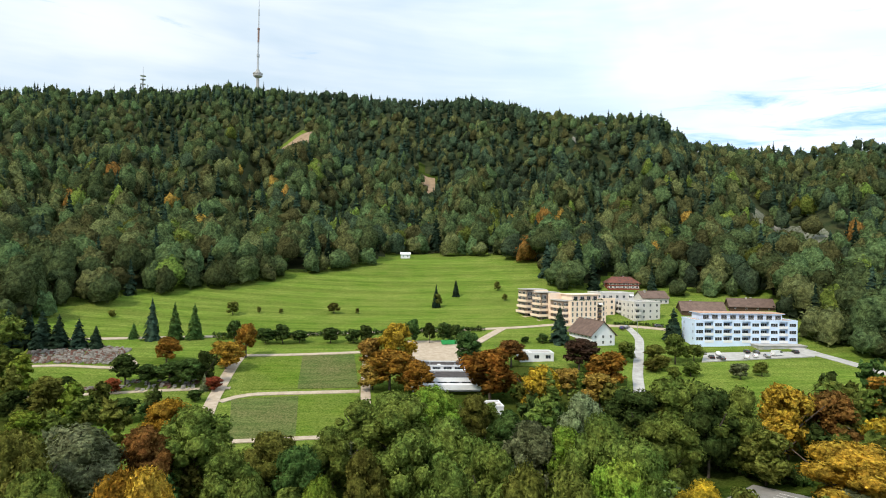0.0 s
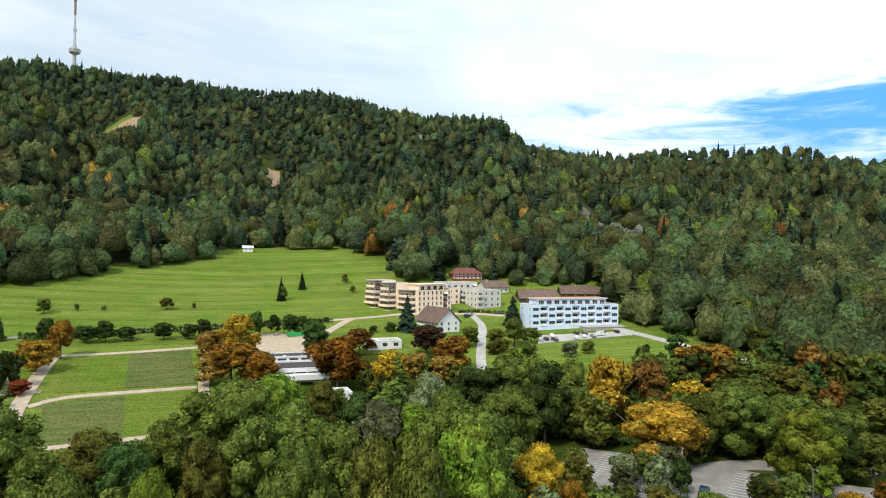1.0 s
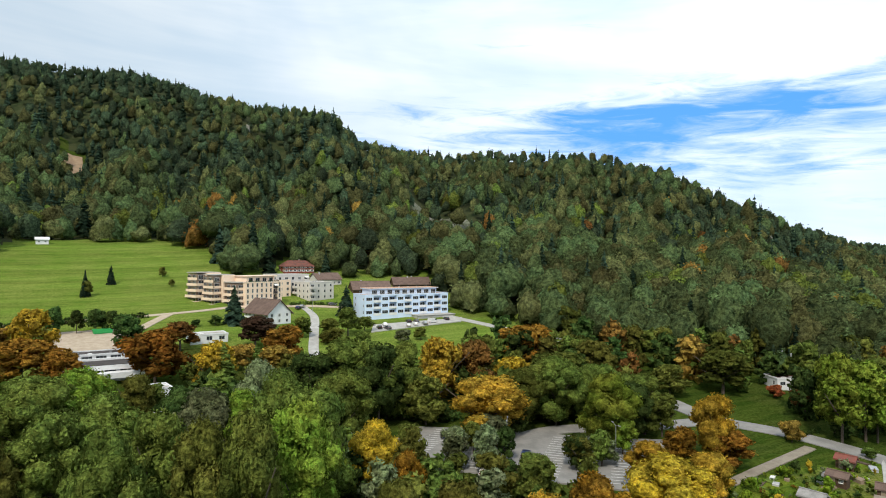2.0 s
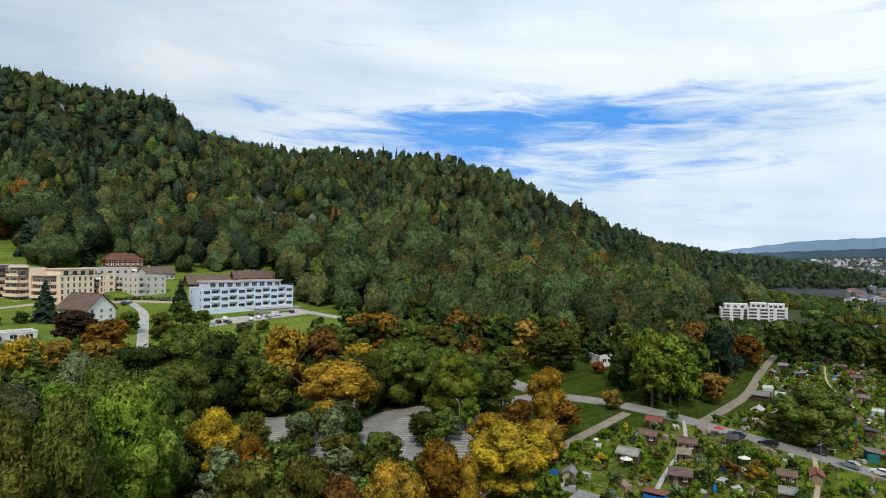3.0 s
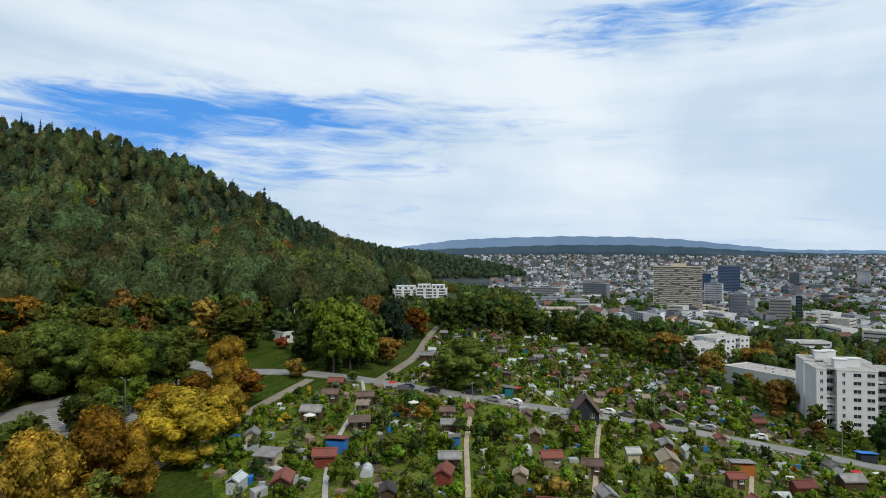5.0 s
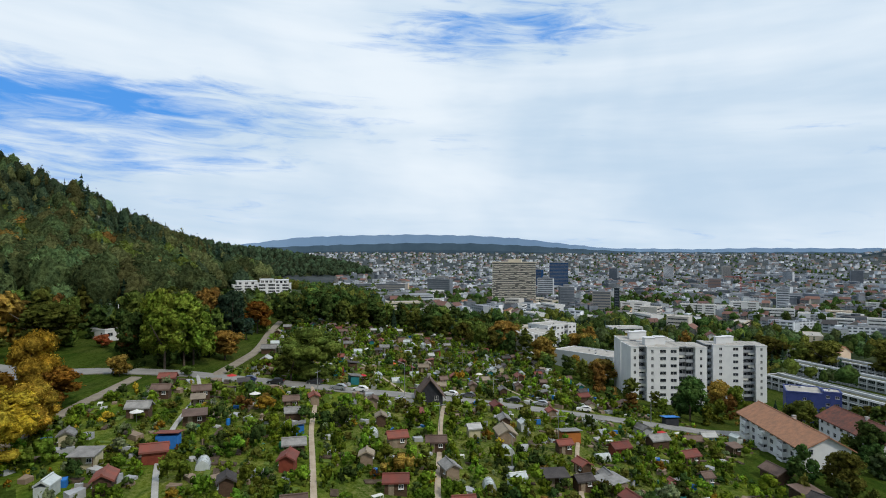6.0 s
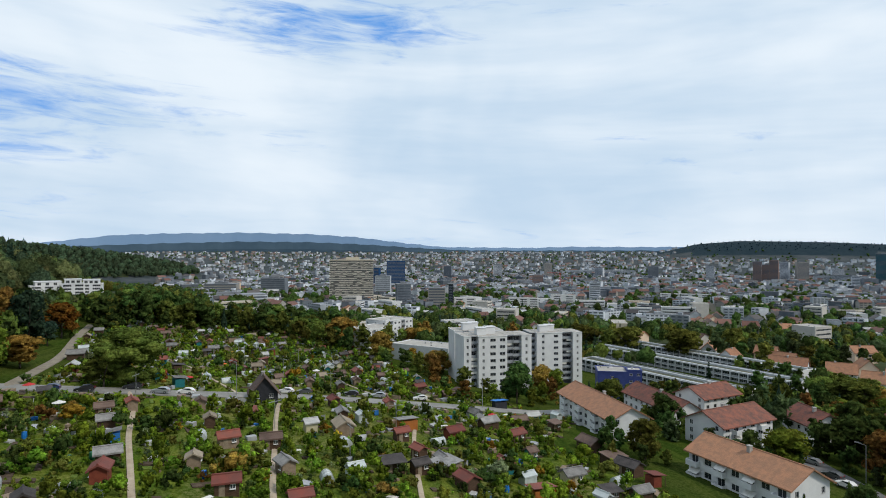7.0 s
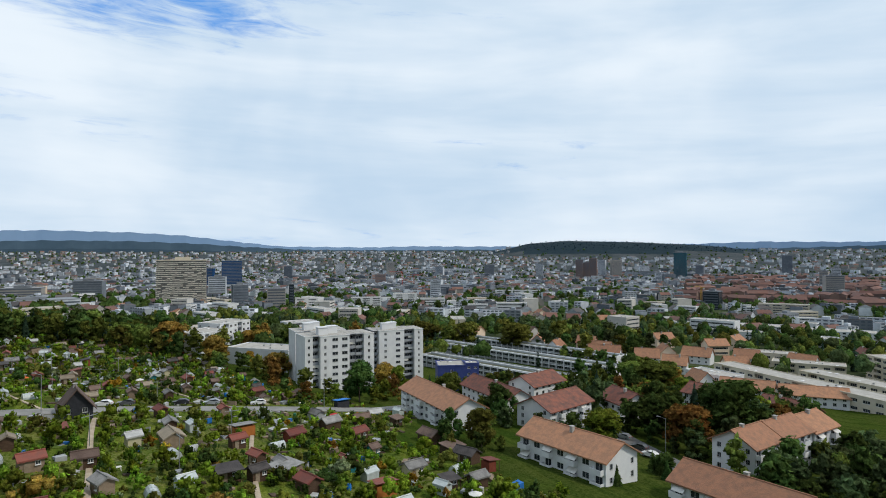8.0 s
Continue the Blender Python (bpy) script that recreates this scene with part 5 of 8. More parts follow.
house("summit_hut", "small white hut at the top of the meadow", -29, 474, 5, 7, 5, 3.2, WHITE, "gable", WHITE, 1.2, floors=1, bay=2.4, win=(0.9, 1.0), chimneys=0)

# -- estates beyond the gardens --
# recesses behind the balconies: shade put into a dark wall colour
LOGGIA_SHADE = surface("balcony_recess_shade", (0.11, 0.115, 0.125), (0.16, 0.165, 0.175), 1.5, 0.8)
BALCONY_GREY = surface("balcony_parapet_grey", (0.34, 0.36, 0.39), (0.28, 0.30, 0.33), 2.0, 0.8)


def stepped_tower(left, right, base, floors, bays, label):
    """A tower block along a line from left to right: bays are (kind, share of the width, set-back in metres)."""
    (x0, y0), (x1, y1) = left, right
    w, yaw = math.hypot(x1 - x0, y1 - y0), math.degrees(math.atan2(y1 - y0, x1 - x0))
    storey, h = 2.68, 2.68 * floors + 1.0
    top = new("tower_block")
    top.matrix_world = pose(x0, y0, base, 0, 0, yaw)
    total, u = sum(s for _, s, _ in bays), 0.0
    for kind, share, back in bays:
        wide = w * share / total
        holes, fits = [], []
        b = Build()
        if kind == "balcony":
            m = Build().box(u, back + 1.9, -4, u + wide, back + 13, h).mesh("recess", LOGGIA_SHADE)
            part("recess", m, top, "recess behind stacked balconies, coloured dark as shade")
            rail = Build().box(0.02, 0, -0.16, wide - 0.02, 1.9, 0).box(0.02, 0, 0, wide - 0.02, 0.1, 1.0).mesh("balcony", BALCONY_GREY)
            blind = Build().box(0.1, 0.3, 1.5, wide - 0.1, 0.4, 2.5).mesh("blind", AWNING)
            for k in range(floors):
                part("balcony", rail, top, m=pose(u, back + 0.25, 0.9 + k * storey))
                part("window", window_mesh(max(1.2, wide * 0.7), 2.0), top, m=pose(u + wide * 0.15, back + 1.86, 0.95 + k * storey))
                if random.random() < 0.22:
                    part("blind", blind, top, m=pose(u, back + 0.1, 0.9 + k * storey))
        else:
            sizes = {"narrow": (0.9,), "wide": (0.9, 2.3, 2.3), "pair": (1.2, 2.2)}[kind]
            for k in range(floors):
                for i, size in enumerate(sizes):
                    s0 = wide * (i + 0.5) / len(sizes) - size / 2
                    holes.append((s0, 1.7 + k * storey, s0 + size, 2.95 + k * storey, 0.16))
                    fits.append((s0, 1.7 + k * storey, size))
            wall_side(b, (u, back), (1, 0), (0, -1), wide, h, holes, -4)
            b.face((u, back + 13, -4), (u, back, -4), (u, back, h), (u, back + 13, h))
            b.face((u + wide, back, -4), (u + wide, back + 13, -4), (u + wide, back + 13, h), (u + wide, back, h))
            b.face((u + wide, back + 13, -4), (u, back + 13, -4), (u, back + 13, h), (u + wide, back + 13, h))
            part("wall", b.mesh("wall", WHITE), top)
            for s0, z, size in fits:
                part("window", window_mesh(size, 1.25), top, m=pose(u + s0, back + 0.12, z))
        r = Build().box(u - 0.12, back - 0.15, h, u + wide + 0.12, back + 13.1, h + 0.3)
        r.slot = 1
        r.box(u + 0.2, back + 0.2, h + 0.3, u + wide - 0.2, back + 12.8, h + 0.36)
        part("roof", r.mesh("roof", WHITE if kind != "balcony" else BALCONY_GREY, FLAT_ROOF), top)
        u += wide
    for k in range(floors // 3):
        part("lift_house", Build().box(-1.9, -1.7, 0, 1.9, 1.7, 2.7).box(-2.1, -1.9, 2.7, 2.1, 1.9, 2.95).mesh("lift_house", WHITE), top, m=pose(w * (0.28 + 0.17 * k), 5.0 + 2.6 * (k % 2), h + 0.36))
    for s in (0.15, 0.5, 0.85):
        BUILT.append((x0 + (x1 - x0) * s, y0 + (y1 - y0) * s, 10))
    return tagged(top, label, "tower block", "white tower blocks")


stepped_tower(polar(103.9, 238), polar(110.1, 247), -18.6, 8, [("narrow", 13, 1.4), ("balcony", 11, 1.4), ("wide", 50, 0.0), ("balcony", 13, 1.6), ("balcony", 13, 0.8), ("narrow", 18, 0.2)], "white eight-storey apartment block with grey recessed balconies")
stepped_tower(polar(110.1, 284), polar(114.7, 292), -22.6, 8, [("balcony", 9, 1.4), ("pair", 42, 0.0), ("balcony", 9, 1.0), ("balcony", 9, 1.4), ("narrow", 15, 0.2)], "white apartment block with stacked balconies set further back")
stepped_tower(polar(103.0, 258), polar(107.5, 263), -18.9, 8, [("narrow", 14, 1.2), ("balcony", 10, 1.2), ("wide", 40, 0.0), ("narrow", 18, 0.4)], "white rear wing of an apartment block")
house("apartment_block", "white five-storey block behind garden trees", 345, -32, -42, 27, 16, 12.5, WHITE, "flat", FLAT_ROOF, floors=4, bay=3.2, win=(1.6, 1.2), loggia=(4, 1, None), base=-17.0)
house("apartment_block", "white stepped block behind garden trees", 368, -45, -50, 24, 16, 15.5, WHITE, "flat", FLAT_ROOF, floors=5, bay=3.2, win=(1.6, 1.2), loggia=(3, 1, GREY_PANEL), base=-18.0)
house("school_hall", "low white windowless hall with a pale flat roof", 300, -56, -46, 16.4, 34, 9.0, WHITE, "flat", FLAT_ROOF, floors=1, bay=8, win=(1.0, 1.0), sides=False, roof_things=5, base=-17.6)
house("office_cube", "dark blue clad building with a pale flat roof", *polar(117.2, 258), -112, 11.6, 13, 10.2, BLUE_WALL, "flat", FLAT_ROOF, floors=3, bay=9.0, win=(1.1, 1.0), fronts="f", sides=False, base=-20.8)
house("office_cube", "dark blue clad stair tower", *polar(119.15, 256), -112, 5.6, 7, 11.2, BLUE_WALL, "flat", FLAT_ROOF, floors=4, bay=2.6, win=(1.2, 0.9), fronts="f", base=-21)
ROW = dict(wall=WHITE, roof="gable", tiles=TILE_ORANGE, rise=2.9, over=0.8, awnings=0.55, group="tiled apartment houses")
house("apartment_house", "white apartment house with orange tiled roof and balconies", 163.5, -80.5, 180, 34, 11, 6.6, floors=3, bay=3.4, win=(1.7, 1.2), balcony=(3, 1, None, False), base=-13.6, fronts="f", **ROW)
house("apartment_house", "white apartment house with orange tiled roof and awnings", 110, -88, -170, 25, 10.5, 6.2, floors=2, bay=3.3, win=(1.9, 1.35), balcony=(2, 0, None, False), base=-13.3, fronts="f", **ROW)
house("apartment_house", "white apartment house with a pale orange roof", 77, -101, -172, 24, 10.5, 6.4, floors=2, bay=3.3, win=(1.9, 1.35), balcony=(2, 0, None, False), base=-15.8, fronts="f", **ROW)
house("apartment_house", "white three-storey house with awnings and tiled roof", 98, -130, -82, 13, 10.5, 8.0, floors=3, bay=3.2, win=(1.4, 1.3), balcony=(2, 0, None, False), base=-16.8, fronts="f", **ROW)
house("apartment_house", "white three-storey house with stepped tiled roof", 99.5, -143, -82, 13, 10.5, 8.6, floors=3, bay=3.2, win=(1.4, 1.3), balcony=(2, 0, None, False), base=-17.4, fronts="f", **ROW)
house("apartment_house", "white three-storey house with tiled roof at the row's end", 101, -156, -82, 12, 10.5, 8.6, floors=3, bay=3.2, win=(1.4, 1.3), balcony=(2, 0, None, False), base=-18.0, fronts="f", **ROW)
ROW["tiles"] = TILE_RED
house("apartment_house", "white house with dark red roof and balconies", 147, -110, -74, 20, 12, 6.8, floors=3, bay=3.2, win=(1.6, 1.2), balcony=(3, 1, None, False), base=-15.2, fronts="f", **ROW)
house("apartment_house", "white house with red roof behind garden trees", 190, -134, -74, 18, 12, 6.8, floors=3, bay=3.2, win=(1.4, 1.2), base=-19, fronts="f", **ROW)
house("apartment_house", "white house with red roof and dormers", 151, -141, 170, 13, 11, 6.6, floors=2, bay=3.2, win=(1.4, 1.2), base=-18.2, fronts="f", **ROW)
house("apartment_house", "long white house with brown roof beside the road", 182, -111, 180, 30, 10, 5.6, floors=2, bay=3.2, win=(1.4, 1.2), base=-17.4, fronts="f", **ROW)
house("dwelling", "red-roofed house with roof windows between trees", 163, -193, -173, 13, 11, 6.0, floors=2, bay=3.2, base=-23.4, fronts="f", **ROW)
house("dwelling", "red-roofed house with a white gable", 135, -200, -178, 17, 10, 5.4, floors=2, bay=3.2, base=-23.2, fronts="f", **ROW)
ROW["tiles"] = TILE_ORANGE
house("dwelling", "orange-roofed row house in front of flats", 175, -232, -150, 20, 10, 5.6, floors=2, bay=3.2, base=-26.8, fronts="f", **ROW)
house("dwelling", "long orange-roofed row house in front of flats", 158, -250, -140, 24, 10, 5.0, floors=2, bay=3.2, base=-27.8, fronts="f", **ROW)
for x, y, yaw, w in ((284, -250, -142, 18), (262, -262, -137, 13), (256, -296, -156, 16), (236, -256, -145, 12), (300, -262, 20, 12), (318, -240, -60, 12), (275, -290, -30, 12), (240, -318, -150, 13), (214, -330, -170, 14), (330, -275, 30, 12), (222, -285, 60, 12), (352, -250, -40, 12), (196, -228, -20, 12)):
    house("dwelling", "yellowish house with a steep orange tiled roof", x, y, yaw, w, 9, 5.2, CREAM if (x + y) % 2 else WHITE, "gable", TILE_ORANGE, 4.2, floors=2, bay=3.6, win=(1.2, 1.2), sides=False, group="garden suburb houses")
# long parallel terraces with flat roofs: dark fronts between white piers and slab edges
PLANTED_ROOF = surface("planted_roof", (0.075, 0.085, 0.05), (0.13, 0.125, 0.09), 6.0, 0.95, 0.3, 0.4)
PALE_ROOF = surface("pale_roof_membrane", (0.60, 0.62, 0.64), (0.50, 0.52, 0.54), 5.0, 0.7, 0.1, 0.4)
PIER = Build().box(-0.14, -0.5, -3, 0.14, 0.4, 5.6).mesh("pier", WHITE)
for x, y, w, base in ((262, -158, 92, -25.0), (298, -198, 128, -27.2), (340, -226, 150, -28.8)):
    t = house("terrace_flats", "long terrace of flats with dark glazed fronts and pale roof strips", x, y, -163, w, 12, 5.6, GREY_PANEL, "flat", PLANTED_ROOF, floors=2, bay=4.6, win=(3.9, 1.7), fronts="f", roof_things=8, base=base, sides=False, group="long terraces")
    for k in range(int(w / 4.6) + 1):
        part("pier", PIER, t, m=pose(-w / 2 + w * k / int(w / 4.6), -6, 0))
    for z in (2.9, 5.55):
        part("slab_edge", Build().box(-w / 2 - 0.2, -6.5, z, w / 2 + 0.2, -5.9, z + 0.22).mesh("slab_edge", WHITE), t)
    part("roof_strip", Build().box(-w / 2 + 1, 0.2, 0, w / 2 - 1, 1.3, 0.9).box(-w / 2 + 0.5, -5.6, 0, w / 2 - 0.5, -4.5, 0.3).mesh("roof_strip", PALE_ROOF), t, "raised pale strip of roof", m=pose(0, 0, 5.75))
    for sx in (-1, 1):
        part("end_wall", Build().box(sx * (w / 2 + 0.2) - 0.2, -6.4, -4, sx * (w / 2 + 0.2) + 0.2, 6.2, 6.1).mesh("end_wall", WHITE), t, "white end wall")
for x, y, yaw, w, base, h in ((174, -264, 172, 88, -28, 7.0), (206, -322, -149, 34, -30, 6.4), (235, -330, -149, 26, -30, 7.5), (174, -340, 154, 22, -30, 12), (160, -292, 172, 60, -29, 6.5)):
    house("terrace_flats", "long beige block of flats with flat roof", x, y, yaw, w, 12, h, BEIGE, "flat", FLAT_ROOF, floors=max(2, int(h / 3)), bay=5.0, win=(3.0, 1.3), loggia=(4, 1, None), fronts="f", roof_things=6, base=base, group="beige flats")
house("town_house", "white flat-roofed villa among trees", 201, -243, -177, 23, 12, 6.6, WHITE, "flat", FLAT_ROOF, floors=2, bay=3.6, win=(2.0, 1.3), roof_things=4, base=-27.4)
house("town_house", "white flat-roofed blocks beside tall conifers", 350, -470, -145, 60, 20, 8.5, WHITE, "flat", FLAT_ROOF, floors=3, bay=4, win=(2.2, 1.3), base=-34.5)
house("town_house", "white flat-roofed blocks in a row", 300, -500, -150, 60, 20, 8.0, WHITE, "flat", FLAT_ROOF, floors=3, bay=4, win=(2.2, 1.3), base=-35)
# the clinic by the wood: stepped wings with long dark balconies and a set-back top storey
for az, r, w, h, base, yaw in ((69.2, 428, 18, 7.6, 10.2, -64), (70.9, 424, 12, 8.8, 10.2, -70), (72.2, 430, 12, 8.2, 10.2, -76)):
    x, y = polar(az, r)
    c = house("clinic", "white stepped clinic with long dark balcony bands", x, y, yaw, w, 15, h, WHITE, "flat", FLAT_ROOF, floors=4, bay=5.0, win=(4.2, 1.2), fronts="f", base=base, roof_things=3)
    part("attic", Build().box(-w * 0.36, -4, 0, w * 0.36, 6, 2.6).box(-w * 0.38, -4.4, 2.6, w * 0.38, 6.4, 2.85).mesh("attic", WHITE), c, "set-back white roof storey", m=pose(0, 0, h + 0.15))
    for k in range(3):
        part("window", window_mesh(1.8, 1.5), c, m=pose(-w * 0.3 + w * 0.22 * k, -4.02, h + 0.7))
# the tall slab with staggered balconies
PALE_BEIGE = surface("pale_beige_parapet", (0.68, 0.65, 0.57), (0.58, 0.55, 0.49), 5.0, 0.85, 0.1, 0.2)
tower = new("office_tower")
tower.matrix_world = pose(880, -56, -33, 0, 0, -98)
b = Build().box(-30, -9.5, 4, 30, 9.5, 61).box(-27, -8, -6, 27, 8, 4)
# the wall's dark colour paints the loggia shade between the parapets
part("wall", b.mesh("wall", surface("painted_loggia_shade", (0.10, 0.105, 0.11), (0.17, 0.165, 0.155), 6, 0.7)), tower)
slab = {}
for k in range(22):
    z = 5.2 + 2.52 * k
    x = -30.5
    while x < 30:
        step = random.choice((1.9, 3.8, 5.7))
        step = min(step, 30.5 - x)
        key = round(step, 1)
        if key not in slab:
            slab[key] = Build().box(0, -0.9, -0.3, key - 0.25, 0, 0.8).mesh("balcony", PALE_BEIGE)
        if random.random() < 0.9:
            part("balcony", slab[key], tower, m=pose(x, -9.5, z + random.choice((0, 0, 0.5))))
        x += step
    part("balcony", Build().box(-0.9, -9.5, -0.3, 0, 9.5, 0.85).mesh("balcony", PALE_BEIGE) if "side" not in slab else slab["side"], tower, m=pose(-30, 0, z))
part("roof", Build().box(-31, -10.5, 61, 31, 10.5, 62.4).box(-8, -6, 62.4, 10, 6, 66).mesh("roof", BEIGE), tower)
part("podium", Build().box(-40, -16, -6, 42, 12, 3.2).box(-41, -17, 3.2, 43, 13, 3.9).mesh("podium", WHITE), tower)
tagged(tower, "tall slab tower with staggered beige balcony parapets", "tower block")

# ---- belts of wood round the park, the gardens and the estates ----
rng = np.random.default_rng(33)
OPEN = [BED_UPPER, BED_LOWER, [(-20, 275), (18, 275), (18, 165), (-20, 165)], [(45, 128), (73, 148), (128, 106), (98, 74)], [(100, 240), (170, 245), (170, 300), (100, 300)], [(56, 180), (76, 196), (96, 182), (84, 160)]]


def belt(count, ring, leaves, low, high, gap=6.5, far=False):
    """Trees at random in a polygon, clear of ways and of open ground."""
    xs, ys = [p[0] for p in ring], [p[1] for p in ring]
    done, rows = [], {}
    for _ in range(count * 12):
        if len(done) >= count:
            break
        x, y = rng.uniform(min(xs), max(xs)), rng.uniform(min(ys), max(ys))
        if not inside(np.array([x]), np.array([y]), ring)[0] or any((x - a) ** 2 + (y - b) ** 2 < gap * gap for a, b in done):
            continue
        if any(inside(np.array([x]), np.array([y]), o)[0] for o in OPEN) or any(near_line(np.array([x]), np.array([y]), line, w / 2 + 2.5)[0] for w, line, _ in ROADS.values()):
            continue
        if any((x - a) ** 2 + (y - b) ** 2 < (r + 2.5) ** 2 for a, b, r in BUILT):
            continue
        done.append((x, y))
        leaf = leaves[rng.integers(len(leaves))]
        tall = rng.uniform(low, high)
        if y > 60 and x > 180:
            tall = min(tall, max(5.0, 47.0 - 0.083 * math.hypot(x, y) - gz(x, y)))
        rows.setdefault(leaf, []).append((x, y, tall, tall * rng.uniform(0.42, 0.58)))
    for leaf, some in rows.items():
        x, y, tall, half = np.array(some).T
        wide = tall * 0.9 if leaf == "fir" else half / 0.45
        scatter("tree_belt", SHAPES["fir"][:1] if leaf == "fir" else SHAPES["leafy_belt"] if np.hypot(x, y).mean() < 150 else SHAPES["leafy_mid"], x, y, ground_z(x, y) - 0.3, tall, rng, LEAF[leaf], f"belt of {TREE_WORDS[leaf]} trees", "trees", widths=wide)


belt(60, [(100, 165), (165, 130), (205, 122), (250, 135), (225, 200), (185, 230), (160, 205), (120, 190)], ["dark", "green", "green", "olive", "dark", "rust"], 11, 17)
belt(34, [(190, 84), (262, 96), (300, 112), (260, 138), (208, 122), (166, 100)], ["dark", "green", "fir", "dark", "olive"], 11, 17)
belt(26, [(-160, 170), (-120, 150), (-70, 150), (-72, 175), (-110, 188), (-160, 205)], ["olive", "green", "dark", "green", "lime"], 7, 12)
belt(16, [(-230, 240), (-180, 215), (-158, 222), (-170, 265), (-200, 285)], ["dark", "fir", "green"], 9, 15)
belt(20, [(-90, 112), (-10, 112), (-10, 138), (-90, 145)], ["green", "dark", "olive", "grey"], 8, 11)
belt(22, [(5, 112), (60, 108), (62, 150), (5, 150)], ["green", "green", "lime", "grey", "olive"], 8, 11)
belt(16, [(20, 160), (60, 160), (62, 200), (24, 200)], ["olive", "green", "dark"], 8, 12)
belt(90, [(262, 100), (330, 100), (400, 60), (410, 0), (350, -55), (300, -30), (340, 20), (320, 82)], ["dark", "green", "dark", "fir", "green", "olive"], 9, 15, 6)
belt(30, [(232, -45), (290, -25), (300, -90), (262, -120), (250, -80)], ["dark", "green", "olive", "rust"], 6, 11)
belt(34, [(290, -110), (420, -60), (430, -170), (330, -200)], ["dark", "green", "olive", "rust", "green"], 10, 16, 8)
belt(40, [(150, -132), (190, -132), (210, -180), (165, -240), (120, -190), (105, -140)], ["dark", "green", "dark", "wood_light", "lime", "rust"], 7, 13, 7)
belt(26, [(80, -112), (110, -125), (108, -170), (60, -150)], ["dark", "green", "wood_light"], 6, 11, 7)
belt(14, [(130, -60), (175, -90), (168, -100), (120, -75)], ["green", "olive", "dark"], 4, 7, 6)
belt(14, [(200, -40), (235, -60), (222, -100), (192, -84)], ["green", "dark", "rust", "lime"], 5, 9, 6)
belt(34, [(20, 58), (60, 62), (84, 78), (62, 100), (44, 122), (14, 108)], ["green", "green", "dark", "olive", "grey"], 9, 12)
belt(36, [(88, 132), (140, 128), (160, 160), (120, 190), (92, 168)], ["green", "dark", "green", "olive", "rust"], 10, 14)
belt(70, [(252, 92), (330, 104), (392, 80), (440, 10), (410, -20), (372, 40), (320, 84)], ["dark", "green", "dark", "dark", "fir"], 12, 18, 5.5)
belt(44, [(300, 112), (420, 150), (470, 120), (420, 60), (380, 90)], ["dark", "green", "dark", "olive"], 11, 16, 7)
belt(46, [(128, -122), (196, -128), (214, -176), (176, -228), (118, -196), (104, -150)], ["dark", "dark", "fir", "green", "wood_light"], 7, 12, 6)
belt(26, [(120, -96), (150, -92), (168, -104), (140, -128), (108, -124)], ["dark", "wood_light", "green", "dark"], 4, 8, 5)
belt(30, [(196, -98), (226, -106), (236, -150), (204, -160), (190, -132)], ["dark", "olive", "green", "fir"], 5, 9, 5.5)
belt(40, [(210, -180), (300, -225), (280, -262), (196, -232)], ["dark", "green", "dark", "olive"], 6, 11, 6)
belt(40, [(300, -240), (420, -260), (400, -320), (270, -310)], ["olive", "dark", "wood_light"], 12, 17, 9)
belt(30, [(60, -108), (96, -118), (96, -170), (40, -140)], ["dark", "green", "wood_light"], 5, 10, 6)
# hedges
BUSH = [crown_cards(rng, leafy_blobs(rng, 1.0, 0.5, 9, 0.15, 0.9), 60, 0.13, 0.25) for _ in range(5)]


def hedge(line, leaf, tall, label):
    pts = []
    for (x0, y0), (x1, y1) in zip(line, line[1:]):
        steps = int(math.hypot(x1 - x0, y1 - y0) / 0.9) + 1
        pts += [(x0 + (x1 - x0) * i / steps + rng.normal() * 0.3, y0 + (y1 - y0) * i / steps + rng.normal() * 0.3) for i in range(steps)]
    p = np.array(pts)
    scatter("hedge", BUSH, p[:, 0], p[:, 1], ground_z(p[:, 0], p[:, 1]) - 0.2, rng.uniform(0.85, 1.15, len(p)) * tall, rng, LEAF[leaf], label, "hedge")


hedge([(40, 148), (58, 158), (84, 140)], "dark", 4.0, "tall dark green clipped hedge beside the car park")
hedge([(-100, 272), (-30, 281), (20, 287)], "dark", 2.6, "uneven dark green hedge along a road")
hedge([(-98, 268), (-60, 274)], "green", 2.2, "uneven green hedge along a road")
hedge([(112, 304), (95, 308), (84, 305)], "dark", 1.8, "clipped green hedge before the houses")
hedge([(165, 88), (178, 86), (190, 84)], "dark", 4.5, "dense dark green hedge by the crossing")
hedge([(150, 92), (166, 92)], "dark", 1.3, "low green hedge beside the road")
def roof_planting(x, y, z, yaw, spots):
    """Low tubs of green along a roof terrace."""
    c, sn = math.cos(radians(yaw)), math.sin(radians(yaw))
    p = np.array([(x + c * a - sn * b, y + sn * a + c * b, z + d) for a, b, d in spots])
    scatter("terrace_plants", BUSH, p[:, 0], p[:, 1], p[:, 2], rng.uniform(0.7, 1.5, len(p)), rng, LEAF["dark"], "green shrubs in tubs along roof terraces", "plants")


roof_planting(69.3, 309.7, 28.0, 23, [(-9.5 + 1.25 * k, -6.2, 11.5) for k in range(16)] + [(-14.9 + 0.45 * k, -5 + 2.4 * j, 2.8 * k) for k in range(1, 4) for j in range(4)] + [(-19.7 + 0.45 * k, 7 + 2.2 * j, 0.6 + 2.8 * k) for k in range(1, 5) for j in range(4)])
hedge([(112, -100), (140, -112)], "dark", 1.6, "clipped green hedge by the houses")

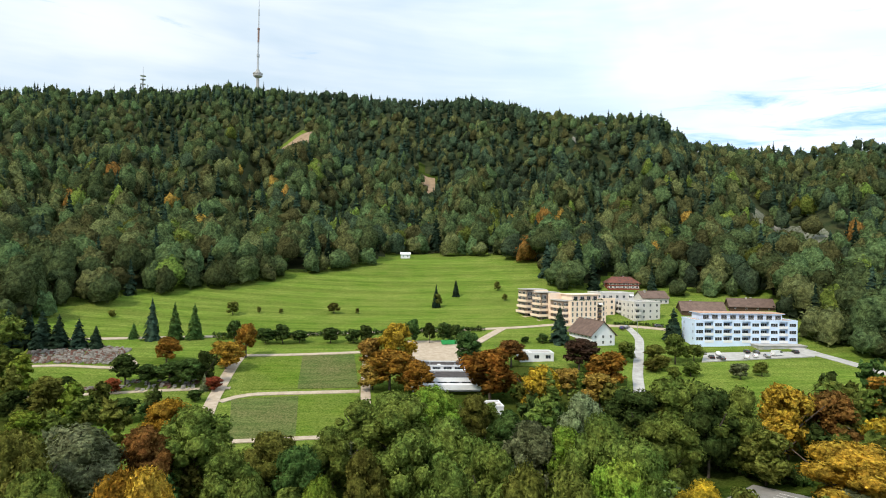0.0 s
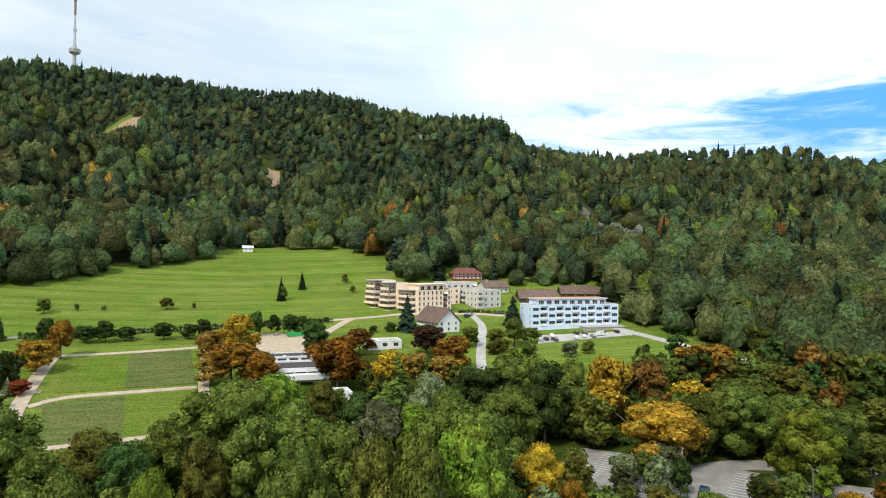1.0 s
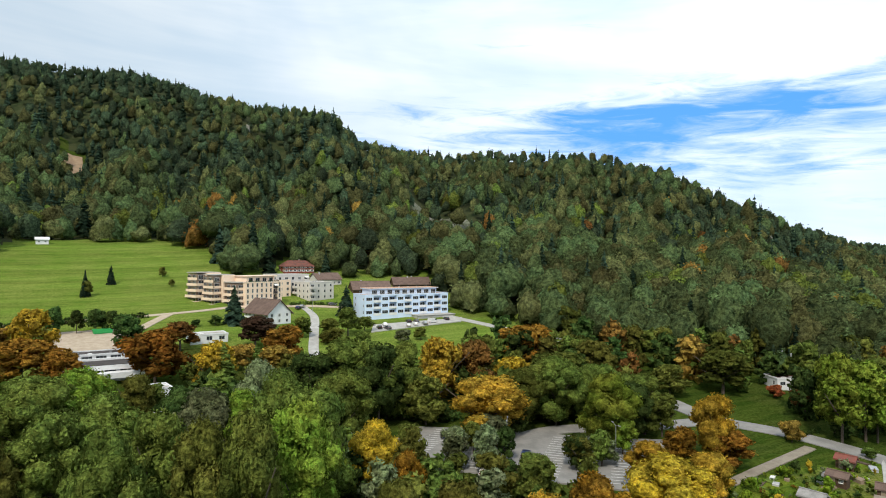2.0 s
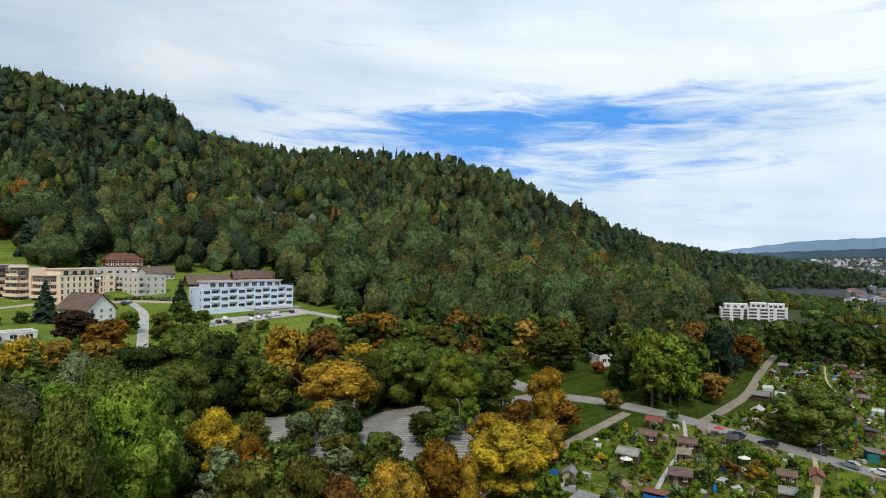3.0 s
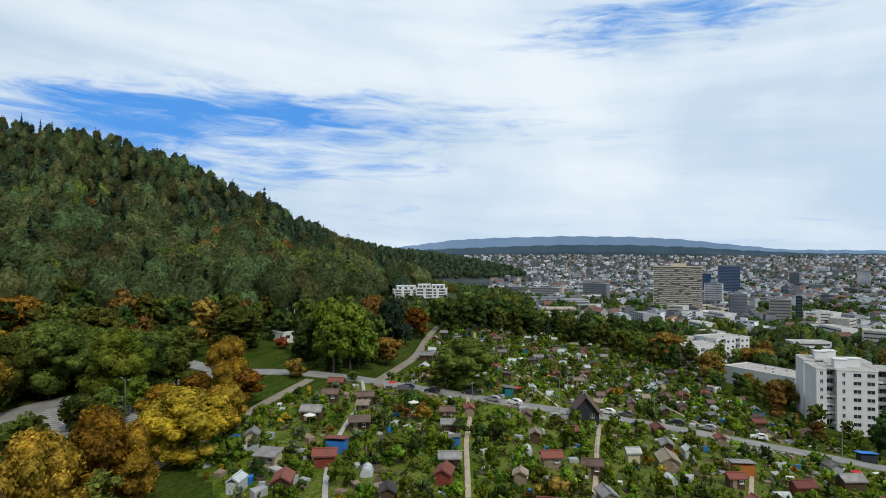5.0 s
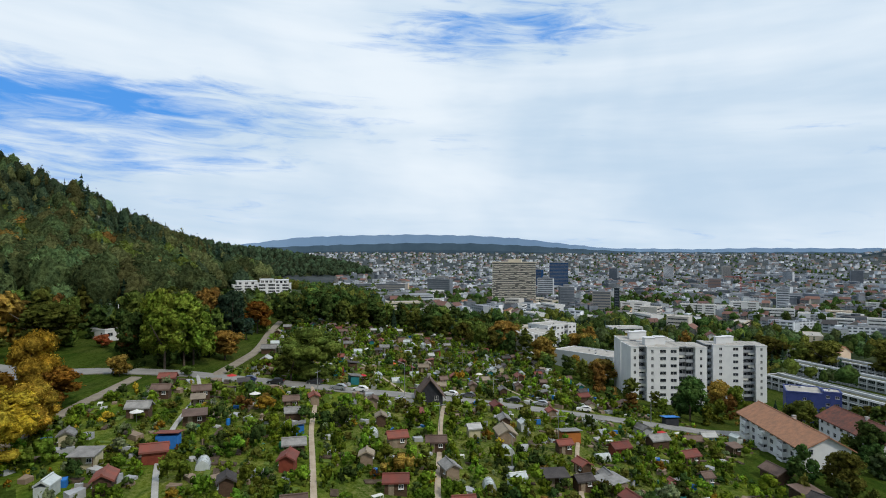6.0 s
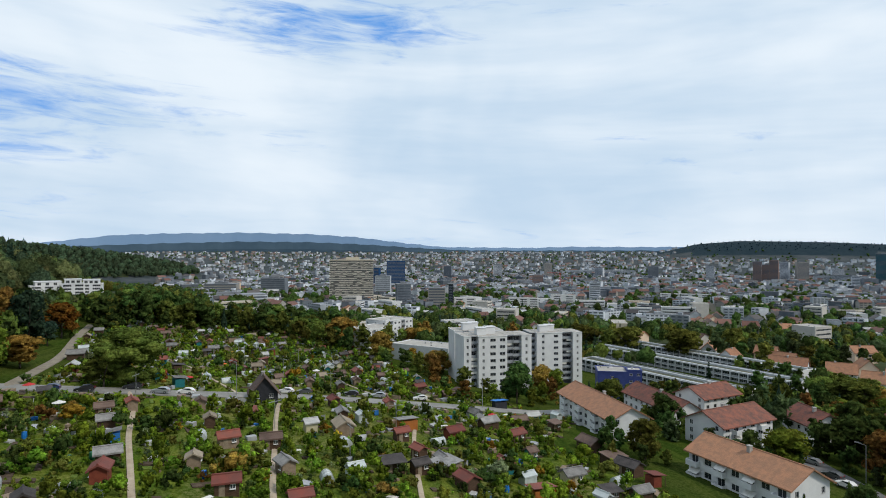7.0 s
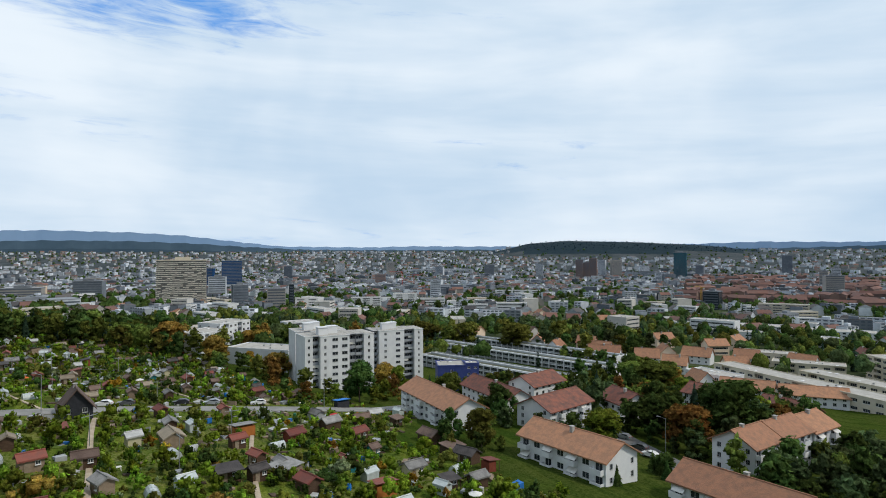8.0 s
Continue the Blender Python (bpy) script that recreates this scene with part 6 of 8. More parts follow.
# ---- allotment gardens ----
WALLS = {
    "brown": DARK_WOOD,
    "redwood": RED_WOOD,
    "blue": surface("blue_painted_boards", (0.02, 0.13, 0.42), (0.03, 0.17, 0.50), 0.7, 0.7, 0.3, 0.08),
    "teal": surface("teal_painted_boards", (0.015, 0.13, 0.15), (0.02, 0.17, 0.19), 0.7, 0.7, 0.3, 0.08),
    "orange": surface("orange_stained_boards", (0.42, 0.15, 0.03), (0.36, 0.12, 0.03), 0.7, 0.7, 0.3, 0.08),
    "cream": surface("cream_boards", (0.508, 0.459, 0.295), (0.443, 0.402, 0.271), 0.8, 0.8, 0.3, 0.08),
    "tan": surface("weathered_boards", (0.213, 0.156, 0.107), (0.279, 0.213, 0.156), 0.8, 0.85, 0.4, 0.08),
    "grey": GREY_PANEL,
    "dark": surface("black_stained_boards", (0.022, 0.024, 0.030), (0.035, 0.036, 0.045), 0.8, 0.7, 0.3, 0.08),
}
ROOFS = {
    "brown": TILE_BROWN,
    "red": surface("red_roof_sheet", (0.213, 0.061, 0.045), (0.156, 0.061, 0.049), 1.6, 0.8, 0.4, 0.15, per_object=0.25),
    "grey": surface("fibre_cement_sheet", (0.254, 0.246, 0.238), (0.156, 0.152, 0.148), 1.4, 0.9, 0.4, 0.12, per_object=0.3),
    "tan": surface("weathered_roof_sheet", (0.295, 0.246, 0.180), (0.221, 0.180, 0.139), 1.4, 0.9, 0.4, 0.12, per_object=0.25),
    "white": surface("white_roof_sheet", (0.476, 0.476, 0.467), (0.361, 0.361, 0.353), 1.2, 0.8, 0.2, 0.12),
    "dark": DARK_ROOF,
    "blue": surface("blue_tarpaulin", (0.03, 0.18, 0.55), (0.04, 0.22, 0.6), 1.0, 0.6, 0.3, 0.15),
}
DOOR = Build().box(-0.42, -0.06, 0, 0.42, 0, 1.95).box(0.26, -0.11, 0.95, 0.32, -0.06, 1.05).mesh("door", surface("shed_door", (0.22, 0.17, 0.12), (0.30, 0.24, 0.18), 0.5, 0.8))
PORCH_POST = Build().box(-0.05, -0.05, 0, 0.05, 0.05, 2.0).mesh("post", DARK_WOOD)
SHED_WALL, SHED_ROOF = {}, {}


def garden_shed(x, y, yaw, w, wall, roof, style):
    """A small timber hut with a door, windows, a pitched or lean-to roof and sometimes a porch."""
    w = round(w * 1.7) / 2
    d, h, rise = max(2.0, w * 0.66), 2.15, 0.28 * max(2.0, w * 0.66) if style != "lean" else 0.0
    hut = new("garden_shed")
    hut.matrix_world = pose(x, y, gz(x, y) - 0.05, 0, 0, yaw)
    if (w, wall, style) not in SHED_WALL:
        b = Build().box(-w / 2, -d / 2, -0.6, w / 2, d / 2, h)
        if style != "lean":
            for sx in (-1, 1):
                b.face((sx * w / 2, -d / 2, h), (sx * w / 2, d / 2, h), (sx * w / 2, 0, h + rise))
        SHED_WALL[(w, wall, style)] = b.mesh("wall", WALLS[wall])
    if (w, roof, style) not in SHED_ROOF:
        if style == "lean":
            SHED_ROOF[(w, roof, style)] = Build().solid([(-w / 2 - 0.3, -d / 2 - 1.1, -0.25), (w / 2 + 0.3, -d / 2 - 1.1, -0.25), (w / 2 + 0.3, d / 2 + 0.3, 0.25), (-w / 2 - 0.3, d / 2 + 0.3, 0.25)], [(-w / 2 - 0.3, -d / 2 - 1.1, -0.15), (w / 2 + 0.3, -d / 2 - 1.1, -0.15), (w / 2 + 0.3, d / 2 + 0.3, 0.35), (-w / 2 - 0.3, d / 2 + 0.3, 0.35)]).mesh("roof", ROOFS[roof])
        else:
            SHED_ROOF[(w, roof, style)] = gable_roof(w, d, rise, 0.4, ROOFS[roof])
    part("wall", SHED_WALL[(w, wall, style)], hut)
    part("roof", SHED_ROOF[(w, roof, style)], hut, m=pose(0, 0, h + (0.3 if style == "lean" else 0.0)))
    part("door", DOOR, hut, m=pose(-w * 0.2, -d / 2 - 0.04, 0))
    part("window", window_mesh(0.8, 0.7), hut, m=pose(w * 0.12, -d / 2 - 0.05, 1.1))
    if style == "lean":
        for sx in (-w / 2, w / 2):
            part("post", PORCH_POST, hut, m=pose(sx, -d / 2 - 0.95, 0))
    words = {"brown": "dark brown", "redwood": "red-brown", "tan": "weathered", "dark": "black-stained"}
    tagged(hut, f"{words.get(wall, wall)} timber garden shed with {roof} roof", "shed", "allotment sheds")
    BUILT.append((x, y, w * 0.55))


SHEDS = []


def shed_row(wall, roof, rows):
    for x, y, w in rows:
        SHEDS.append((x, y))
        garden_shed(x, y, random.choice((15, 105, 195, 285, 285, 285)) + random.uniform(-9, 9), w, wall, roof, random.choice(("gable", "gable", "lean")))


random.seed(5)

shed_row("brown", "brown", [(132.0, 70.2, 4.1), (114.6, 54.6, 4.9), (134.5, 62.3, 4.1), (134.9, 42.1, 3.4), (119.9, 8.7, 4.4), (137.0, -64.4, 6.7), (125.9, -64.5, 5.3), (158.5, -54.0, 4.7)])
shed_row("brown", "grey", [(116.4, 66.5, 4.7), (125.5, 38.8, 3.6), (105.3, 32.6, 4.3), (204.9, 70.8, 5.2), (152.4, -43.5, 5.3), (103.3, -58.5, 4.4)])
shed_row("brown", "tan", [(126.7, 59.5, 3.1)])
shed_row("blue", "red", [(100.9, 52.8, 4.0)])
shed_row("redwood", "red", [(93.4, 51.2, 3.9), (97.9, 31.4, 4.4), (139.0, -31.2, 5.0), (112.4, -66.5, 2.7)])
shed_row("cream", "grey", [(89.0, 59.2, 4.1), (113.1, -49.3, 4.6)])
shed_row("brown", "red", [(81.0, 51.6, 4.4), (144.1, 74.9, 4.2), (133.6, -18.1, 3.7), (121.6, -20.0, 3.4), (91.3, 2.8, 3.6), (160.3, -4.6, 3.9), (229.2, -15.4, 4.7), (95.4, 13.5, 3.9), (142.2, -47.5, 4.7), (106.1, -26.0, 4.5)])
shed_row("blue", "grey", [(116.2, 34.9, 2.2)])
shed_row("tan", "red", [(141.2, 38.5, 3.8), (119.0, 16.3, 4.4)])
shed_row("redwood", "white", [(183.5, 64.4, 4.3)])
shed_row("orange", "grey", [(144.1, -20.9, 5.4)])
shed_row("tan", "grey", [(106.3, 5.5, 3.9), (114.1, -24.1, 5.6), (117.1, -23.9, 3.8)])
shed_row("tan", "tan", [(134.9, -5.6, 6.2)])
shed_row("brown", "dark", [(111.8, -13.3, 5.0), (119.6, -65.1, 5.6), (103.4, -52.2, 3.4), (112.0, -18.4, 3.8)])
shed_row("cream", "white", [(133.8, 1.4, 3.2)])
shed_row("teal", "red", [(118.1, -36.8, 4.4)])
shed_row("orange", "red", [(103.4, -39.1, 4.7)])
shed_row("grey", "grey", [(162.0, -42.5, 4.7)])
shed_row("dark", "blue", [(184.9, -56.7, 5.0)])

rng = np.random.default_rng(77)
# further sheds, row on row
made = 0
for i in range(4000):
    if made >= 125:
        break
    x, y = rng.uniform(58, 372), rng.uniform(-80, 92)
    p, q = np.array([x]), np.array([y])
    if not inside(p, q, GARDENS)[0] or any(near_line(p, q, line, w / 2 + 2.5)[0] for w, line, _ in ROADS.values()) or any((x - a) ** 2 + (y - b) ** 2 < (9.0 if math.hypot(x, y) > 165 else 11.0) ** 2 for a, b in SHEDS):
        continue
    if any((x - a) ** 2 + (y - b) ** 2 < (r + 4) ** 2 for a, b, r in BUILT) or near_line(p, q, ROADS["garden_road"][1], 9)[0]:
        continue
    SHEDS.append((x, y))
    made += 1
    garden_shed(x, y, random.choice((15, 105, 195, 285)) + random.uniform(-10, 10), random.uniform(2.2, 4.2), random.choice(("brown", "brown", "tan", "redwood", "cream", "brown", "teal", "tan")), random.choice(("brown", "red", "grey", "tan", "grey", "brown", "brown", "dark", "white", "dark")), random.choice(("gable", "gable", "lean")))

# the dark gabled house by the road
house("gabled_house", "dark timber house with a steep brown roof", 161, 13, 188, 6.8, 6.4, 2.6, WALLS["dark"], "gable", TILE_BROWN, 3.9, floors=1, bay=3.2, win=(1.0, 1.1), fronts="fbr", over=0.7, base=-0.8)
house("club_house", "low white club house with red roof edge", 205, 123, -25, 16, 8, 3.4, WHITE, "flat", TILE_RED, floors=1, bay=4, win=(1.8, 1.2), base=9.4)

# greenhouses and tunnels
FILM = surface("greenhouse_film", (0.52, 0.56, 0.56), (0.42, 0.46, 0.46), 0.8, 0.35, 0.2, 0.15)
ARCH = [(1.1 * math.cos(math.pi * i / 8), 1.5 * math.sin(math.pi * i / 8)) for i in range(9)]
b = Build()
b.solid([(-1.6, a, c) for a, c in ARCH], [(1.6, a, c) for a, c in ARCH])
TUNNEL_SKIN = b.mesh("cover", FILM)
HOOP = Build()
for (a, c), (a1, c1) in zip(ARCH, ARCH[1:]):
    HOOP.tube((0, a * 1.02, c * 1.02), (0, a1 * 1.02, c1 * 1.02), 0.03, 0.03, 4)
HOOP = HOOP.mesh("hoop", METAL)
PANE_BODY = Build().box(-1.5, -1, 0, 1.5, 1, 1.7).mesh("pane", FILM)
PANE_ROOF = gable_roof(3.0, 2.0, 0.6, 0.1, FILM)


def garden_spot(r_min=60, r_max=380):
    for _ in range(300):
        x, y = rng.uniform(60, 370), rng.uniform(-75, 90)
        p, q = np.array([x]), np.array([y])
        if r_min < math.hypot(x, y) < r_max and inside(p, q, GARDENS)[0] and not any(near_line(p, q, line, w / 2 + 1.5)[0] for w, line, _ in ROADS.values()) and not any((x - a) ** 2 + (y - b) ** 2 < (r + 1.2) ** 2 for a, b, r in BUILT):
            return x, y
    return 100.0, 0.0


def tunnel(x, y, yaw):
    t = new("poly_tunnel")
    t.matrix_world = pose(x, y, gz(x, y), 0, 0, yaw)
    part("cover", TUNNEL_SKIN, t)
    for k in (-1.2, 0, 1.2):
        part("hoop", HOOP, t, m=pose(k, 0, 0))
    tagged(t, "white film garden tunnel over hoops", "greenhouse", "garden tunnels")
    BUILT.append((x, y, 1.8))


def glasshouse(x, y, yaw):
    t = new("glasshouse")
    t.matrix_world = pose(x, y, gz(x, y), 0, 0, yaw)
    part("pane", PANE_BODY, t)
    part("roof", PANE_ROOF, t, m=pose(0, 0, 1.72))
    tagged(t, "small pale greenhouse on a garden plot", "greenhouse", "small greenhouses")
    BUILT.append((x, y, 1.8))


tunnel(93.5, 43.5, 20)
for _ in range(22):
    x, y = garden_spot()
    tunnel(x, y, random.choice((15, 105)) + random.uniform(-8, 8))
for _ in range(26):
    x, y = garden_spot()
    glasshouse(x, y, random.choice((15, 105)) + random.uniform(-8, 8))

# rain barrels, tables, parasols and poles
BARREL = {}
for key, colour in (("blue", (0.02, 0.16, 0.5)), ("green", (0.02, 0.12, 0.06)), ("dark grey", (0.04, 0.04, 0.045))):
    BARREL[key] = Build().tube((0, 0, 0), (0, 0, 0.45), 0.3, 0.36, 10).tube((0, 0, 0.45), (0, 0, 0.95), 0.36, 0.3, 10).mesh("rain_barrel", surface(key + "_plastic", colour, tuple(c * 1.3 for c in colour), 0.4, 0.5))
for _ in range(28):
    x, y = garden_spot(60, 240)
    key = random.choice(list(BARREL))
    ob = new("rain_barrel", BARREL[key])
    ob.matrix_world = pose(x, y, gz(x, y)) @ Matrix.Diagonal((1.3, 1.3, 1.3, 1))
    tagged(ob, f"{key} plastic rain barrel on a garden plot", "barrel", "rain barrels")
TABLE_TOP = Build().box(-0.9, -0.45, 0.68, 0.9, 0.45, 0.74).mesh("tabletop", AWNING)
TABLE_LEG = Build().box(-0.04, -0.04, 0, 0.04, 0.04, 0.68).mesh("leg", FRAME_WHITE)
for _ in range(30):
    x, y = garden_spot(60, 220)
    t = new("garden_table")
    t.matrix_world = pose(x, y, gz(x, y), 0, 0, random.uniform(0, 180))
    part("tabletop", TABLE_TOP, t)
    for sx in (-0.8, 0.8):
        for sy in (-0.35, 0.35):
            part("leg", TABLE_LEG, t, m=pose(sx, sy, 0))
    tagged(t, "white plastic garden table beside a shed", "table", "garden tables")
CLOTH = [surface(f"parasol_cloth_{w}", c, tuple(0.85 * k for k in c), 0.4, 0.85) for w, c in (("white", (0.72, 0.71, 0.68)), ("orange", (0.65, 0.14, 0.03)), ("red", (0.5, 0.04, 0.04)))]
CANOPY = []
for m in CLOTH:
    b = Build()
    for i in range(8):
        a0, a1 = math.pi * i / 4, math.pi * (i + 1) / 4
        b.face((1.3 * math.cos(a0), 1.3 * math.sin(a0), 2.0), (1.3 * math.cos(a1), 1.3 * math.sin(a1), 2.0), (0, 0, 2.5))
        b.face((1.3 * math.cos(a1), 1.3 * math.sin(a1), 1.97), (1.3 * math.cos(a0), 1.3 * math.sin(a0), 1.97), (0, 0, 2.46))
    CANOPY.append(b.mesh("canopy", m))
STICK = Build().tube((0, 0, 0), (0, 0, 2.6), 0.03, 0.03, 6).mesh("pole", METAL)
for i in range(14):
    x, y = garden_spot(80, 260)
    t = new("parasol")
    t.matrix_world = pose(x, y, gz(x, y))
    part("canopy", CANOPY[(0, 0, 1, 2)[i % 4]], t)
    part("pole", STICK, t)
    tagged(t, "open garden parasol on a plot", "parasol", "garden parasols")
MAST = Build().tube((0, 0, -0.5), (0, 0, 6.5), 0.09, 0.06, 6).mesh("pole", METAL)
CROSS = Build().box(-1.6, -0.05, 0, 1.6, 0.05, 0.12).mesh("crossbar", METAL)
for x, y in ((178.6, -4.3), (141, -18), (133, 8.7), (223, 34), (234, 25), (186, 20), (204, 10), (214, -14), (150, 40), (118, -6), (246, 6), (262, 30)):
    t = new("utility_pole")
    t.matrix_world = pose(x, y, gz(x, y), 0, 0, random.uniform(0, 180))
    part("pole", MAST, t)
    part("crossbar", CROSS, t, m=pose(0, 0, 5.9))
    tagged(t, "grey metal pole with a crossbar among gardens", "pole", "garden poles")

# beds, odds and ends, shrubs: too many to count
n_beds = 620
bx, by, bw = [], [], []
soil, greens, bits = Build(), Build(), {k: Build() for k in ("white", "blue", "timber", "grey")}
for _ in range(n_beds):
    x, y = garden_spot(62, 330)
    yaw = radians(random.choice((15, 105)) + random.uniform(-6, 6))
    l, w = random.uniform(1.5, 5), random.uniform(0.7, 1.6)
    c, s = math.cos(yaw), math.sin(yaw)
    ring = [(x + c * a - s * b2, y + s * a + c * b2) for a, b2 in ((-l / 2, -w / 2), (l / 2, -w / 2), (l / 2, w / 2), (-l / 2, w / 2))]
    target = soil if random.random() < 0.5 else greens
    target.solid([(p[0], p[1], gz(*p) - 0.2) for p in ring], [(p[0], p[1], gz(*p) + random.uniform(0.15, 0.32)) for p in ring])
for _ in range(760):
    x, y = garden_spot(62, 345)
    key = random.choice(("white", "grey", "grey", "timber", "timber", "timber", "grey", "grey", "blue", "timber", "white", "grey", "timber"))
    s, h = random.uniform(0.25, 0.9), random.uniform(0.25, 1.1)
    w = s * random.uniform(0.6, 2.2)
    z = gz(x, y)
    yaw = random.uniform(0, 3.1)
    c, sn = math.cos(yaw), math.sin(yaw)
    ring = [(x + c * a - sn * e, y + sn * a + c * e) for a, e in ((-w, -s), (w, -s), (w * 0.9, s), (-w, s))]
    bits[key].solid([(*p, z - 0.1) for p in ring], [(*p, z + h * random.uniform(0.8, 1.2)) for p in ring])
SOIL = surface("bed_soil", (0.06, 0.042, 0.028), (0.11, 0.08, 0.055), 0.8, 0.95, 0.6, 0.15)
GREENS = surface("bed_greens", (0.06, 0.11, 0.012), (0.13, 0.17, 0.022), 0.5, 0.9, 0.7, 0.15)
tagged(new("vegetable_bed", soil.mesh("vegetable_bed", SOIL)), "dug brown vegetable beds on the plots", "bed", kind="stuff")
tagged(new("vegetable_bed", greens.mesh("vegetable_bed", GREENS)), "green planted vegetable beds on the plots", "bed", kind="stuff")
for key, m in (("white", ROOFS["white"]), ("blue", WALLS["blue"]), ("timber", WALLS["tan"]), ("grey", GREY_PANEL)):
    tagged(new("garden_clutter", bits[key].mesh("garden_clutter", m)), f"{key} boxes, boards and planters on garden plots", "clutter", kind="stuff")

SHRUB_NEAR = [crown_cards(rng, leafy_blobs(rng, 1.0, 0.55, 8, 0.1, 0.8), 48, 0.085, 0.2, 0.4, 1) for _ in range(8)]
SHRUB_FAR = [crown_cards(rng, leafy_blobs(rng, 1.0, 0.55, 3, 0.1, 0.7), 14, 0.16, 0.2, 0.4, 1) for _ in range(7)]
sx, sy = rng.uniform(50, 390, 26000), rng.uniform(-90, 95, 26000)
ok = inside(sx, sy, GARDENS)
for w, line, _ in ROADS.values():
    ok &= ~near_line(sx, sy, line, w / 2 + 0.7)
for a, b2, r in BUILT:
    ok &= (sx - a) ** 2 + (sy - b2) ** 2 > (r + 0.4) ** 2
sx, sy = sx[ok][:6600], sy[ok][:6600]
sr = np.hypot(sx, sy)
tall = np.clip(rng.lognormal(0.38, 0.55, len(sx)), 0.5, 5.0)
roadside = near_line(sx, sy, ROADS["garden_road"][1], 13) & (sx < np.interp(sy, [-92, -72, -36, 4, 34, 66, 92], [192, 184, 177, 170, 162, 159, 156]))
tall = np.where(roadside, np.minimum(tall, 1.0), tall)
pickleaf = rng.choice(8, len(sx), p=[0.44, 0.24, 0.11, 0.13, 0.02, 0.045, 0.012, 0.003])
for k, leaf in enumerate(("garden", "dark", "olive", "lime", "yellow", "grey", "rust", "red")):
    for near in (True, False):
        i = np.where((pickleaf == k) & ((sr < 150) == near))[0]
        scatter("garden_shrubs", SHRUB_NEAR if near else SHRUB_FAR, sx[i], sy[i], ground_z(sx[i], sy[i]) - 0.1, tall[i], rng, LEAF[leaf], f"{TREE_WORDS[leaf]} garden shrubs and bushes", "shrubs", widths=tall[i] * rng.uniform(0.7, 1.3, len(i)))

# ---- the town: nearer houses as things, the far town joined ----
random.seed(19)
rng = np.random.default_rng(55)
TEMPLATES = []
for k, (w, d, h, wall, roof, tiles, rise, floors) in enumerate(((16, 11, 9, WHITE, "flat", FLAT_ROOF, 0, 3), (24, 12, 12, WHITE, "flat", FLAT_ROOF, 0, 4), (14, 10, 7, CREAM, "gable", TILE_ORANGE, 3.6, 2), (12, 10, 6.5, WHITE, "gable", TILE_RED, 3.6, 2), (30, 12, 10, BEIGE, "flat", FLAT_ROOF, 0, 3), (20, 11, 9, GREY_RENDER, "gable", TILE_BROWN, 3.2, 3), (18, 18, 17, GREY_RENDER, "flat", FLAT_ROOF, 0, 5), (36, 13, 14, WHITE, "flat", FLAT_ROOF, 0, 4))):
    TEMPLATES.append(house("town_house", ("white", "white", "cream", "white", "beige", "grey", "grey", "white")[k] + (" flat-roofed apartment house in the town" if roof == "flat" else " tiled-roof house in the town"), *polar(88 + 7.5 * k, 520 + 37 * (k % 3)), random.uniform(0, 180), w, d, h, wall, roof, tiles, rise, floors=floors, bay=60, win=(w - 2.0, 1.3), sides=False, fronts="fb", roof_things=2, group="town houses"))
spots = [(a, b, r) for a, b, r in BUILT]
placed = 0
for _ in range(5000):
    if placed >= 74:
        break
    az, r = rng.uniform(80, 156), 400 + 560 * rng.uniform() ** 1.2
    x, y = polar(az, r)
    if any((x - a) ** 2 + (y - b) ** 2 < (q + 20) ** 2 for a, b, q in spots) or inside(np.array([x]), np.array([y]), GARDENS)[0]:
        continue
    spots.append((x, y, 10))
    placed += 1
    low = az > 110 and r < 640
    t = TEMPLATES[random.choice((2, 3, 5, 2, 3, 0)) if low else random.choice((0, 1, 2, 3, 4, 5, 6, 7, 1, 4))]
    copy_thing(t, pose(x, y, gz(x, y) - 0.5, 0, 0, random.choice((20, 110, 65, 155)) + random.uniform(-12, 12)))
BUILT += spots[len(BUILT):]

# town whites, greys and pale roofs: blue tint painted in for haze
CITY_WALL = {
    "white": surface("town_white_hazed", (0.62, 0.65, 0.70), (0.38, 0.415, 0.46), 40, 0.9, 0.05, 6, per_island=0.4),
    "grey": surface("town_grey_hazed", (0.187, 0.212, 0.246), (0.102, 0.119, 0.145), 40, 0.9, 0.05, 6, per_island=0.4),
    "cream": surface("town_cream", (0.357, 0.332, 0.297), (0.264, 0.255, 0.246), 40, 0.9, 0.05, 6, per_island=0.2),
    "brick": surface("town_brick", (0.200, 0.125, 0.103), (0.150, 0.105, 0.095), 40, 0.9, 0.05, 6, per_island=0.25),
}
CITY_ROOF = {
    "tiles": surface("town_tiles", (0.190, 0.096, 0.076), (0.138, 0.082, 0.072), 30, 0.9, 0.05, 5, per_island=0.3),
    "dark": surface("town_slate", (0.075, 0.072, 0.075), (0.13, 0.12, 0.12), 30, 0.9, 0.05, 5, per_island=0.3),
    "pale": surface("town_gravel_roof_hazed", (0.26, 0.275, 0.30), (0.15, 0.165, 0.185), 30, 0.9, 0.05, 5, per_island=0.3),
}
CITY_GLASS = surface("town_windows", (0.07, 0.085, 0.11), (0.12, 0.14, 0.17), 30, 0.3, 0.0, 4)


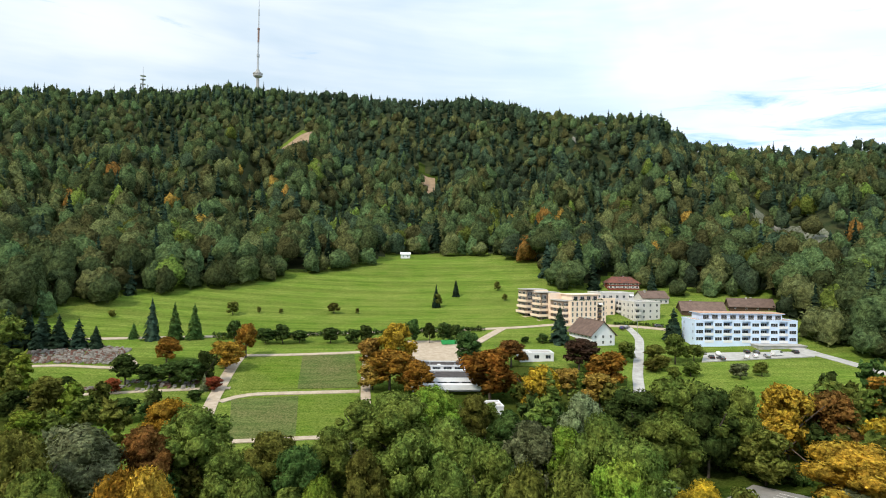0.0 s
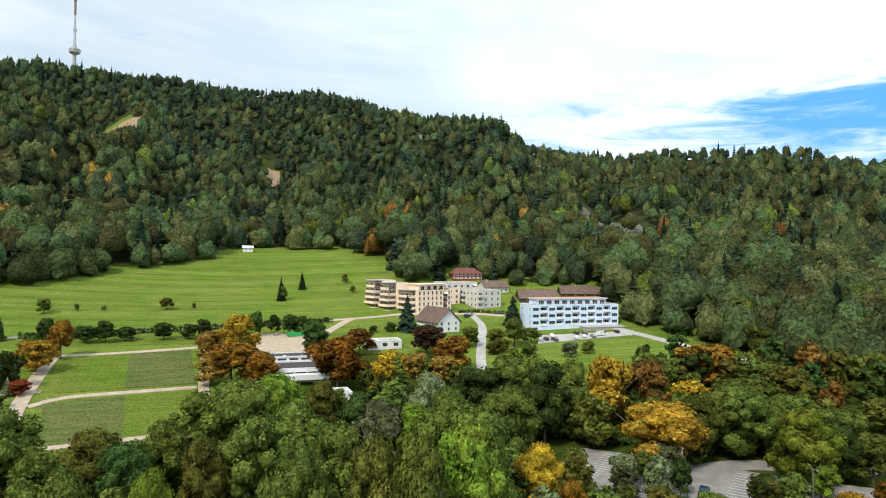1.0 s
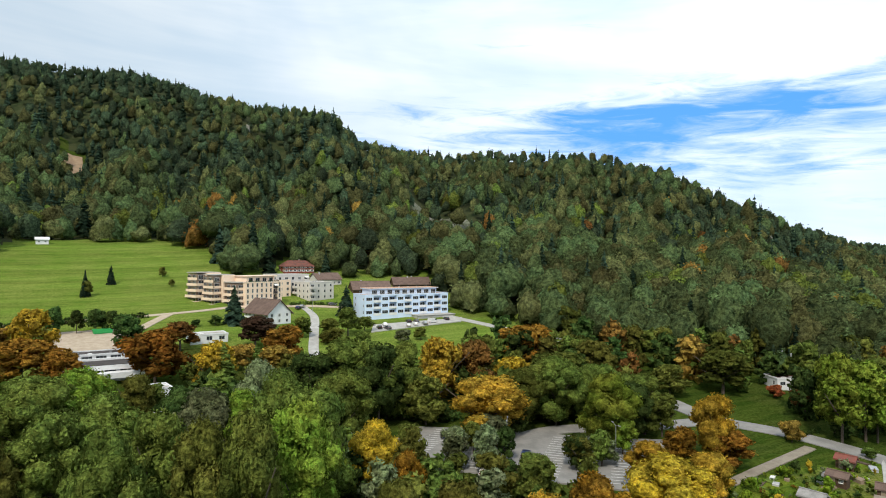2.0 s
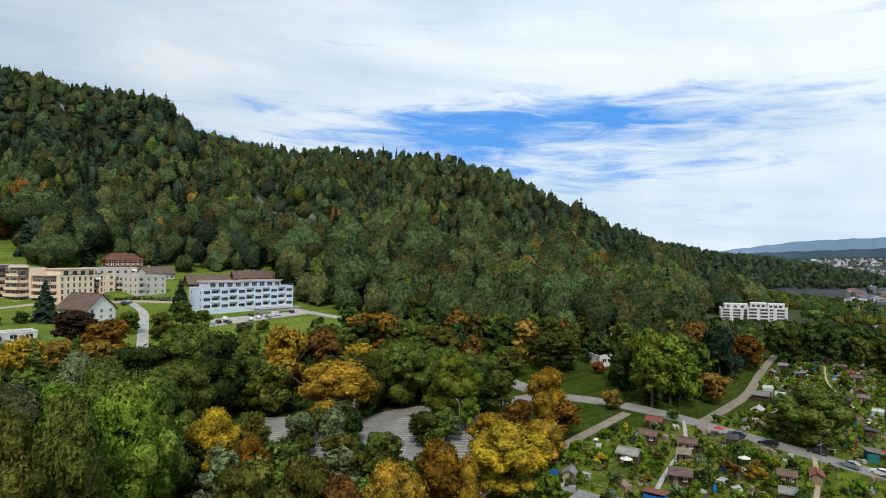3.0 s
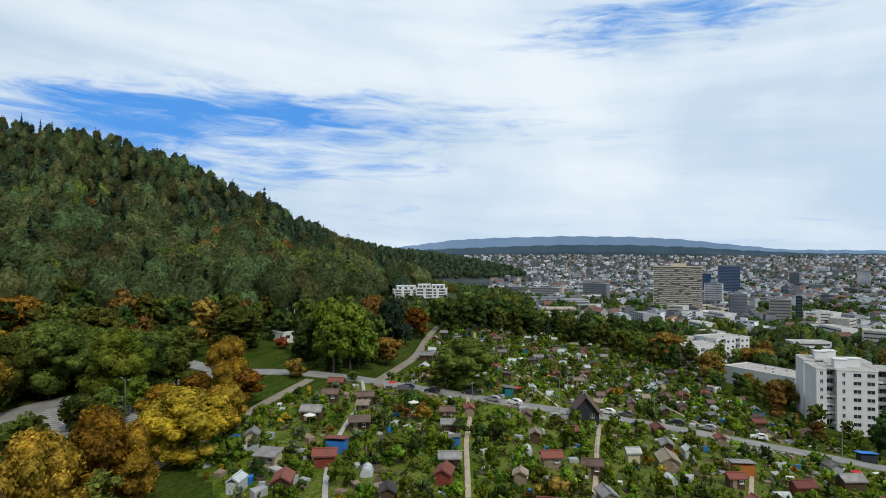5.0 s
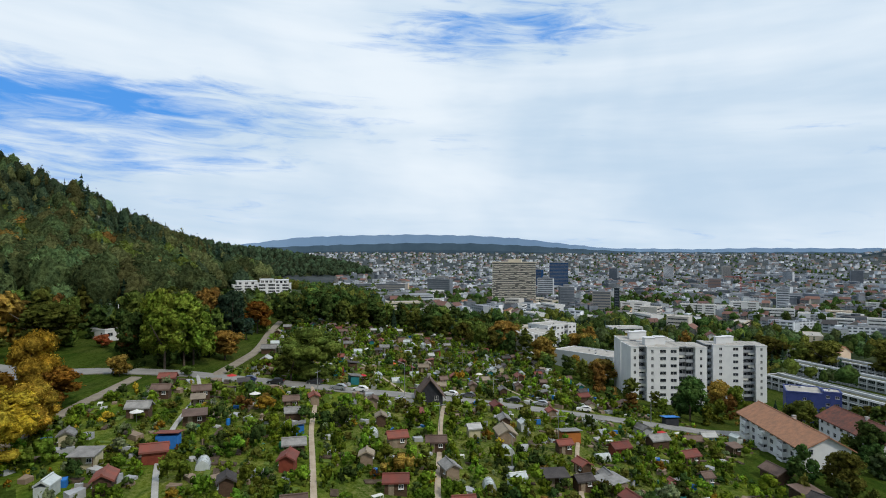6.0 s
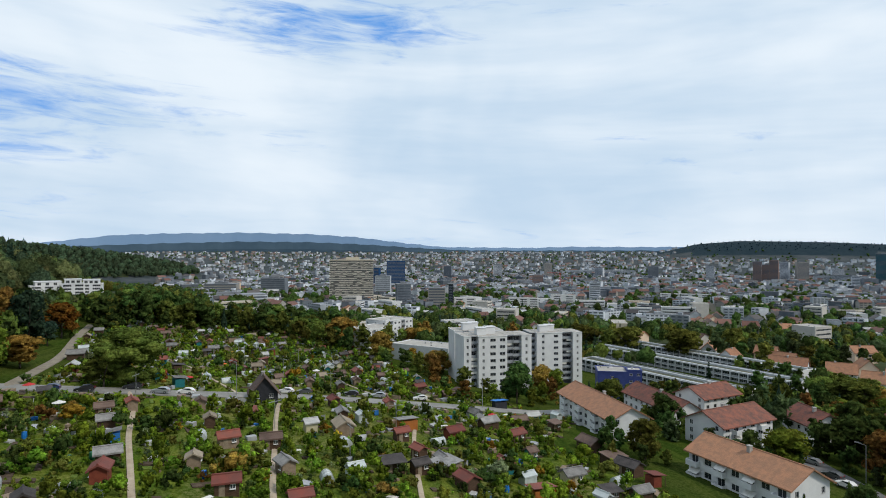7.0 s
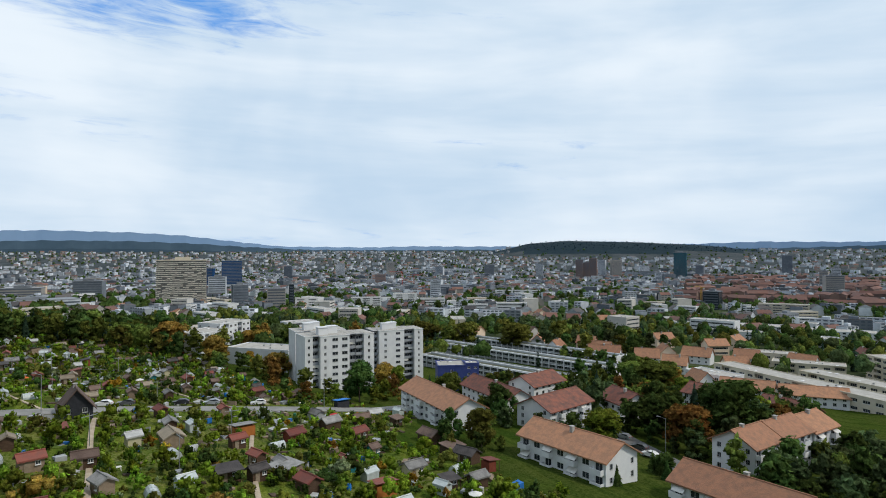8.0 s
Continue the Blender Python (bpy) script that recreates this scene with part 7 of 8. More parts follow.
def town(name, label, count, az0, az1, r0, r1, wall, roof, sizes, heights, gable, bands, bias=1.0):
    """Joined far houses: bodies, roofs and rows of windows."""
    b = Build()
    for _ in range(count):
        az, r = rng.uniform(az0, az1), r0 + (r1 - r0) * rng.uniform() ** bias
        x, y = polar(az, r)
        if forest_at(np.array([x]), np.array([y]))[0] or (r > 3700 and 123 < az < 143):
            continue
        w, d, h = rng.uniform(*sizes), rng.uniform(9, 14), rng.uniform(*heights)
        z = gz(x, y) - 1.5
        yaw = radians(rng.choice((18, 108, 62, 152)) + rng.normal() * 8)
        c, s = math.cos(yaw), math.sin(yaw)
        at = lambda p, q, e: (x + c * p - s * q, y + s * p + c * q, z + e)
        ring = ((-w / 2, -d / 2), (w / 2, -d / 2), (w / 2, d / 2), (-w / 2, d / 2))
        b.slot = 0
        b.solid([at(*p, 0) for p in ring], [at(*p, h) for p in ring])
        b.slot = 1
        if gable:
            e, k = rng.uniform(2.8, 4.2), 0.6
            b.face(at(-w / 2 - k, -d / 2 - k, h - 0.3), at(w / 2 + k, -d / 2 - k, h - 0.3), at(w / 2, 0, h + e), at(-w / 2, 0, h + e))
            b.face(at(w / 2 + k, d / 2 + k, h - 0.3), at(-w / 2 - k, d / 2 + k, h - 0.3), at(-w / 2, 0, h + e), at(w / 2, 0, h + e))
            b.slot = 0
            for sx in (-1, 1):
                b.face(at(sx * w / 2, -d / 2, h), at(sx * w / 2, d / 2, h), at(sx * w / 2, 0, h + e * 0.95))
        else:
            b.solid([at(p[0] * 0.97, p[1] * 0.97, h + 0.02) for p in ring], [at(p[0] * 0.97, p[1] * 0.97, h + 0.4) for p in ring])
            if rng.uniform() < 0.5:
                b.slot = 0
                b.solid([at(p[0] * 0.25, p[1] * 0.4, h + 0.4) for p in ring], [at(p[0] * 0.25, p[1] * 0.4, h + 2.8) for p in ring])
        if bands:
            b.slot = 2
            for k in range(int(h / 3)):
                e = 1.5 + 1.4 + 3 * k
                for side, q in ((-1, -d / 2 - 0.06), (1, d / 2 + 0.06)):
                    cells = max(1, int(w / 4.5))
                    for i in range(cells):
                        p0 = -w / 2 + w * (i + 0.15) / cells
                        p1 = -w / 2 + w * (i + 0.8) / cells
                        b.face(at(p0, q, e), at(p1, q, e), at(p1, q, e + 1.4), at(p0, q, e + 1.4))
    tagged(new(name, b.mesh(name, CITY_WALL[wall], CITY_ROOF[roof], CITY_GLASS)), label, "buildings", kind="stuff")


town("town_quarter", "white flat-roofed blocks of the near town", 130, 80, 156, 620, 1250, "white", "pale", (12, 30), (8, 15), False, True)
town("town_quarter", "grey blocks of the near town", 90, 80, 156, 640, 1300, "grey", "dark", (12, 30), (8, 15), False, True)
town("town_quarter", "cream tiled houses of the near town", 150, 82, 156, 560, 1300, "cream", "tiles", (10, 18), (6, 11), True, True)
town("town_quarter", "brown-roofed white houses of the near town", 130, 79, 156, 640, 1400, "white", "dark", (10, 18), (6, 12), True, True)
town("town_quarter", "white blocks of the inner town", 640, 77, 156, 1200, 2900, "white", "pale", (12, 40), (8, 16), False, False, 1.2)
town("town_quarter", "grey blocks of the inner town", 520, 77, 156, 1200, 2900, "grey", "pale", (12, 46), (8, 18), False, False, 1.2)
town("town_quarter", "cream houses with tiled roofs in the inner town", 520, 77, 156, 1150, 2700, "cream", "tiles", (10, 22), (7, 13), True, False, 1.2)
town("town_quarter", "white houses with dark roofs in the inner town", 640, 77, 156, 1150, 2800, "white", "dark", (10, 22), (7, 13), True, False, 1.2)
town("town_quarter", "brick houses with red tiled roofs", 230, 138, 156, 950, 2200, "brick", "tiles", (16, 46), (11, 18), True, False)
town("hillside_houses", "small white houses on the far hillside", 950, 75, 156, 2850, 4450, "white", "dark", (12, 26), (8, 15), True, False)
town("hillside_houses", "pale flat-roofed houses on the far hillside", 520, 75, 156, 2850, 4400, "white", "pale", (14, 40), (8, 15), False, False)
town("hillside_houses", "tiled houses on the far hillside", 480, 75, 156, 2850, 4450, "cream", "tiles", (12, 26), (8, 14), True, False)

# trees of the town
def town_trees(count, az0, az1, r0, r1, tall, bias, mix):
    az, r = np.radians(rng.uniform(az0, az1, count)), r0 + (r1 - r0) * rng.uniform(size=count) ** bias
    # stands and rows rather than an even spread
    x, y = r * np.sin(az), r * np.cos(az)
    keep = np.sin(x / 60 + 1.9 * np.sin(y / 85)) + np.cos(y / 52 + x / 170) + rng.normal(size=count) * 0.5 > -0.35
    keep &= ~forest_at(x, y) & ~inside(x, y, GARDENS) & ~((y > 60) & (x < 420))
    for a, b, q in BUILT:
        keep &= (x - a) ** 2 + (y - b) ** 2 > (q + 2) ** 2
    x, y = x[keep], y[keep]
    pick = rng.choice(len(mix), len(x))
    for k, leaf in enumerate(mix):
        i = np.where(pick == k)[0]
        h = rng.uniform(*tall, len(i))
        near = r1 < 700
        scatter("town_trees", TOWN_FIR if leaf == "fir" else FAR_MID if near else FAR_TINY, x[i], y[i], ground_z(x[i], y[i]) - 0.3, h, rng, LEAF[leaf], f"{TREE_WORDS[leaf]} trees between the houses of the town", "trees", widths=h * (0.9 if leaf == "fir" else 1.0) * rng.uniform(0.85, 1.3, len(i)))


town_trees(2300, 84, 156, 330, 680, (8, 15), 0.8, ("dark", "dark", "wood_light", "olive", "fir", "green", "dark", "wood_light", "fir"))
town_trees(2900, 74, 156, 620, 1400, (9, 16), 0.9, ("dark", "dark", "dark", "fir", "wood_light", "dark"))
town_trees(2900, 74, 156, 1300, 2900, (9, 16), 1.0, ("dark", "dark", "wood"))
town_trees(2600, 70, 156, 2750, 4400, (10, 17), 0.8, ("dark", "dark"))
town_trees(900, 66, 86, 560, 1450, (9, 15), 0.9, ("dark", "green", "dark", "olive"))

# high-rises that stand out
TOWER_SKIN = {
    "brown": surface("brown_tower", (0.26, 0.17, 0.14), (0.21, 0.14, 0.12), 30, 0.8, 0.05, 4),
    "green": surface("green_glass_tower", (0.02, 0.10, 0.13), (0.03, 0.13, 0.17), 40, 0.25, 0.02, 6),
    "blue": surface("blue_glass_tower", (0.015, 0.05, 0.14), (0.02, 0.07, 0.18), 40, 0.25, 0.02, 6),
    "white": CITY_WALL["white"],
    "grey": CITY_WALL["grey"],
    "dark": surface("dark_glass_tower", (0.02, 0.03, 0.04), (0.035, 0.045, 0.055), 40, 0.25, 0.02, 6),
    "cream": CITY_WALL["cream"],
}


def high_rise(x, y, top_z, w, d, skin, label, yaw=None):
    z = gz(x, y)
    t = new("high_rise")
    t.matrix_world = pose(x, y, z - 1, 0, 0, random.uniform(-20, 20) - math.degrees(math.atan2(x, y)) if yaw is None else yaw)
    h = max(12, top_z - z)
    part("wall", Build().box(-w / 2, -d / 2, 0, w / 2, d / 2, h).mesh("wall", TOWER_SKIN[skin]), t)
    band = Build().box(-w / 2 + 0.8, -d / 2 - 0.1, 0, w / 2 - 0.8, -d / 2 + 0.1, 1.5).mesh("window_band", CITY_GLASS)
    for k in range(int(h / 3.4)):
        part("window_band", band, t, m=pose(0, 0, 2 + 3.4 * k))
    part("roof", Build().box(-w / 2 - 0.2, -d / 2 - 0.2, h, w / 2 + 0.2, d / 2 + 0.2, h + 0.8).box(-w / 5, -d / 5, h + 0.8, w / 5, d / 5, h + 3.5).mesh("roof", CITY_ROOF["pale"]), t)
    tagged(t, label, "high-rise")


high_rise(1543, -1703, 38, 42, 26, "green", "tall green glass office tower in the town")
for x, y, z in ((1626, -1326, 15), (1597, -1361, 20), (1612, -1348, 6)):
    high_rise(x, y, z, 24, 22, "brown", "reddish-brown residential tower in a cluster")
high_rise(1623, -1483, 13, 34, 20, "cream", "pale slab tower behind the brown towers")
high_rise(1655, -1450, 13, 24, 18, "white", "white slab tower behind the brown towers")
high_rise(1515, -205, 22, 44, 20, "blue", "broad dark blue glass office block")
high_rise(1480, -150, 6, 24, 16, "blue", "lower dark blue glass office block")
high_rise(666, -1114, -5, 30, 18, "cream", "cream slab tower among tiled roofs")
high_rise(573, -692, -15, 20, 18, "dark", "dark glass office block beside a crane")
high_rise(779, -177, -1, 6, 5, "dark", "slim dark tower beside flats")
high_rise(1042, -119, 1, 26, 16, "white", "white slab beside the balcony tower")
high_rise(790, -116, -1, 18, 14, "grey", "grey apartment tower in the town")
high_rise(783, -159, -6, 22, 14, "cream", "beige apartment tower in the town")
high_rise(1455, -2153, 26, 34, 22, "grey", "grey office tower far in the town")
high_rise(1180, -1222, -14, 16, 14, "white", "white church-like tower in the town")
high_rise(898, -437, -8, 16, 14, "white", "white tower house in the town")
high_rise(1058, 60, -2, 40, 18, "grey", "grey slab tower behind the tree belt")
high_rise(960, 130, -6, 46, 22, "cream", "beige stepped block behind the tree belt")
high_rise(700, 95, -8, 90, 30, "white", "long white low hall behind the tree belt")
for k in range(10):
    az = 98 + 4.6 * k
    high_rise(*polar(az, 2250 + 60 * (k % 3)), -12 + 6 * (k % 4), 26 + 4 * (k % 3), 18, ("white", "grey", "white", "cream")[k % 4], "pale high-rise in the far town")

# flats, halls and slabs that stand out in the middle of the town
for x, y, yaw, w, h, wall, label in (
        (781, -277, -110, 40, 15, WHITE, "white flats stepping through the town"), (800, -310, -104, 32, 13, WHITE, "white flats with balconies in the town"),
        (831, -355, -113, 35, 16, WHITE, "white block with long window bands in the town"), (910, -604, -124, 77, 13, WHITE, "long white row of flats before tall trees"),
        (803, -202, -104, 29, 14, WHITE, "white flats behind the tree belt"), (976, 124, -83, 38, 22, CREAM, "cream stepped block above the tree belt"),
        (462, -677, -146, 52, 15, BEIGE, "beige stepped flats in the town"), (763, -437, -120, 27, 11, CREAM, "pale pink flats before trees"),
        (330, -420, -146, 44, 8, WHITE, "white flat-roofed rows beside tall conifers"), (385, -440, -140, 46, 9, WHITE, "white flat-roofed rows behind conifers")):
    house("town_house", label, x, y, yaw, w, 13, h, wall, "flat", FLAT_ROOF, floors=max(2, int(h / 3)), bay=w / max(1, int(w / 13)), win=(9.5, 1.3), fronts="f", sides=False, roof_things=2)
for x, y, w, top, skin, label in ((1330, 69, 25, -6, "cream", "grey-beige apartment tower above the trees"), (888, -1451, 18, -8, "cream", "pale twin slab tower in the town"), (876, -1476, 18, -1, "white", "pale slab tower beside its twin"), (1182, -580, 22, -18, "white", "cream tower house in the town"), (1506, -574, 26, -16, "brown", "brick-red tower house in the town"), (1608, -1611, 150, -30, "white", "long white hall in the railway quarter"), (2490, -1241, 290, -32, "white", "long pale industrial hall")):
    high_rise(x, y, top, w, 16, skin, label)
CRANE_PAINT = {"yellow": surface("yellow_crane_paint", (0.50, 0.30, 0.05), (0.42, 0.25, 0.05), 2, 0.6), "red": surface("red_crane_paint", (0.40, 0.05, 0.03), (0.33, 0.05, 0.03), 2, 0.6)}


def crane(x, y, tall, reach, yaw, colour):
    """A tower crane: lattice mast, jib, counter-jib with ballast, cab."""
    t = new("tower_crane")
    t.matrix_world = pose(x, y, gz(x, y), 0, 0, yaw)
    b = Build()
    for sx in (-0.9, 0.9):
        for sy in (-0.9, 0.9):
            b.tube((sx, sy, -1), (sx, sy, tall), 0.2, 0.2, 4)
    for k in range(int(tall / 2.5)):
        b.tube((-0.9, -0.9, 2.5 * k), (0.9, -0.9, 2.5 * k + 2.5), 0.12, 0.12, 4)
        b.tube((0.9, 0.9, 2.5 * k), (-0.9, 0.9, 2.5 * k + 2.5), 0.12, 0.12, 4)
    part("mast", b.mesh("mast", CRANE_PAINT[colour]), t)
    b = Build().tube((0, -0.6, tall), (reach, -0.6, tall), 0.22, 0.18, 4).tube((0, 0.6, tall), (reach, 0.6, tall), 0.22, 0.18, 4).tube((0, 0, tall + 1.4), (reach, 0, tall + 1.0), 0.22, 0.18, 4)
    for k in range(int(reach / 2.5)):
        b.tube((2.5 * k, -0.6, tall), (2.5 * k + 1.25, 0, tall + 1.3), 0.1, 0.1, 4)
        b.tube((2.5 * k + 1.25, 0, tall + 1.3), (2.5 * k + 2.5, 0.6, tall), 0.1, 0.1, 4)
    part("jib", b.mesh("jib", CRANE_PAINT[colour]), t)
    part("counter_jib", Build().box(-11, -0.7, tall - 0.2, 0, 0.7, tall + 0.4).mesh("counter_jib", CRANE_PAINT[colour]), t)
    part("ballast", Build().box(-11.5, -0.9, tall - 2.4, -8.6, 0.9, tall - 0.2).mesh("ballast", CONCRETE), t, "grey concrete ballast")
    part("cab", Build().box(0.9, -1.6, tall - 2.2, 2.6, -0.3, tall - 0.1).mesh("cab", CRANE_PAINT[colour]), t)
    tagged(t, f"{colour} tower crane standing between town houses", "crane")


crane(590, -690, 29, 24, -30, "yellow")
crane(1291, -545, 40, 30, 60, "red")
crane(1260, -560, 34, 26, 200, "red")

# ---- distant hills, the blue of the haze put into their colour ----
HILL_NEAR = surface("hazed_wooded_hill", (0.040, 0.072, 0.105), (0.055, 0.092, 0.130), 300, 0.95, 0.0, 60)
HILL_FAR = surface("hazed_farthest_hill", (0.17, 0.27, 0.42), (0.19, 0.29, 0.44), 500, 0.95, 0.0, 80)


def distant_hill(name, r, depth, profile, material, label):
    b = Build()
    az = np.arange(profile[0][0], profile[-1][0] + 0.01, 0.4)
    top = np.interp(az, [p[0] for p in profile], [p[1] for p in profile]) + 2.5 * np.sin(az * 3.1) + 1.5 * np.sin(az * 7.3)
    for i in range(len(az) - 1):
        rows = [[(*polar(az[j], r), -80), (*polar(az[j], r + depth * 0.5), max(-80, top[j] * 0.6)), (*polar(az[j], r + depth), max(-79, top[j])), (*polar(az[j], r + depth + 40), -80)] for j in (i, i + 1)]
        for k in range(3):
            b.face(rows[0][k], rows[1][k], rows[1][k + 1], rows[0][k + 1])
    tagged(new(name, b.mesh(name, material)), label, "hills", kind="structure")


distant_hill("backdrop_hill_near", 4480, 60, [(60, 40), (66, 70), (72, 96), (78, 116), (84, 130), (90, 128), (95, 112), (99, 90), (104, 70), (110, 66), (120, 66), (126, 60), (140, 60), (146, 66), (152, 78), (162, 78)], HILL_NEAR, "wooded hills beyond the town, coloured dark blue for haze")
distant_hill("backdrop_hill_far", 4680, 60, [(58, 60), (66, 84), (70, 128), (74, 172), (78, 188), (84, 200), (90, 192), (94, 172), (98, 132), (102, 96), (110, 88), (114, 96), (120, 92), (135, 92), (144, 112), (150, 104), (162, 104)], HILL_FAR, "hills on the horizon, coloured pale blue for haze")

# ---- masts on the hill ----
tower = new("broadcast_tower")
tz = gz(-441, 1438)
tower.matrix_world = pose(-441, 1438, tz)
part("shaft", Build().tube((0, 0, -5), (0, 0, 86), 4.2, 3.4, 12).mesh("shaft", CONCRETE), tower)
pod = Build()
for z0, z1, r0, r1 in ((84, 88, 4, 10.5), (88, 93, 10.5, 10.5), (93, 95, 11.2, 11.2), (95, 98, 8.5, 7.5), (98, 104, 4.5, 3.6)):
    pod.tube((0, 0, z0), (0, 0, z1), r0, r1, 20)
part("pod", pod.mesh("pod", CONCRETE), tower)
part("antenna", Build().tube((0, 0, 104), (0, 0, 134), 2.6, 2.2, 10).tube((0, 0, 134), (0, 0, 140), 3.4, 3.4, 12).tube((0, 0, 140), (0, 0, 168), 2.2, 1.8, 8).mesh("antenna", METAL), tower, "grey steel antenna section")
part("antenna", Build().tube((0, 0, 168), (0, 0, 198), 2.3, 2.3, 8).tube((0, 0, 198), (0, 0, 202), 3.0, 3.0, 8).mesh("antenna", TOWER_SKIN["brown"]), tower, "dark red antenna section")
part("antenna", Build().tube((0, 0, 202), (0, 0, 232), 1.3, 1.1, 8).tube((0, 0, 232), (0, 0, 246), 1.8, 1.6, 8).tube((0, 0, 246), (0, 0, 300), 0.9, 0.4, 6).mesh("antenna", METAL), tower, "slender grey antenna tip")
tagged(tower, "tall concrete broadcast tower with a round pod", "tower")
mast = new("lattice_mast")
mz = gz(-666, 1348)
mast.matrix_world = pose(-666, 1348, mz)
legs = Build()
for i in range(4):
    a = math.pi / 4 + math.pi / 2 * i
    for k in range(10):
        r0, r1 = 5.5 - 0.45 * k, 5.5 - 0.45 * (k + 1)
        z0, z1 = 7.6 * k, 7.6 * (k + 1)
        b0 = a + math.pi / 2
        legs.tube((r0 * math.cos(a), r0 * math.sin(a), z0), (r1 * math.cos(a), r1 * math.sin(a), z1), 0.4, 0.4, 4)
        legs.tube((r0 * math.cos(a), r0 * math.sin(a), z0), (r1 * math.cos(b0), r1 * math.sin(b0), z1), 0.28, 0.28, 4)
part("lattice", legs.mesh("lattice", METAL), mast)
for z in (62, 72, 80):
    part("platform", Build().tube((0, 0, z), (0, 0, z + 1.2), 6.0, 6.0, 10).mesh("platform", METAL), mast)
part("antenna", Build().tube((0, 0, 76), (0, 0, 101), 0.8, 0.4, 6).mesh("antenna", METAL), mast)
tagged(mast, "steel lattice lookout mast with platforms", "mast")
house("hilltop_hotel", "long pale hotel on the hill's crest", -565, 1310, 22, 52, 16, 15, WHITE, "flat", FLAT_ROOF, floors=6, bay=6, win=(3.4, 1.6), sides=False, fronts="f")

# crags that break through the wood
ROCK = surface("limestone", (0.22, 0.21, 0.18), (0.15, 0.145, 0.12), 6, 0.95, 0.7, 0.8)


def crag(x, y, w, h):
    me = bmesh.new()
    bmesh.ops.create_icosphere(me, subdivisions=3, radius=1.0)
    for v in me.verts:
        k = 1 + 0.35 * noise.noise(v.co * 1.7 + Vector((x, y, 0))) + 0.18 * noise.noise(v.co * 4.1)
        v.co = Vector((v.co.x * w * k, v.co.y * w * 0.6 * k, v.co.z * h * k))
    data = bpy.data.meshes.new("rock_outcrop")
    me.to_mesh(data)
    me.free()
    data.materials.append(ROCK)
    ob = new("rock_outcrop", data)
    ob.matrix_world = pose(x, y, gz(x, y) + h * 0.6, 0, 0, random.uniform(0, 180))
    tagged(ob, "pale limestone crag breaking through the wood", "rock")


for x, y, w, h in ((259, 721, 10, 11), (288, 538, 7, 7), (684, 733, 5, 6), (262, 462, 4, 4), (190, 905, 6, 9), (640, 560, 6, 9)):
    crag(x, y, w, h)

# ---- cars ----
PAINT = {}
for key, c, metal in (("white", (0.72, 0.72, 0.71), 0), ("silver", (0.42, 0.43, 0.45), 0.6), ("black", (0.015, 0.015, 0.018), 0.1), ("dark blue", (0.02, 0.035, 0.11), 0.3), ("grey", (0.12, 0.125, 0.13), 0.4), ("red", (0.35, 0.02, 0.02), 0.1)):
    PAINT[key] = surface("car_paint_" + key.replace(" ", "_"), c, tuple(0.9 * k for k in c), 1.0, 0.3, 0.0, 0.1, metal=metal, gloss=0.6)
TYRE = surface("tyre_rubber", (0.02, 0.02, 0.02), (0.03, 0.03, 0.03), 0.3, 0.9)
LAMP_CLEAR = surface("lamp_glass", (0.6, 0.6, 0.58), (0.7, 0.7, 0.68), 0.2, 0.2)
LAMP_RED = surface("tail_lamp", (0.35, 0.01, 0.01), (0.4, 0.02, 0.02), 0.2, 0.3)


def profile_solid(points, half, shrink=0.0):
    b = Build()
    left = [(x, -half + (shrink if z > 0.95 else 0), z) for x, z in points]
    right = [(x, half - (shrink if z > 0.95 else 0), z) for x, z in points]
    b.solid(right, left)
    return b


CAR_BODY = {key: profile_solid([(-2.15, 0.3), (2.1, 0.3), (2.18, 0.62), (2.0, 0.82), (1.0, 0.95), (0.3, 1.43), (-1.2, 1.46), (-1.95, 1.02), (-2.2, 0.85)], 0.87, 0.14).mesh("body", m) for key, m in PAINT.items()}
VAN_BODY = profile_solid([(-2.5, 0.35), (2.4, 0.35), (2.5, 0.8), (2.1, 1.15), (1.4, 2.05), (-2.45, 2.15)], 0.95, 0.08).mesh("body", PAINT["white"])
CAR_GLASS = profile_solid([(0.92, 0.97), (0.27, 1.385), (-1.17, 1.41), (-1.8, 1.03)], 0.80, 0.0).mesh("glass", GLASS)
VAN_GLASS = profile_solid([(2.0, 1.25), (1.45, 1.95), (0.7, 1.95), (0.7, 1.25)], 0.9).mesh("glass", GLASS)
WHEEL = Build().tube((0, -0.1, 0), (0, 0.1, 0), 0.32, 0.32, 12).mesh("wheel", TYRE)
HUB = Build().tube((0, -0.115, 0), (0, 0.115, 0), 0.19, 0.19, 8).mesh("rim", METAL)
HEADLAMP = Build().box(-0.06, -0.2, -0.07, 0.06, 0.2, 0.07).mesh("headlight", LAMP_CLEAR)
TAILLAMP = Build().box(-0.05, -0.16, -0.09, 0.05, 0.16, 0.09).mesh("tail_light", LAMP_RED)


def car(x, y, yaw, key, van=False, where="beside the road"):
    t = new("van" if van else "car")
    t.matrix_world = pose(x, y, gz(x, y) + 0.3, 0, 0, yaw)
    part("body", VAN_BODY if van else CAR_BODY[key], t)
    g = part("glass", VAN_GLASS if van else CAR_GLASS, t, "dark window glass")
    g.scale = (1.01, 1.02 if van else 0.98, 1.01)
    for sx in (-1.3, 1.3):
        for sy in (-0.8, 0.8):
            w = part("wheel", WHEEL, t, m=pose(sx, sy, 0.32))
            part("rim", HUB, w)
    for sy in (-0.62, 0.62):
        part("headlight", HEADLAMP, t, m=pose(2.13, sy, 0.68))
        part("tail_light", TAILLAMP, t, m=pose(-2.17 if not van else -2.46, sy, 0.85))
    tagged(t, f"{key} {'delivery van' if van else 'car'} parked {where}", "van" if van else "car", "parked cars")


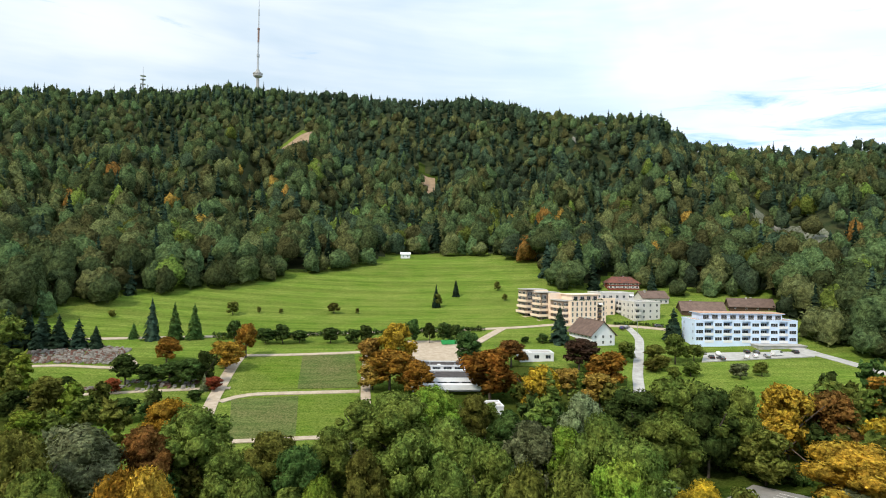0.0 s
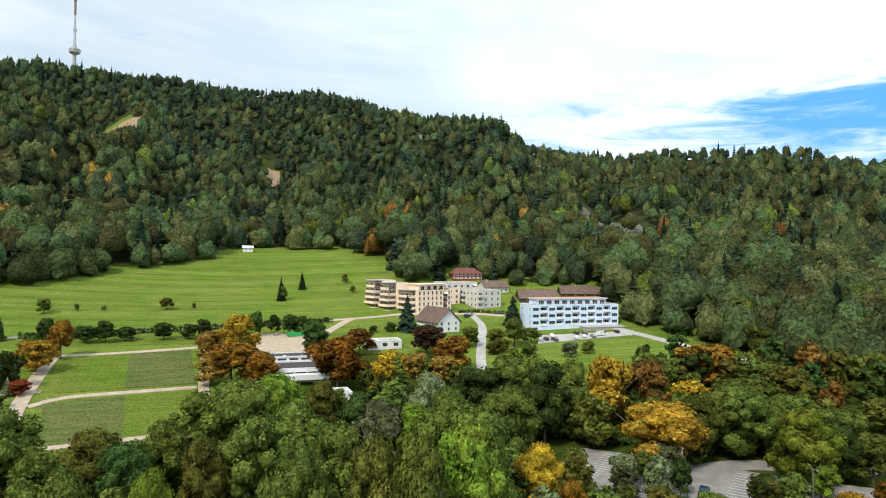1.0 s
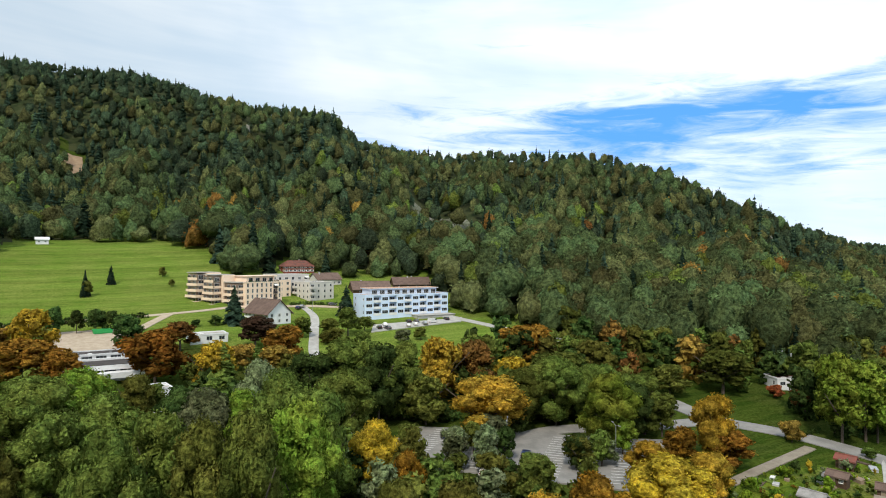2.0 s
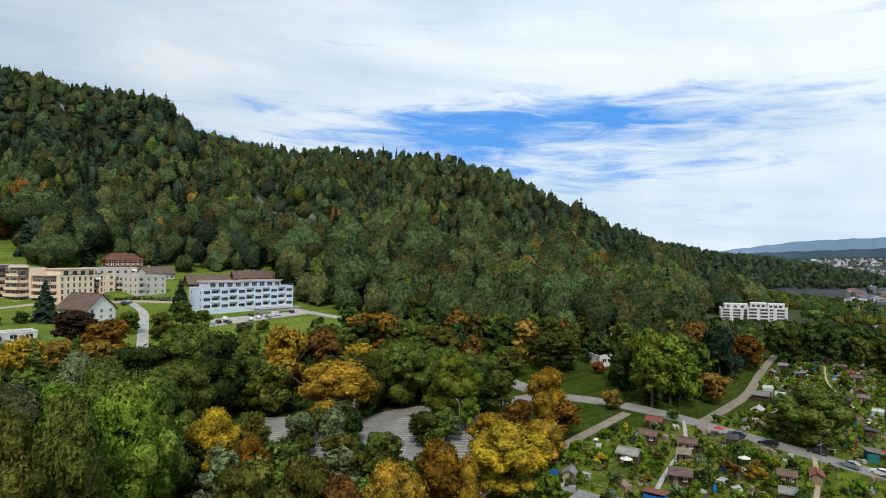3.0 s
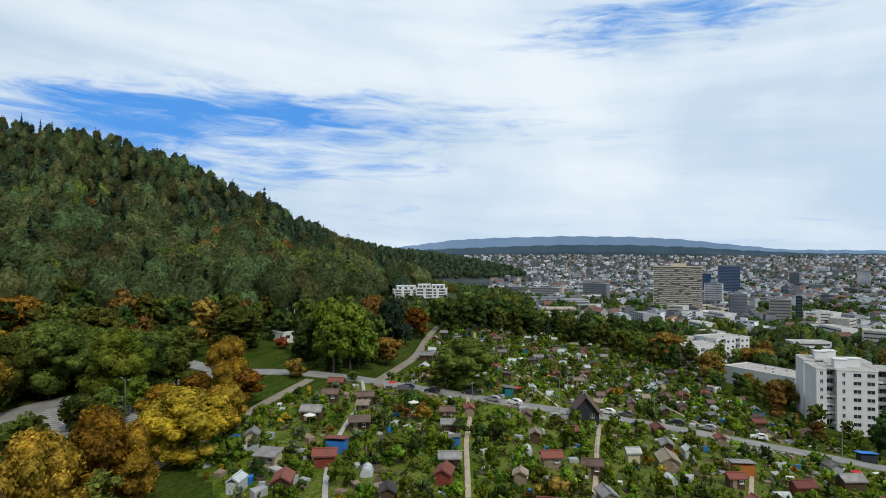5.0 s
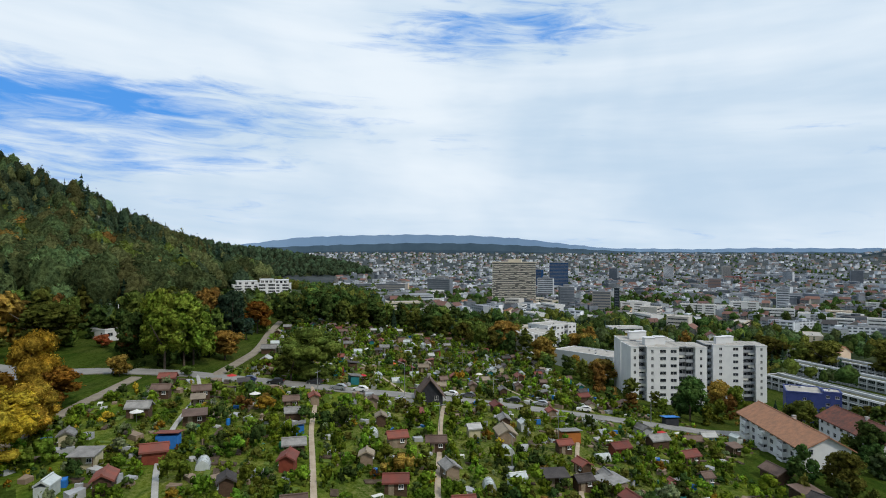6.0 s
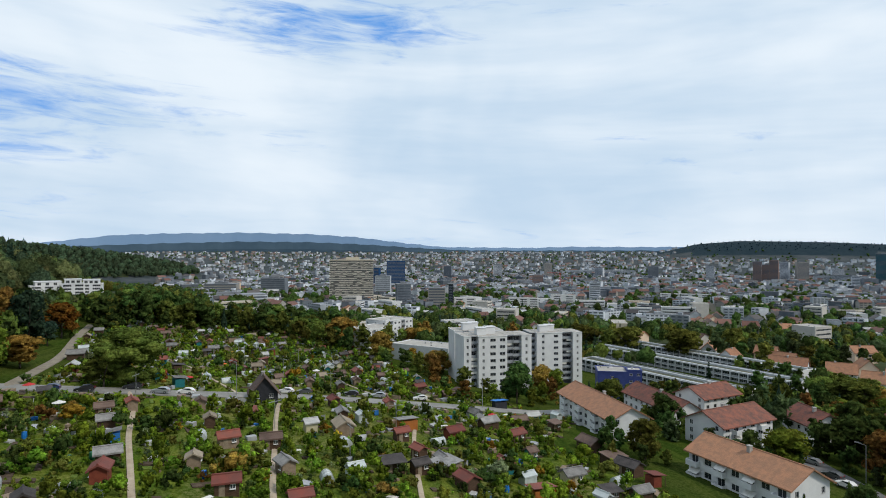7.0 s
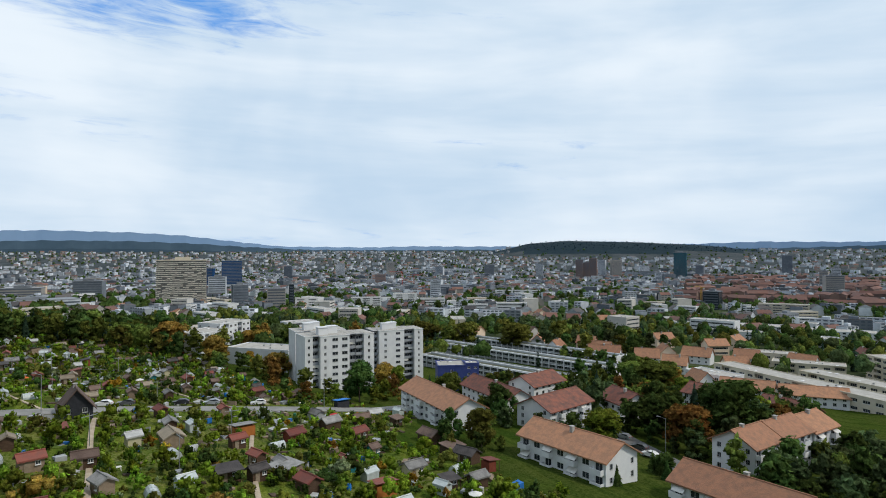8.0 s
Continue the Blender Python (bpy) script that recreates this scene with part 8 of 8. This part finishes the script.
random.seed(8)
for x, y, key in ((109, 249, "black"), (112, 247, "grey"), (114, 254, "white"), (127.5, 257.5, "black"), (131, 256.5, "grey"), (123, 248.5, "white"), (127.5, 250.4, "white"), (132, 250, "silver"), (147.5, 257, "black")):
    car(x, y, random.choice((70, 80, 95, 255)), key, where="in front of a white block")
car(137.5, 252.5, 20, "white", True, "in front of a white block")
for x, y, key, yaw in ((87, 297.5, "dark blue", 60), (90, 300, "silver", 55), (107, 304.5, "grey", 5)):
    car(x, y, yaw, key, where="near the apartment houses")
for x, y, key in ((66, 128, "white"), (63.5, 131, "silver"), (75, 131.5, "dark blue"), (84.5, 112, "dark blue"), (62, 112, "black"), (70, 107, "white")):
    car(x, y, 48 + random.uniform(-4, 4), key, where="in a marked bay")
for x, y, key, yaw in ((156.5, 60, "dark blue", 98), (157.5, 53, "black", 96), (160, 37, "silver", 80), (161.5, 31.5, "white", 75), (173, 8, "white", 72), (175, 3, "grey", 75), (178.5, -10, "black", 78), (180, -18, "silver", 78), (182.5, -31, "white", 80), (163, 44, "black", 95)):
    car(x, y, yaw, key, where="along the garden road")
for x, y, key, yaw in ((112, -112.5, "white", 15), (128, -119, "silver", 15), (118, -115, "grey", 15)):
    car(x, y, yaw, key, where="on the estate road")

# ---- street lamps ----
POLE = Build().tube((0, 0, -0.4), (0, 0, 8.6), 0.11, 0.07, 8).mesh("pole", METAL)
ARM = Build().tube((0, 0, 8.55), (1.5, 0, 8.95), 0.05, 0.04, 6).mesh("arm", METAL)
HEAD = Build().box(1.3, -0.14, 8.9, 2.2, 0.14, 9.05).mesh("lamp_head", METAL)
for x, y, twin in ((80, 113, True), (179, 86, False), (115, -121, False), (150, -120, False), (100, 100, True), (165, 20, False), (181, -50, False), (92, 290, False)):
    t = new("street_lamp")
    t.matrix_world = pose(x, y, gz(x, y), 0, 0, random.uniform(0, 90))
    part("pole", POLE, t)
    for turn in (0, 180)[: 2 if twin else 1]:
        part("arm", ARM, t, m=pose(0, 0, 0, 0, 0, turn))
        part("lamp_head", HEAD, t, m=pose(0, 0, 0, 0, 0, turn))
    tagged(t, "grey metal street lamp with " + ("two arms" if twin else "one arm"), "street lamp", "street lamps")
for x, y in ((207.4, 128), (209.2, 126), (211, 125), (212.5, 124)):
    t = new("flagpole")
    t.matrix_world = pose(x, y, gz(x, y))
    part("pole", Build().tube((0, 0, -0.4), (0, 0, 11), 0.22, 0.15, 8).mesh("pole", FRAME_WHITE), t)
    part("finial", Build().tube((0, 0, 11), (0, 0, 11.3), 0.25, 0.05, 8).mesh("finial", METAL), t)
    tagged(t, "tall white pole between columnar conifers", "pole", "white poles")

# ---- graves ----
rng = np.random.default_rng(3)
stones = {k: Build() for k in ("grey", "red", "white")}
for ring, count in (([(-150, 222), (-122, 226), (-124, 246), (-146, 252), (-158, 236)], 330), ([(-115, 193), (-80, 203), (-84, 214), (-112, 206)], 46)):
    xs, ys = [p[0] for p in ring], [p[1] for p in ring]
    for _ in range(count * 3):
        x, y = rng.uniform(min(xs), max(xs)), rng.uniform(min(ys), max(ys))
        if not inside(np.array([x]), np.array([y]), ring)[0]:
            continue
        key = ("grey", "red", "white")[rng.integers(3)]
        z, w, h = gz(x, y), rng.uniform(0.3, 0.7), rng.uniform(0.4, 1.1)
        stones[key].box(x - w, y - 0.15, z - 0.2, x + w, y + 0.15, z + h).box(x - w * 0.8, y - 1.4, z - 0.2, x + w * 0.8, y - 0.15, z + 0.3)
for key, m in (("grey", surface("weathered_gravestone", (0.16, 0.145, 0.125), (0.23, 0.21, 0.18), 0.6, 0.9)), ("red", surface("flowering_grave", (0.20, 0.085, 0.07), (0.12, 0.09, 0.06), 0.8, 0.9)), ("white", surface("pale_gravestone", (0.34, 0.32, 0.29), (0.26, 0.24, 0.21), 0.6, 0.85))):
    tagged(new("gravestones", stones[key].mesh("gravestones", m)), f"rows of {key} gravestones and planted graves", "graves", kind="stuff")
tagged(new("skip_container", Build().solid([(-3, -1.2, 0), (3, -1.2, 0), (3, 1.2, 0), (-3, 1.2, 0)], [(-3.4, -1.3, 1.6), (3.4, -1.3, 1.6), (3.4, 1.3, 1.6), (-3.4, 1.3, 1.6)]).mesh("skip_container", surface("green_paint", (0.03, 0.30, 0.08), (0.04, 0.36, 0.10), 0.8, 0.6))), "bright green open skip on the gravel court", "container").matrix_world = pose(3, 262, gz(3, 262) + 0.3, 0, 0, 8)
